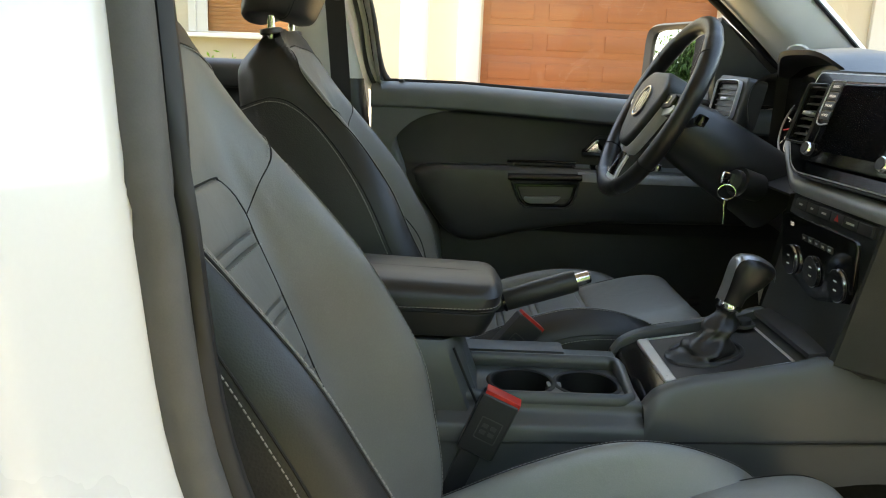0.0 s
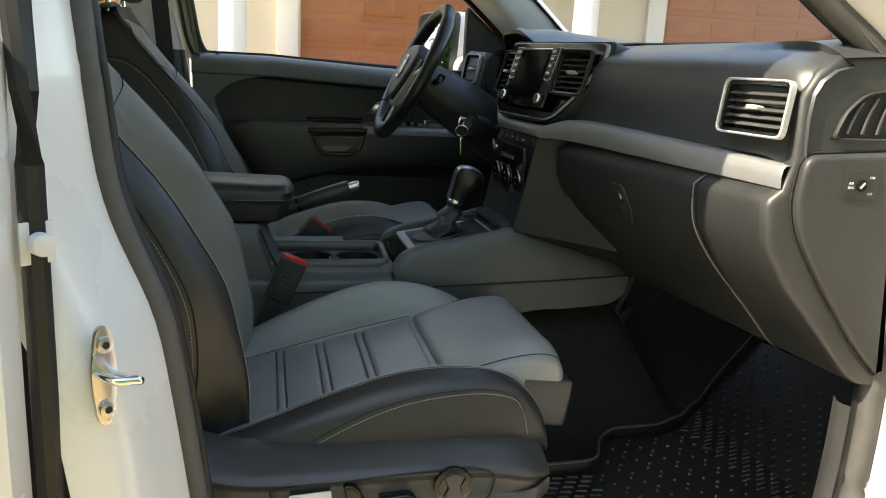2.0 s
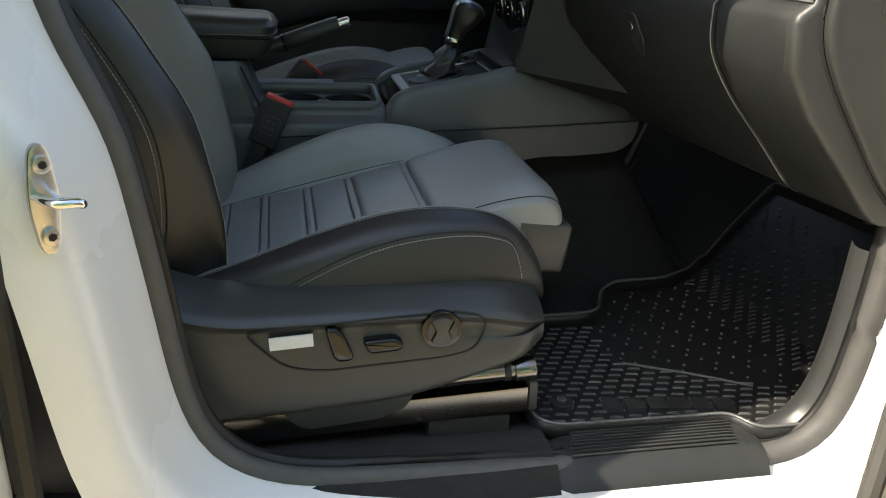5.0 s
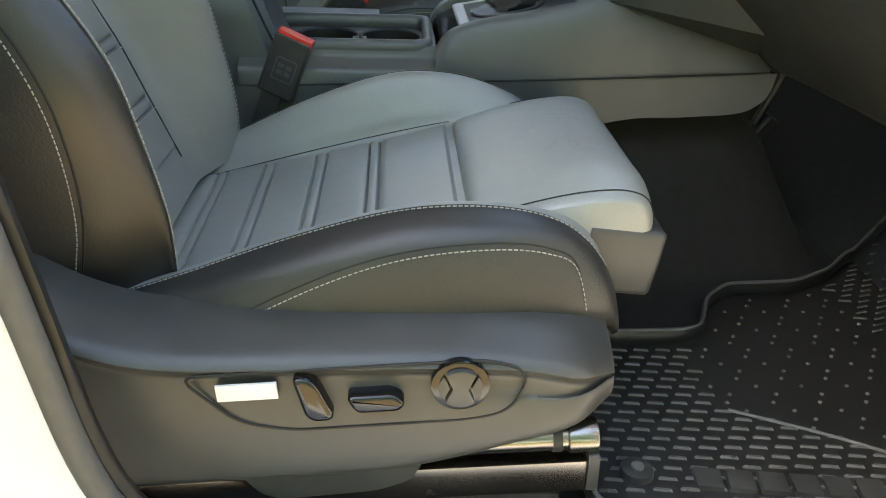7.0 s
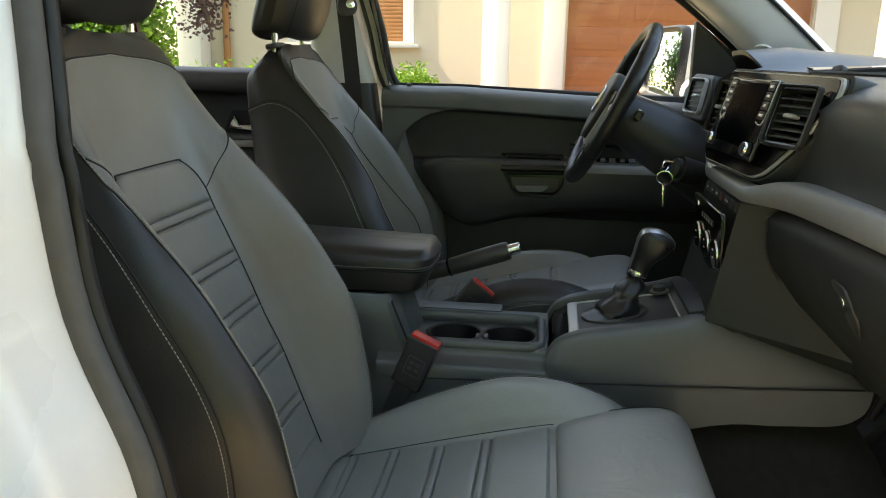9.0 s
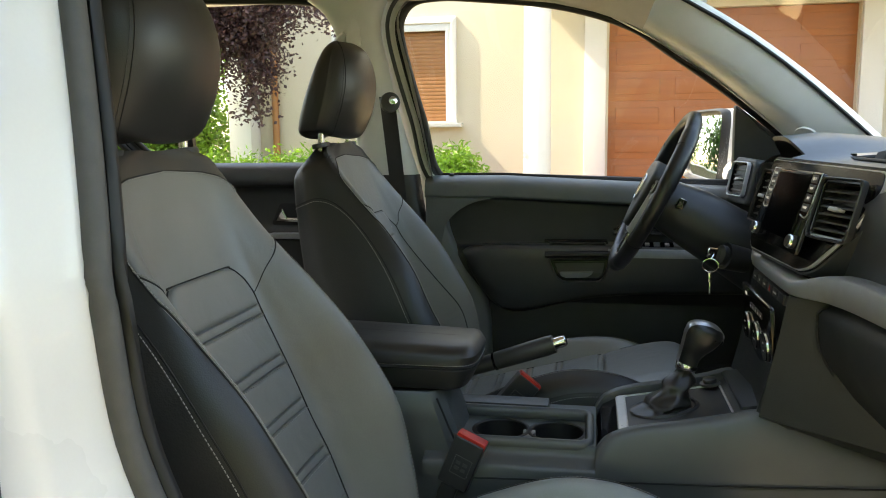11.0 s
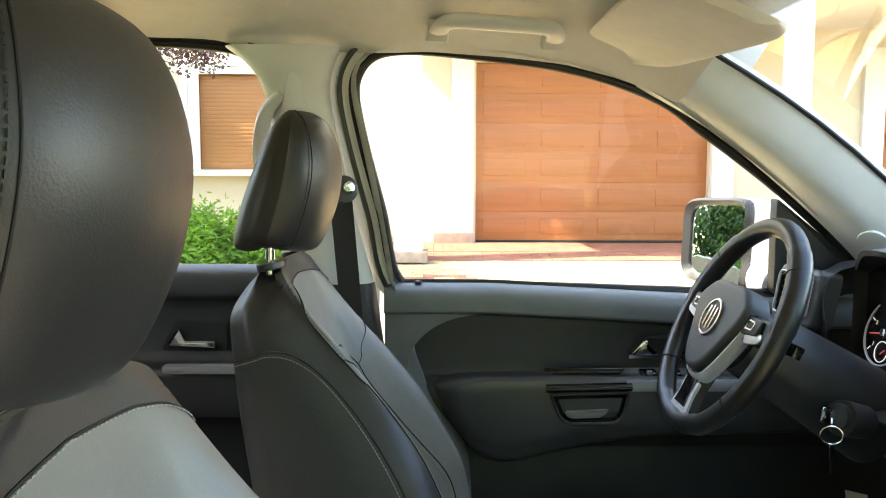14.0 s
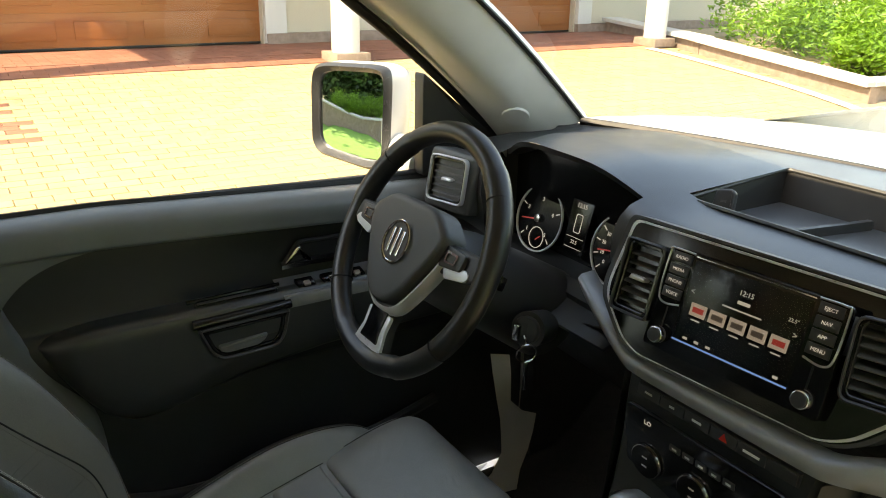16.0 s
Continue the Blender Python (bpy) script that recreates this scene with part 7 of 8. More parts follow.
    part("inlay_panel", prism(rounded([(-0.022, -0.100), (0.022, -0.100), (0.020, -0.132), (0.024, -0.150), (-0.024, -0.150), (-0.020, -0.132)], 0.003), 0.003, m @ Matrix.Translation((0, 0, 0.0072)), 0.001), GLOSSBLACK, ls, "gloss black inlay panel")
    part("column_shroud", tube([m @ Vector((0, -0.01, -0.03)), m @ Vector((0, -0.012, -0.10)), m @ Vector((0, -0.02, -0.20)), m @ Vector((0, -0.03, -0.30))], [0.055, 0.066, 0.072, 0.078], 24), DARK, w, "black column shroud")
    for q, l2 in ((1, 0.14), (-1, 0.12)):
        part("stalk", tube([m @ Vector((q * 0.05, 0.0, -0.055)), m @ Vector((q * 0.10, 0.006, -0.05)), m @ Vector((q * l2, 0.010, -0.045))], [0.008, 0.008, 0.011], 12), DARK, w, "column stalk")
        part("stalk_tip", box((0.028, 0.020, 0.014), bevel=0.004, m=m @ Matrix.Translation((q * (l2 + 0.005), 0.010, -0.045))), GLOSSBLACK, w)
    return w


def build_key():
    k = thing("ignition_key", (0.488, 0.325, 1.10), "car key in the ignition with a hanging steel key ring", "key")
    n = Vector((-0.9, -0.35, 0.25)).normalized()
    m = facing((0.492, 0.318, 1.106), n)
    part("lock_collar", cyl(0.021, 0.016, m @ Matrix.Translation((0, 0, -0.008)), seg=32, bevel=0.003), DARK, k, "black ignition barrel")
    part("lock_housing", cyl(0.026, 0.05, m @ Matrix.Translation((0, 0, -0.036)), 0.028, 28), DARK, k)
    part("key_bow", box((0.010, 0.024, 0.028), bevel=0.004, m=m @ Matrix.Translation((0, 0, 0.014))), CHROME, k, "steel key bow")
    c = Vector((0.470, 0.284, 1.089))
    part("chain_link", tube([Vector((0.478, 0.300, 1.108)), Vector((0.474, 0.291, 1.104)), c + Vector((0, 0, 0.013))], 0.0022, 8), CHROME, k)
    part("key_ring", tube([c + Vector((0.35 * 0.014 * math.cos(a) * 0.3, -0.0 + 0.014 * math.cos(a) * 0.0, 0)) + Vector((0.0135 * math.cos(a), -0.004 * math.cos(a), 0.0135 * math.sin(a))) for a in np.linspace(0, 2 * math.pi, 36, endpoint=False)], 0.0013, 7, True), CHROME, k, "steel split ring")
    part("small_key", box((0.007, 0.0018, 0.020), (0.470, 0.283, 1.064), 0.001), CHROME, k, "small steel key")
    part("key_blade", box((0.0032, 0.0018, 0.028), (0.470, 0.283, 1.044), 0.0006), CHROME, k)
    return k


# ---- driver's door ----
def build_driver_door():
    d = thing("car_door", (0.25, 0.8, 0.5), "closed driver's door panel with padded armrest, pull cup and chrome handle", "car door", "front doors")
    xs = np.r_[-0.215, -0.205, np.linspace(-0.19, 0.95, 70)]

    def ease(a):
        a = min(1.0, max(0.0, a))
        return a * a * (3 - 2 * a)

    rows = []
    for x in xs:
        zt = 1.236 - 0.03 * min(1, max(0, (x - 0.0) / 0.6))
        hi = lo = 0.035
        arm = 0.0
        rows.append([(x, 0.79, zt + 0.010), (x, 0.772, zt + 0.009), (x, 0.755, zt + 0.002), (x, 0.742, zt - 0.012), (x, 0.738, zt - 0.035), (x, 0.742, zt - 0.048), (x, 0.742 + hi, zt - 0.054), (x, 0.744 + hi, zt - 0.075), (x, 0.748 + lo * 0.9, 1.10), (x, 0.752 + lo * 0.7, 1.060), (x, 0.750 + lo * 0.5 - arm * 0.4, 1.050), (x, 0.762 - arm, 1.042), (x, 0.753 - arm, 1.030), (x, 0.752 - arm, 1.00), (x, 0.756 - arm, 0.955), (x, 0.762 - arm * 0.9, 0.925), (x, 0.772 - arm * 0.4, 0.905), (x, 0.774, 0.89), (x, 0.765, 0.80), (x, 0.755, 0.70), (x, 0.75, 0.60), (x, 0.77, 0.50)])
    dense = loft(rows, False, False, 106, 0)
    bm = bmesh.new()
    grid(bm, dense[:, 26:52])
    panel = part("door_panel", bm, DOOR, d, "black grained door inset", 50)
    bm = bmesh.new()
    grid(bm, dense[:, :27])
    # the pad's lit look comes from its paler colour
    part("sill_pad", bm, SILLPAD_LIT, d, "dark grey padded window sill", 50)
    bm = bmesh.new()
    grid(bm, dense[:, 51:])
    part("lower_panel", bm, DOOR, d, "black lower door panel", 50)
    # raised border behind the inset, with its rounded corner
    inner = spline([(0.06, 1.1905), (-0.03, 1.190), (-0.09, 1.187), (-0.130, 1.177), (-0.150, 1.155), (-0.155, 1.12), (-0.140, 1.07), (-0.105, 1.0), (-0.045, 0.90), (-0.03, 0.75), (-0.02, 0.52)], 60)
    rows = []
    for k, (x, z) in enumerate(inner):
        ze = 1.2 - 0.68 * k / 59
        a, b = (x + 0.2135), (z - ze)
        rows.append([(x, 0.782, z), (x - 0.002, 0.760, z), (x - 0.03 * a, 0.751, z - 0.03 * b), (x - 0.08 * a, 0.7455, z - 0.08 * b), (-0.2135, 0.744, ze)])
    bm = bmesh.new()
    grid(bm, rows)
    part("border", bm, SILLPAD_LIT, d, "dark grey raised door border", 60)
    # armrest pod: pointed rear tip, deep belly, slimmer towards the hinge
    rows = []
    for x in np.r_[-0.118, -0.112, -0.10, np.linspace(-0.085, 0.70, 40)]:
        zt = float(np.interp(x, (-0.118, -0.093, -0.04, 0.12, 0.70), (1.042, 1.054, 1.062, 1.064, 1.062)))
        zb = float(np.interp(x, (-0.118, -0.103, -0.075, -0.044, -0.012, 0.02, 0.066, 0.135, 0.24, 0.36, 0.70), (1.034, 1.004, 0.955, 0.909, 0.880, 0.869, 0.872, 0.892, 0.915, 0.927, 0.935)))
        yf = 0.766 - 0.046 * ease((x + 0.122) / 0.05) ** 0.6
        h = zt - zb
        rows.append([(x, 0.790, zt - 0.004), (x, yf + 0.022, zt), (x, yf + 0.007, zt - min(0.006, h * 0.1)), (x, yf, zt - min(0.022, h * 0.3)), (x, yf + 0.001, zt - h * 0.55), (x, yf + 0.006, zb + h * 0.22), (x, yf + 0.018, zb + h * 0.06), (x, 0.785, zb)])
    part("armrest", skin(rows, False, False, 120, 40), DOORARM, d, "dark grey moulded armrest", 60)
    part("sill_seal", tube([(x, 0.790, 1.247 - 0.03 * min(1, max(0, x / 0.6))) for x in np.linspace(-0.20, 0.66, 24)], 0.006, 6), BLACKRUBBER, d, "black window sill seal")
    part("lock_pin", cyl(0.007, 0.006, pose(-0.146, 0.772, 1.248), bevel=0.002), DARK, d, "small black lock pin")
    # pull cup with switch plate
    def F(y=0.702):
        return Matrix.Translation((0, y, 0)) @ pose(0, 0, 0, 90, 0, 0)

    cup_o = rounded([(0.118, 1.030), (0.284, 1.034), (0.274, 0.985), (0.258, 0.966), (0.158, 0.964), (0.138, 0.980)], (0.006, 0.006, 0.012, 0.014, 0.014, 0.012), 5)
    cup_m, cup_i = offset_loop(cup_o, -0.006), offset_loop(cup_o, -0.013)
    part("pull_cup_frame", ring(cup_o, [tuple(v) for v in cup_m], 0.012, F(0.724), 0.003), DOORARM, panel, "dark grey pull cup frame")
    part("cup_liner", ring([tuple(v) for v in cup_m], [tuple(v) for v in cup_i], 0.008, F(0.723), 0.002), GLOSSBLACK, panel, "gloss black pull cup liner")
    # dark flat sheet paints the shade inside the pull cup
    part("cup_recess", prism([tuple(v) for v in cup_m], 0.002, F(0.7225)), DARK, panel)
    gr = rounded([(0.152, 0.994), (0.240, 0.998), (0.233, 0.988), (0.220, 0.981), (0.166, 0.979), (0.154, 0.984)], 0.004)
    part("grab_bar", prism(gr, 0.009, F(0.7185), 0.003), GREYTRIM, panel, "grey grab bar")
    part("cup_lip", skin([[(x, y, z + 0.0035 * (x - 0.112) / 0.17) for y, z in ((0.730, 1.030), (0.716, 1.031), (0.710, 1.036), (0.711, 1.042), (0.718, 1.047), (0.736, 1.050))] for x in np.linspace(0.112, 0.286, 10)], False, False, 24), GLOSSBLACK, panel, "gloss black lip over the pull cup")
    slot = rounded([(0.118, 1.050), (0.268, 1.052), (0.270, 1.072), (0.124, 1.071)], 0.005)
    part("slot_frame", ring(slot, [tuple(v) for v in offset_loop(slot, -0.004)], 0.006, F(0.738), 0.002), DOORARM, panel, "shallow tray above the pull cup")
    # no hollow here: the tray's shade is a near-black sheet
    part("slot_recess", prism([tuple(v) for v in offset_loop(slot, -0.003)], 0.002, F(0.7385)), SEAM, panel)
    part("slot_lip", tube([(0.110, 0.736, 1.074), (0.20, 0.735, 1.076), (0.272, 0.735, 1.076)], 0.0035, 8, n=16), GLOSSBLACK, panel)
    rows = [[(x, 0.716, 1.034), (x, 0.716, 1.046), (x, 0.720, 1.054), (x, 0.742, 1.062), (x, 0.778, 1.068)] for x in (0.276, 0.285, 0.40, 0.56, 0.66)]
    part("switch_plate", skin(rows, False, False), GREYTRIM, panel, "silver-grey switch plate")
    for x in (0.325, 0.375, 0.425):
        part("window_switch", box((0.034, 0.024, 0.010), (x, 0.744, 1.064), 0.003, (14, 0, 0)), GLOSSBLACK, panel, "window switch")
        part("switch_tab", box((0.012, 0.010, 0.006), (x, 0.733, 1.068), 0.002, (25, 0, 0)), SILVER, panel)
    part("mirror_knob", cyl(0.010, 0.016, pose(0.468, 0.742, 1.072), bevel=0.002), CHROME, panel, "round mirror adjuster")
    # inner handle
    ho = rounded([(0.285, 1.092), (0.322, 1.140), (0.43, 1.138), (0.43, 1.086)], 0.010)
    hd = part("handle_bezel", ring(ho, [tuple(v) for v in offset_loop(ho, -0.007)], 0.006, F(0.768), 0.002), DARK, panel, "black handle surround")
    # shade behind the lever, as a near-black sheet
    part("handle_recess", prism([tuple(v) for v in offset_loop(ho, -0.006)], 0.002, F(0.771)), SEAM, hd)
    part("handle_lever", skin([[(x, 0.764 - dy, zz + z1) for zz, dy in ((-0.009, 0.0), (-0.005, 0.008), (0.003, 0.009), (0.008, 0.002), (0.003, 0.0))] for x, z1, dd in ((0.288, 1.097, 0), (0.305, 1.098, 0), (0.33, 1.098, 0), (0.42, 1.096, 0))], True, True), CHROME, hd, "chrome handle lever")
    part("handle_fin", prism(rounded([(0.286, 1.092), (0.318, 1.131), (0.328, 1.131), (0.331, 1.112), (0.350, 1.100)], 0.005), 0.012, F(0.768), 0.005, 3), CHROME, hd, "chrome handle fin")
    # speaker/lower pocket edge
    part("pocket_edge", tube([(-0.02, 0.722, 0.74), (0.1, 0.712, 0.725), (0.4, 0.712, 0.725), (0.6, 0.73, 0.75)], 0.012, 8, n=30), DARK, panel, "door pocket edge")
    return d


def build_rear_door():
    d = thing("rear_door_panel", (-0.8, 0.78, 0.5), "dark rear door panel with chrome handle and grey sill", "car door")
    rows = []
    for x in np.linspace(-1.30, -0.39, 24):
        rows.append([(x, 0.80, 1.282), (x, 0.775, 1.282), (x, 0.752, 1.272), (x, 0.742, 1.25), (x, 0.745, 1.22), (x, 0.775, 1.205), (x, 0.775, 1.09), (x, 0.72, 1.075), (x, 0.712, 1.05), (x, 0.72, 0.98), (x, 0.76, 0.95), (x, 0.76, 0.5)])
    bm = bmesh.new()
    grid(bm, loft(rows, False, False, 50, 0))
    p = part("door_panel", bm, DOOR, d, "dark grained panel", 50)
    part("armrest_trim", box((0.20, 0.03, 0.016), (-0.55, 0.71, 1.082), 0.005), GREYTRIM, p, "silver-grey armrest trim")
    hd = part("handle_lever", prism(rounded([(-0.66, 1.118), (-0.635, 1.155), (-0.622, 1.128), (-0.56, 1.128), (-0.56, 1.112)], 0.004), 0.014, Matrix.Translation((0, 0.772, 0)) @ pose(0, 0, 0, 90, 0, 0), 0.004), CHROME, p, "chrome handle")
    # near-black sheet painting the shade around the rear handle
    part("handle_recess", prism(rounded([(-0.675, 1.105), (-0.645, 1.168), (-0.54, 1.165), (-0.54, 1.105)], 0.01), 0.002, Matrix.Translation((0, 0.7738, 0)) @ pose(0, 0, 0, 90, 0, 0)), SEAM, p)
    return d


# ---- fittings above ----
def build_grab(x, y, z, slope, label):
    g = thing("grab_handle", (x, y, z), label, "grab handle", "grab handles")
    m = facing((x, y, z), (0, -0.62, -0.78)) @ pose(0, 0, 0, 0, 0, slope)
    path = spline([(-0.104, -0.030, -0.004), (-0.103, -0.010, 0.012), (-0.096, 0.014, 0.022), (-0.078, 0.026, 0.026), (-0.03, 0.029, 0.028), (0.03, 0.029, 0.028), (0.078, 0.026, 0.026), (0.096, 0.014, 0.022), (0.103, -0.010, 0.012), (0.104, -0.030, -0.004)], 60)
    rows = []
    for i, p in enumerate(path):
        d = path[min(i + 1, 59)] - path[max(i - 1, 0)]
        n = np.array((-d[1], d[0], 0)) / max(1e-6, np.hypot(d[0], d[1]))
        rows.append([m @ Vector(p + n * (0.0165 * math.cos(k)) + np.array((0, 0, 0.008 * math.sin(k)))) for k in np.linspace(0, 2 * math.pi, 14, endpoint=False)])
    part("bar", skin(rows, True, True), HANDLE, g, "moulded light grey bar", 60)
    for q in (-1, 1):
        part("hinge_cover", prism(rounded([(q * 0.104 - 0.021, -0.044), (q * 0.104 + 0.021, -0.044), (q * 0.104 + 0.018, -0.006), (q * 0.104 - 0.018, -0.006)], 0.006), 0.030, m @ Matrix.Translation((0, 0, -0.022)), 0.005, 3), HANDLE, g, "light grey hinge cover")
    return g


def build_visor():
    v = thing("sun_visor", (0.26, 0.45, 1.69), "folded-up beige sun visor", "sun visor")
    rows = []
    for t in 0.5 - 0.5 * np.cos(np.linspace(0, math.pi, 20)):
        y = 0.592 - 0.38 * t
        e = abs(2 * t - 1) ** 9
        f = 0.30 + 0.065 * min(1, t / 0.8) - 0.028 * e
        b = 0.150 + 0.030 * e
        rows.append([(b, y, 1.716), (b + 0.012, y, 1.704 + 0.004 * e), ((b + f) / 2, y, 1.680 + 0.006 * e), (f - 0.035, y, 1.660 + 0.008 * e), (f - 0.010, y, 1.655 + 0.010 * e), (f, y, 1.663 + 0.004 * e), (f - 0.012, y, 1.676), ((b + f) / 2, y, 1.702), (b + 0.02, y, 1.722)])
    part("visor_pad", skin(rows, True, True, 30, 24), HEADLINER, v, "beige padded visor")
    part("pivot", tube([(0.33, 0.60, 1.672), (0.35, 0.615, 1.688)], 0.008, 10), PILLAR, v)
    part("clip", box((0.02, 0.016, 0.012), (0.335, 0.30, 1.672), 0.003), PILLAR, v)
    return v


def build_mirrors():
    m = thing("interior_mirror", (0.47, 0.03, 1.60), "rear-view mirror with black housing on the windscreen", "mirror")
    f = facing((0.462, 0.045, 1.640), (-1, 0.25, -0.08))
    o = rounded([(-0.10, -0.036), (0.080, -0.038), (0.084, 0.034), (-0.10, 0.034)], 0.018, 5)
    part("housing", prism(o, 0.03, f @ Matrix.Translation((0, 0, -0.028)), 0.002), DARK, m)
    part("glass", prism([tuple(v) for v in offset_loop(o, -0.004)], 0.002, f @ Matrix.Translation((0, 0, 0.001))), MIRROR, m, "mirror glass")
    part("stem", tube([(0.49, 0.04, 1.64), (0.52, 0.0, 1.665), (0.53, 0, 1.68)], 0.012, 10), DARK, m)
    part("sensor_cover", box((0.10, 0.09, 0.06), (0.545, -0.01, 1.655), 0.02, (0, 35, 0)), DARK, m)
    w = thing("wing_mirror", (0.58, 0.98, 1.22), "large white wing mirror with a black rim on the driver's door", "wing mirror")
    f = facing((0.540, 0.985, 1.315), (-1, -0.525, 0.083))
    o = rounded([(-0.092, -0.09), (0.060, -0.112), (0.098, -0.105), (0.098, 0.085), (0.085, 0.105), (-0.075, 0.10), (-0.098, 0.08)], 0.036, 6)
    i = [(x * 0.83 + 0.004, y * 0.84) for x, y in o]
    mid = [(x * 0.93 + 0.002, y * 0.935) for x, y in o]
    rr = [[f @ Vector((x, y, z)) for x, y in lp] for lp, z in ((o, -0.014), (o, 0.004), (mid, 0.016), (i, 0.004), (i, -0.004))]
    part("rim", skin(rr, True, False), DARK, w, "dark grey mirror rim")
    gl = []
    for k in np.linspace(0.02, 1.0, 14):
        gl.append([f @ Vector((x * k, y * k, 0.002 - ((x * k) ** 2 + (y * k) ** 2) / 2.6)) for x, y in [(x2 * 0.85 + 0.004, y2 * 0.86) for x2, y2 in o]])
    part("glass", skin(gl, True, False), MIRROR, w, "slightly domed mirror glass", 80, toward=(-2, 0.3, 1.4))
    rows = []
    for z, k in ((-0.010, 1.0), (-0.05, 1.03), (-0.09, 0.94), (-0.12, 0.72), (-0.135, 0.35)):
        rows.append([f @ Vector((x * k, y * k, z)) for x, y in o])
    part("housing", skin(rows, True, True), WHITEPAINT, w, "white painted mirror housing")
    part("foot", tube([(0.62, 0.80, 1.235), (0.62, 0.88, 1.235), (0.61, 0.94, 1.25)], [0.045, 0.04, 0.035], 14), WHITEPAINT, w)
    return m


def build_belts():
    b = thing("seat_belt", (-0.30, 0.66, 0.6), "black seat belt running down the B-pillar from a dark guide loop", "seat belt", "seat belts")
    part("webbing", skin([[(x - 0.022, y, z), (x + 0.022, y - 0.012, z)] for x, y, z in ((-0.292, 0.655, 1.455), (-0.285, 0.672, 1.35), (-0.275, 0.690, 1.2), (-0.26, 0.70, 0.95), (-0.25, 0.71, 0.6))], False, False, 0, 20), DARK, b, "black webbing")
    part("guide_loop", cyl(0.026, 0.020, facing((-0.283, 0.645, 1.440), (0.5, -1, 0.1)), bevel=0.005), DARK, b, "black guide loop")
    part("bolt_cap", cyl(0.012, 0.026, facing((-0.278, 0.642, 1.443), (0.7, -1, 0.1)), bevel=0.003), CHROME, b, "bright bolt cap")
    part("height_slider", tube([(-0.445, 0.672, 1.47), (-0.440, 0.662, 1.53), (-0.425, 0.652, 1.585), (-0.395, 0.645, 1.615)], list(np.interp(np.linspace(0, 3, 16), range(4), (0.010, 0.016, 0.018, 0.014))), 10, n=16, flat=0.7), PILLAR, b, "light grey belt height adjuster")
    part("top_hook", prism(rounded([(-0.022, -0.035), (0.022, -0.035), (0.014, 0.035), (-0.010, 0.035)], 0.008), 0.022, facing((-0.378, 0.655, 1.622), (0.25, -1, -0.1)), 0.006), PILLAR, b, "light grey coat hook cover")
    return b


# ---- passenger door side ----
def build_striker():
    s = thing("door_striker", (-0.185, -0.82, 0.92), "polished steel door striker bolted to the white B-pillar", "door striker")
    n = Vector((0.62, -0.78, 0)).normalized()
    m = facing((-0.166, -0.866, 0.928), n)
    pl = rounded([(-0.008, -0.052), (0.008, -0.052), (0.0145, 0.0), (0.008, 0.052), (-0.008, 0.052), (-0.0145, 0.0)], 0.016, 6)
    part("back_plate", prism(pl, 0.006, m, 0.002), BRUSHED, s)
    for y in (0.034, -0.034):
        part("bolt", cyl(0.0085, 0.005, m @ Matrix.Translation((0, y, 0.008)), bevel=0.0015), BRUSHED, s)
        part("bolt_socket", cyl(0.004, 0.001, m @ Matrix.Translation((0, y, 0.0108)), seg=6), SEAM, s)
    part("loop", tube([m @ Vector(p) for p in ((-0.008, 0.006, 0.004), (-0.008, 0.007, 0.030), (-0.004, 0.007, 0.042), (0.010, 0.006, 0.046), (0.016, 0.002, 0.040), (0.014, -0.004, 0.004))], 0.0045, 10, n=40), CHROME, s, "steel striker loop")
    sw = thing("door_switch", (-0.20, -0.84, 1.03), "small white plastic door contact switch on the B-pillar", "door switch")
    mm = facing((-0.214, -0.880, 1.066), n)
    part("base", box((0.032, 0.04, 0.004), bevel=0.001, m=mm), WHITE_INK, sw)
    part("plunger", cyl(0.011, 0.016, mm @ Matrix.Translation((0, 0, 0.009)), bevel=0.003), WHITE_INK, sw)
    return s


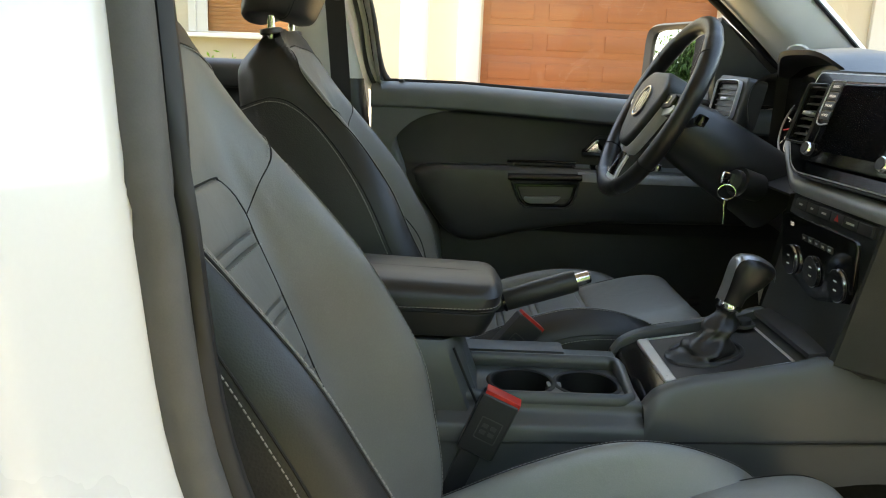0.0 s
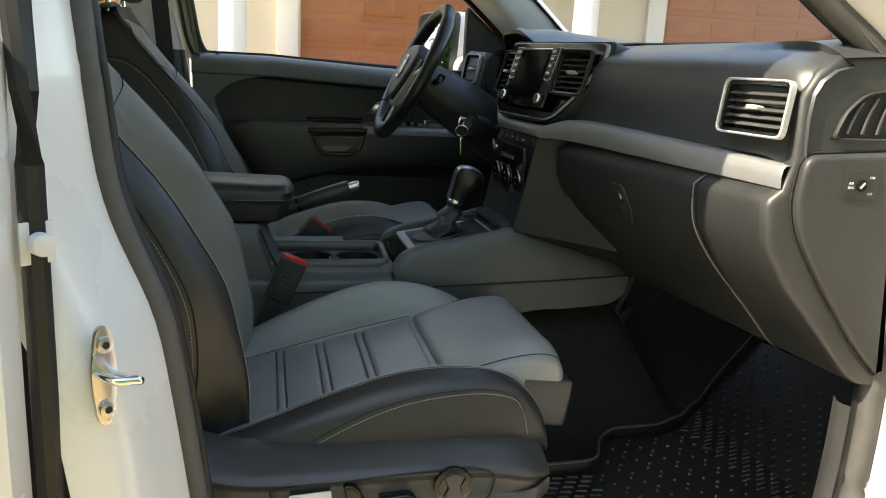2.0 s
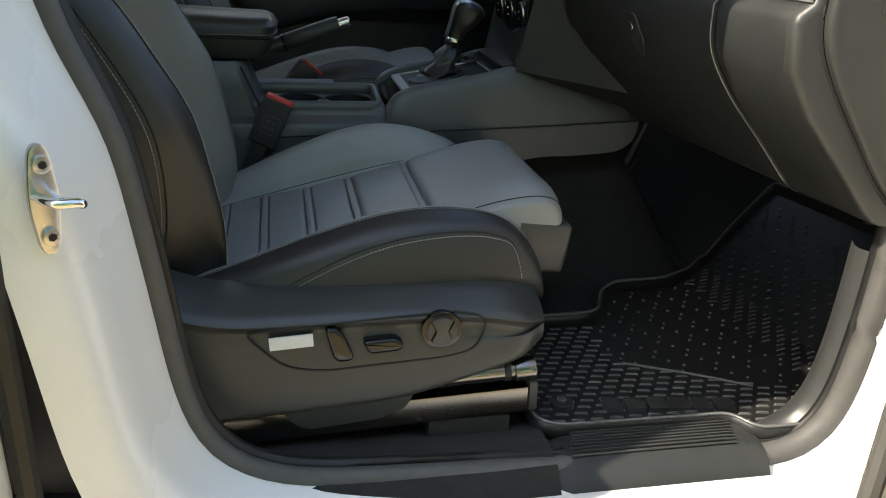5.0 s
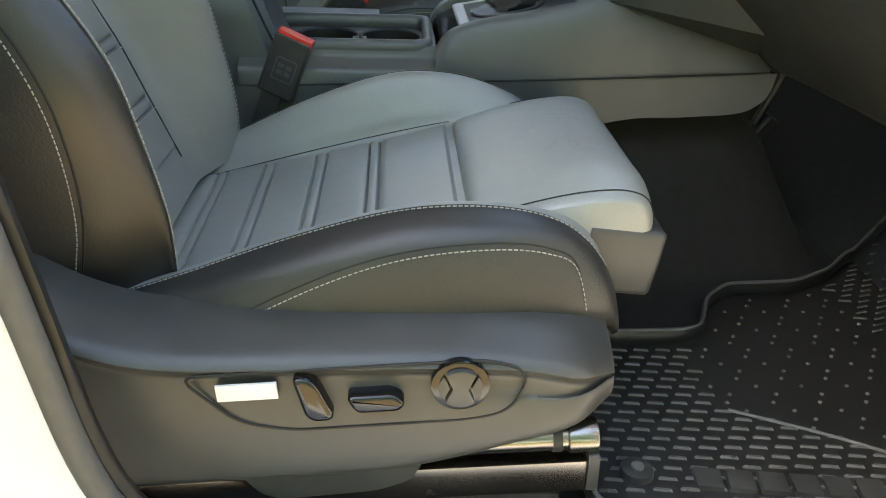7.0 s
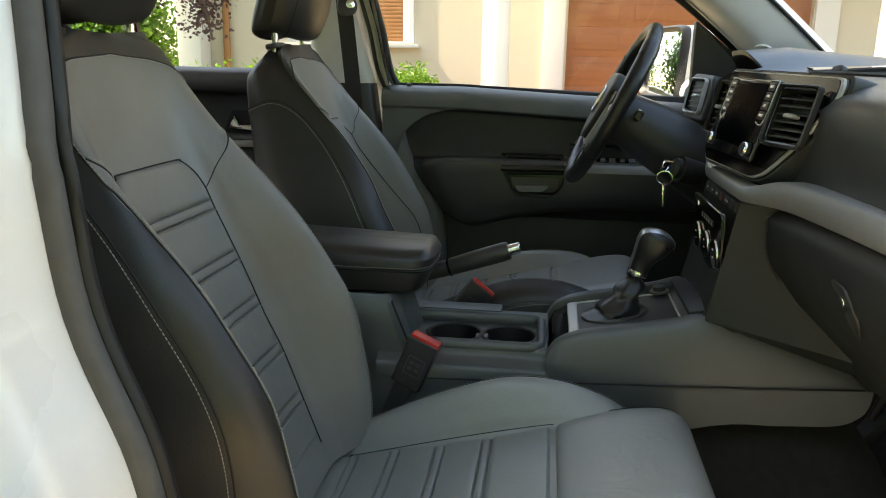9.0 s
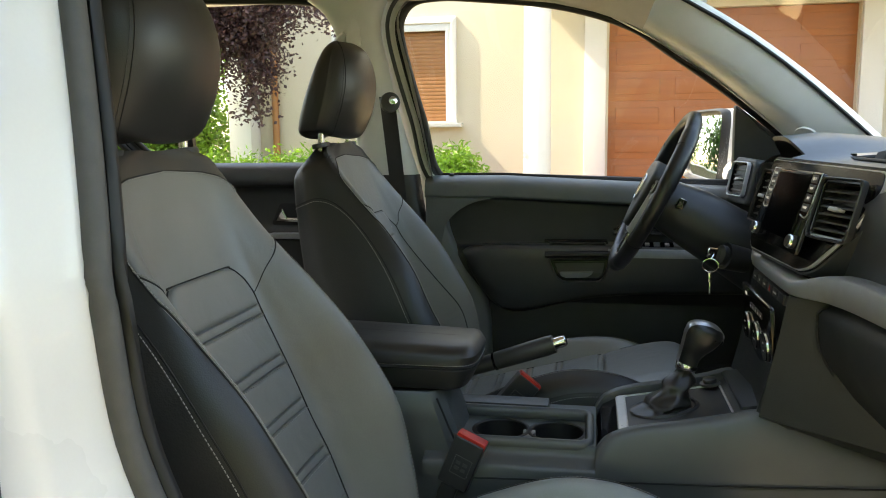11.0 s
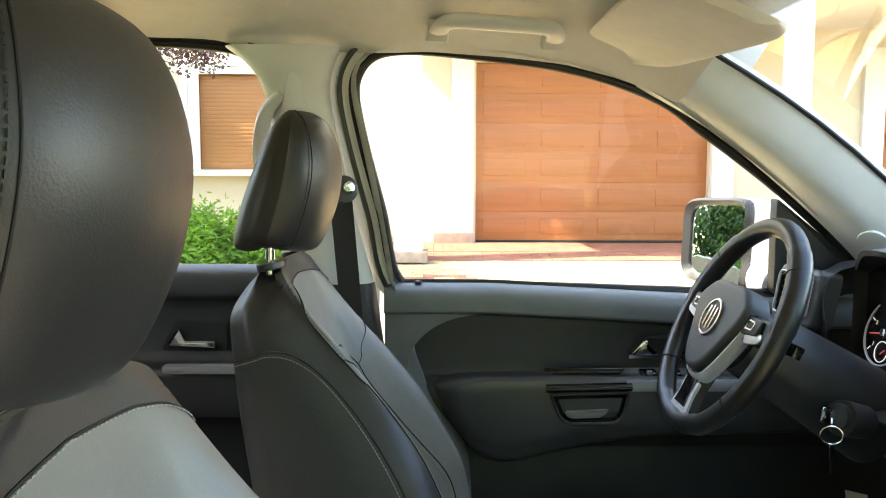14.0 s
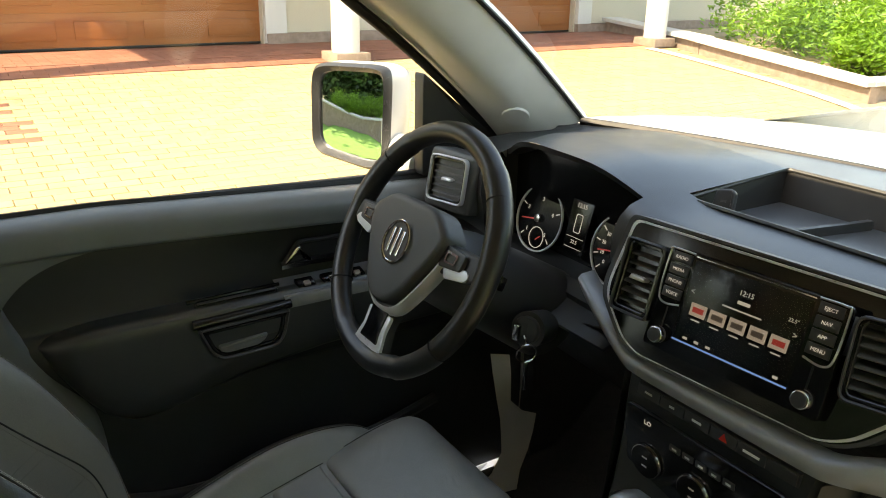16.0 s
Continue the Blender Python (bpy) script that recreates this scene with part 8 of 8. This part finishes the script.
def build_passenger_door():
    d = thing("car_door", (0.90, -0.95, 0.6), "wide open passenger door with grey inner panel and speaker grille", "car door", "front doors")
    a = Vector((0.40, -1.0, 0)).normalized()   # along the door, away from the hinge
    n = Vector((-1.0, -0.40, 0)).normalized()  # inner face, towards the camera
    h = Vector((0.835, -0.925, 0))

    def P(t, o, z):
        q = h + a * t + n * (o + 0.235)
        return (q.x, q.y, z)

    rows = [[P(t, -0.20, z) for z in (0.46, 0.8, 1.24)] for t in np.linspace(0.0, 1.02, 6)]
    part("outer_skin", skin(rows, False, False), WHITEPAINT, d, "white door skin")
    rows = [[P(0.02, -0.20, z), P(0.015, -0.1, z), P(0.02, 0.0, z)] for z in np.linspace(0.46, 1.24, 8)]
    part("hinge_face", skin(rows, False, False), WHITEPAINT, d, "white hinge face")
    rows = []
    for t in np.r_[0.05, 0.06, 0.09, 0.15, np.linspace(0.25, 1.0, 8)]:
        k = min(1, (t - 0.05) / 0.07)
        rows.append([P(t, 0.0, 0.475), P(t, 0.02 * k, 0.50), P(t, 0.05 * k, 0.58), P(t, 0.055 * k, 0.72), P(t, 0.04 * k, 0.84), P(t, 0.03 * k, 0.92), P(t, 0.075 * k, 1.0), P(t, 0.075 * k, 1.05), P(t, 0.03 * k, 1.08), P(t, 0.03 * k, 1.20), P(t, 0.0, 1.24)])
    pn = part("door_panel", skin(rows, False, False, 40, 0), PLASTIC, d, "grey grained inner panel")
    gp = rounded([(0.11, 0.50), (0.13, 0.60), (0.16, 0.66), (0.30, 0.68), (0.32, 0.50)], 0.03)
    bm = bmesh.new()
    bm.faces.new([bm.verts.new(P(t, 0.060, z)) for t, z in gp])
    part("speaker_grille", bm, mat("speaker_mesh", (0.012, 0.012, 0.012), (0.06, 0.06, 0.06), 0.6, scale=300, fine=420, bump=1.0, dist=0.002, weave=True), pn, "dark perforated speaker grille", 0)
    part("seal", tube([P(0.035, 0.006, z) for z in np.linspace(0.47, 1.24, 14)], 0.010, 8), RUBBER, d, "grey door seal")
    c = thing("door_check", (0.85, -0.83, 0.86), "steel door check strap and hinge at the A-post", "door check")
    part("strap", box((0.09, 0.012, 0.026), (0.885, -0.845, 0.862), 0.003, (0, 0, -35)), BRUSHED, c)
    part("bolt", cyl(0.010, 0.014, facing((0.848, -0.828, 0.872), (-0.9, -0.5, 0)), bevel=0.002), BRUSHED, c)
    part("bracket", box((0.012, 0.05, 0.05), (0.868, -0.852, 0.855), 0.003, (0, 0, -30)), DARK, c)
    part("roller", cyl(0.009, 0.03, pose(0.885, -0.875, 0.85), seg=16, bevel=0.002), DARK, c)
    return d


def build_mat():
    m = thing("floor_mat", (0.65, -0.45, 0.49), "black moulded rubber floor mat with raised bars and studs", "floor mat")
    edge = [(0.40, -0.672), (0.43, -0.692), (0.70, -0.694), (0.722, -0.735), (0.80, -0.735), (0.92, -0.725), (1.12, -0.70), (1.17, -0.40), (1.15, -0.05), (1.035, -0.08), (0.96, -0.115), (0.90, -0.175), (0.82, -0.215), (0.71, -0.222), (0.665, -0.26), (0.63, -0.34), (0.60, -0.352), (0.40, -0.36)]
    e = rounded(edge, 0.02, 4)

    def Z(x):
        return 0.492 + max(0, x - 0.98) * 0.9

    def inside(x, y):
        c = False
        for k in range(len(e)):
            (xa, ya), (xb, yb) = e[k - 1], e[k]
            if (ya > y) != (yb > y) and x < (xb - xa) * (y - ya) / (yb - ya) + xa:
                c = not c
        return c

    bm = bmesh.new()
    gx, gy = np.linspace(0.40, 1.17, 110), np.linspace(-0.74, -0.05, 98)
    grid(bm, [[(x, y, Z(x)) for x in gx] for y in gy])
    bmesh.ops.delete(bm, geom=[f for f in bm.faces if not inside(f.calc_center_median().x, f.calc_center_median().y)], context="FACES")
    part("sheet", bm, MATRUBBER, m, "", 0)
    part("rim", tube([(x, y, Z(x) + 0.008) for x, y in e], 0.0050, 8, True, flat=2.6), MATRUBBER, m, "raised rim", 60)
    # pale tube along the rim, standing for the light on its crest
    part("rim_crest", tube([(x, y, Z(x) + 0.0215) for x, y in e], 0.0028, 7, True), MATBAR, m, "rim crest with its glint in the colour", 60)
    # studs and bars: one mesh of many small pieces
    bars, studs = bmesh.new(), bmesh.new()

    def piece(bm2, x, y, w, l, ang, hgt):
        ca, sa = math.cos(ang), math.sin(ang)
        lo, hi = [], []
        for sx, sy in ((-1, -1), (1, -1), (1, 1), (-1, 1)):
            for lst, k, zz in ((lo, 1.0, 0.0), (hi, 0.75, hgt)):
                u, v = sx * w * k / 2, sy * l * k / 2
                lst.append(bm2.verts.new((x + u * ca - v * sa, y + u * sa + v * ca, Z(x) + zz)))
        bm2.faces.new(hi)
        for i in range(4):
            bm2.faces.new([lo[i], lo[(i + 1) % 4], hi[(i + 1) % 4], hi[i]])

    r = random.Random(5)

    def zone(x, y):
        # the studded field lies between two slanting lines
        return (y > -0.50 - 0.42 * (x - 0.60) - 0.0) and (x < 0.90 - 0.06 * (y + 0.4)) and x > 0.60

    for i in range(28):
        for j in range(40):
            x = 0.40 + i * 0.031 + (j * 0.0108) % 0.031
            y = -0.722 + j * 0.0166
            if not inside(x - 0.014, y) or not inside(x + 0.014, y) or not inside(x, y + 0.012) or not inside(x, y - 0.012) or x > 1.13:
                continue
            if zone(x, y):
                if (i + j) % 2:
                    continue
                piece(studs, x, y, 0.0040, 0.0040, 0.5, 0.003)
            elif x > 0.90:
                piece(bars, x, y, 0.021, 0.0036, math.radians(18), 0.002)
            else:
                piece(bars, x, y, 0.021, 0.0036, math.radians(-8), 0.0028)
    # bars and studs carry their glint as a paler base colour
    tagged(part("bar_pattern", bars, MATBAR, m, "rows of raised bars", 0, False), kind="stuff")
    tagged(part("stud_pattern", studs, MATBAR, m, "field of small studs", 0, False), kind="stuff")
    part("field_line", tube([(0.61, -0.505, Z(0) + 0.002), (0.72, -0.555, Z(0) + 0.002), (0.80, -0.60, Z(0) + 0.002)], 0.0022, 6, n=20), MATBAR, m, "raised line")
    for k in range(6):
        part("name_bar", box((0.030, 0.030, 0.008), (0.540 + 0.036 * k, -0.626 - 0.004 * k, 0.495), 0.002, (0, 0, -8)), MATSHAPE, m, "raised block where the name stands")
    part("fastener", cyl(0.020, 0.010, pose(0.462, -0.612, 0.496), 0.018, 32, 0.002), MATSHAPE, m, "round mat fastener")
    part("fastener_cap", cyl(0.007, 0.004, pose(0.462, -0.612, 0.5028), seg=20, bevel=0.001), MATBAR, m)
    return m


def build_rear_bench():
    b = thing("rear_bench", (-1.05, 0, 0.5), "black leather rear bench seat in the back of the cab", "bench seat")
    part("cushion", box((0.50, 1.30, 0.16), (-0.95, 0, 0.74), 0.05, (0, -6, 0), 4), LEATHER_SIDE, b)
    part("backrest", box((0.12, 1.30, 0.60), (-1.27, 0, 1.05), 0.05, (0, -14, 0), 4), LEATHER_SIDE, b)
    for y in (-0.42, 0.42):
        part("headrest", box((0.10, 0.26, 0.15), (-1.35, y, 1.40), 0.04, (0, -8, 0), 4), LEATHER_SIDE, b)
    part("bench_base", box((0.45, 1.3, 0.2), (-1.0, 0, 0.57), 0.02), CARPET, b)
    w = thing("window_3", (-1.42, 0, 1.3), "rear window behind the bench", "window", kind="structure")
    bm = bmesh.new()
    bm.faces.new([bm.verts.new(p) for p in ((-1.42, -0.6, 1.27), (-1.42, 0.6, 1.27), (-1.38, 0.55, 1.73), (-1.38, -0.55, 1.73))])
    p = part("pane", bm, WINDOW, w, "", 0, toward=(0, 0, 1.3))
    p.visible_shadow = False
    return b


def build_pedals():
    p = thing("pedal_set", (0.85, 0.35, 0.6), "pedals and pale sill edge in the driver's dark footwell", "pedals")
    part("brake_pedal", box((0.02, 0.09, 0.05), (0.84, 0.30, 0.62), 0.006, (0, 30, 0)), DARK, p)
    part("throttle_pedal", box((0.02, 0.05, 0.14), (0.88, 0.18, 0.60), 0.006, (0, 35, 0)), DARK, p)
    part("pedal_arm", tube([(0.85, 0.30, 0.63), (0.92, 0.30, 0.78), (0.95, 0.3, 0.9)], 0.008, 8), DARK, p)
    part("throttle_arm", tube([(0.89, 0.18, 0.64), (0.95, 0.18, 0.80), (0.96, 0.18, 0.9)], 0.008, 8), DARK, p)
    return p


# ---- assembly ----
build_ground()
build_house()
build_body()
build_floor()
build_ceiling()
build_driver_side()
build_windscreen()
build_seat(-0.39, -1, "black leather passenger seat with ribbed insert and side switches")
build_seat(0.398, 1, "black leather driver's seat with ribbed insert and grey stitching", 0.045)
build_dashboard()
build_cluster()
build_media()
build_stack()
build_console()
build_gear_lever()
build_handbrake()
build_wheel()
build_key()
build_driver_door()
build_rear_door()
build_buckle((0.030, -0.143, 0.824), 22, -8, "black seat belt buckle with red button beside the passenger seat")
build_buckle((0.088, 0.150, 0.840), 40, 10, "black seat belt buckle with red button beside the driver's seat")
build_grab(-0.003, 0.572, 1.728, -5, "light grey folding grab handle above the driver's window")
build_grab(-0.80, 0.556, 1.752, 0, "light grey folding grab handle above the rear window")
build_visor()
build_mirrors()
build_belts()
build_striker()
build_passenger_door()
build_mat()
build_rear_bench()
build_pedals()
build_garden()


# ---- paving, last ----
def build_paving():
    g = thing("drive_paving", (3, 4, 0.3), "yellow concrete block paving with a red border at the garages", "paving", kind="structure")
    shared = {}

    def block(lx, ly):
        if (lx, ly) not in shared:
            b = box((lx - 0.006, ly - 0.006, 0.05), (0, 0, -0.025), 0.004, seg=1)
            me = bpy.data.meshes.new("paver")
            b.to_mesh(me)
            b.free()
            shared[(lx, ly)] = me
        return shared[(lx, ly)]

    slope = math.degrees(math.atan(0.11))
    verts, faces, rv, rf = [], [], [], []
    rng = random.Random(8)
    n = 0
    for j in range(58):
        y = 1.30 + 0.1 * j
        for i in range(60):
            x = -2.0 + 0.2 * i + (0.1 if j % 2 else 0)
            if x > 8.1:
                continue
            z = ground_z(y) + rng.uniform(-0.0015, 0.0015)
            ang = slope if 1.5 < y < 7.5 else 0
            if ((x + 0.15) / 0.55) ** 2 + ((y - 5.75) / 0.75) ** 2 < 1.0 and rng.random() < 0.55:
                o = new("paver", block(0.2, 0.1001))
                o.parent = g
                o.matrix_parent_inverse = world_of(g).inverted()
                o.matrix_basis = pose(x, y, z, ang, 0, 0)
                continue
            if 1.2 < x < 3.2 and 2.2 < y < 5.2 and n < 250:
                o = new("paver", block(0.2, 0.1))
                o.parent = g
                o.matrix_parent_inverse = world_of(g).inverted()
                o.matrix_basis = pose(x, y, z, ang, 0, 0)
                n += 1
                continue
            k = len(verts)
            dz = 0.05 * 0.11 if ang else 0
            for zz, sh in ((0, 0.004), (-0.03, 0.003)):
                for sx, sy in ((-1, -1), (1, -1), (1, 1), (-1, 1)):
                    verts.append((x + sx * (0.1 - sh), y + sy * (0.05 - sh), z + zz + sy * dz))
            faces += [(k, k + 1, k + 2, k + 3)] + [(k + a, k + 4 + a, k + 4 + (a + 1) % 4, k + (a + 1) % 4) for a in range(4)]
    for key, me in shared.items():
        me.materials.append(PAVER if key[1] == 0.1 else REDPAVER)
    me = bpy.data.meshes.new("paver_field")
    me.from_pydata(verts, [], faces)
    me.materials.append(PAVER)
    o = new("paver_field", me)
    o.parent = g
    o.matrix_parent_inverse = world_of(g).inverted()
    tagged(o, "yellow concrete blocks", kind="stuff")
    # red border in front of the garages
    verts, faces = [], []
    for j in range(15):
        y = 7.12 + 0.1 * j
        for i in range(56):
            x = -2.2 + 0.2 * i + (0.1 if j % 2 else 0)
            z = ground_z(y) + 0.004
            k = len(verts)
            for zz, sh in ((0, 0.003), (-0.03, 0.003)):
                for sx, sy in ((-1, -1), (1, -1), (1, 1), (-1, 1)):
                    verts.append((x + sx * (0.1 - sh), y + sy * (0.05 - sh), z + zz + (sy * 0.0055 if y < 7.5 else 0)))
            faces += [(k, k + 1, k + 2, k + 3)] + [(k + a, k + 4 + a, k + 4 + (a + 1) % 4, k + (a + 1) % 4) for a in range(4)]
    me = bpy.data.meshes.new("border_field")
    me.from_pydata(verts, [], faces)
    me.materials.append(REDPAVER)
    o = new("border_field", me)
    o.parent = g
    o.matrix_parent_inverse = world_of(g).inverted()
    tagged(o, "red concrete blocks", kind="stuff")
    part("kerb", skin([[(x - 0.09, y, ground_z(y) + 0.012), (x + 0.09, y, ground_z(y) + 0.012)] for x, y in ((7.75, 6.9), (7.83, 6.4), (7.87, 5.6), (7.86, 4.85), (7.76, 4.2), (7.60, 3.6), (7.3, 2.9), (6.8, 2.2))], False, False, 0, 24), CAPSTONE, g, "pale kerb stones")


build_paving()
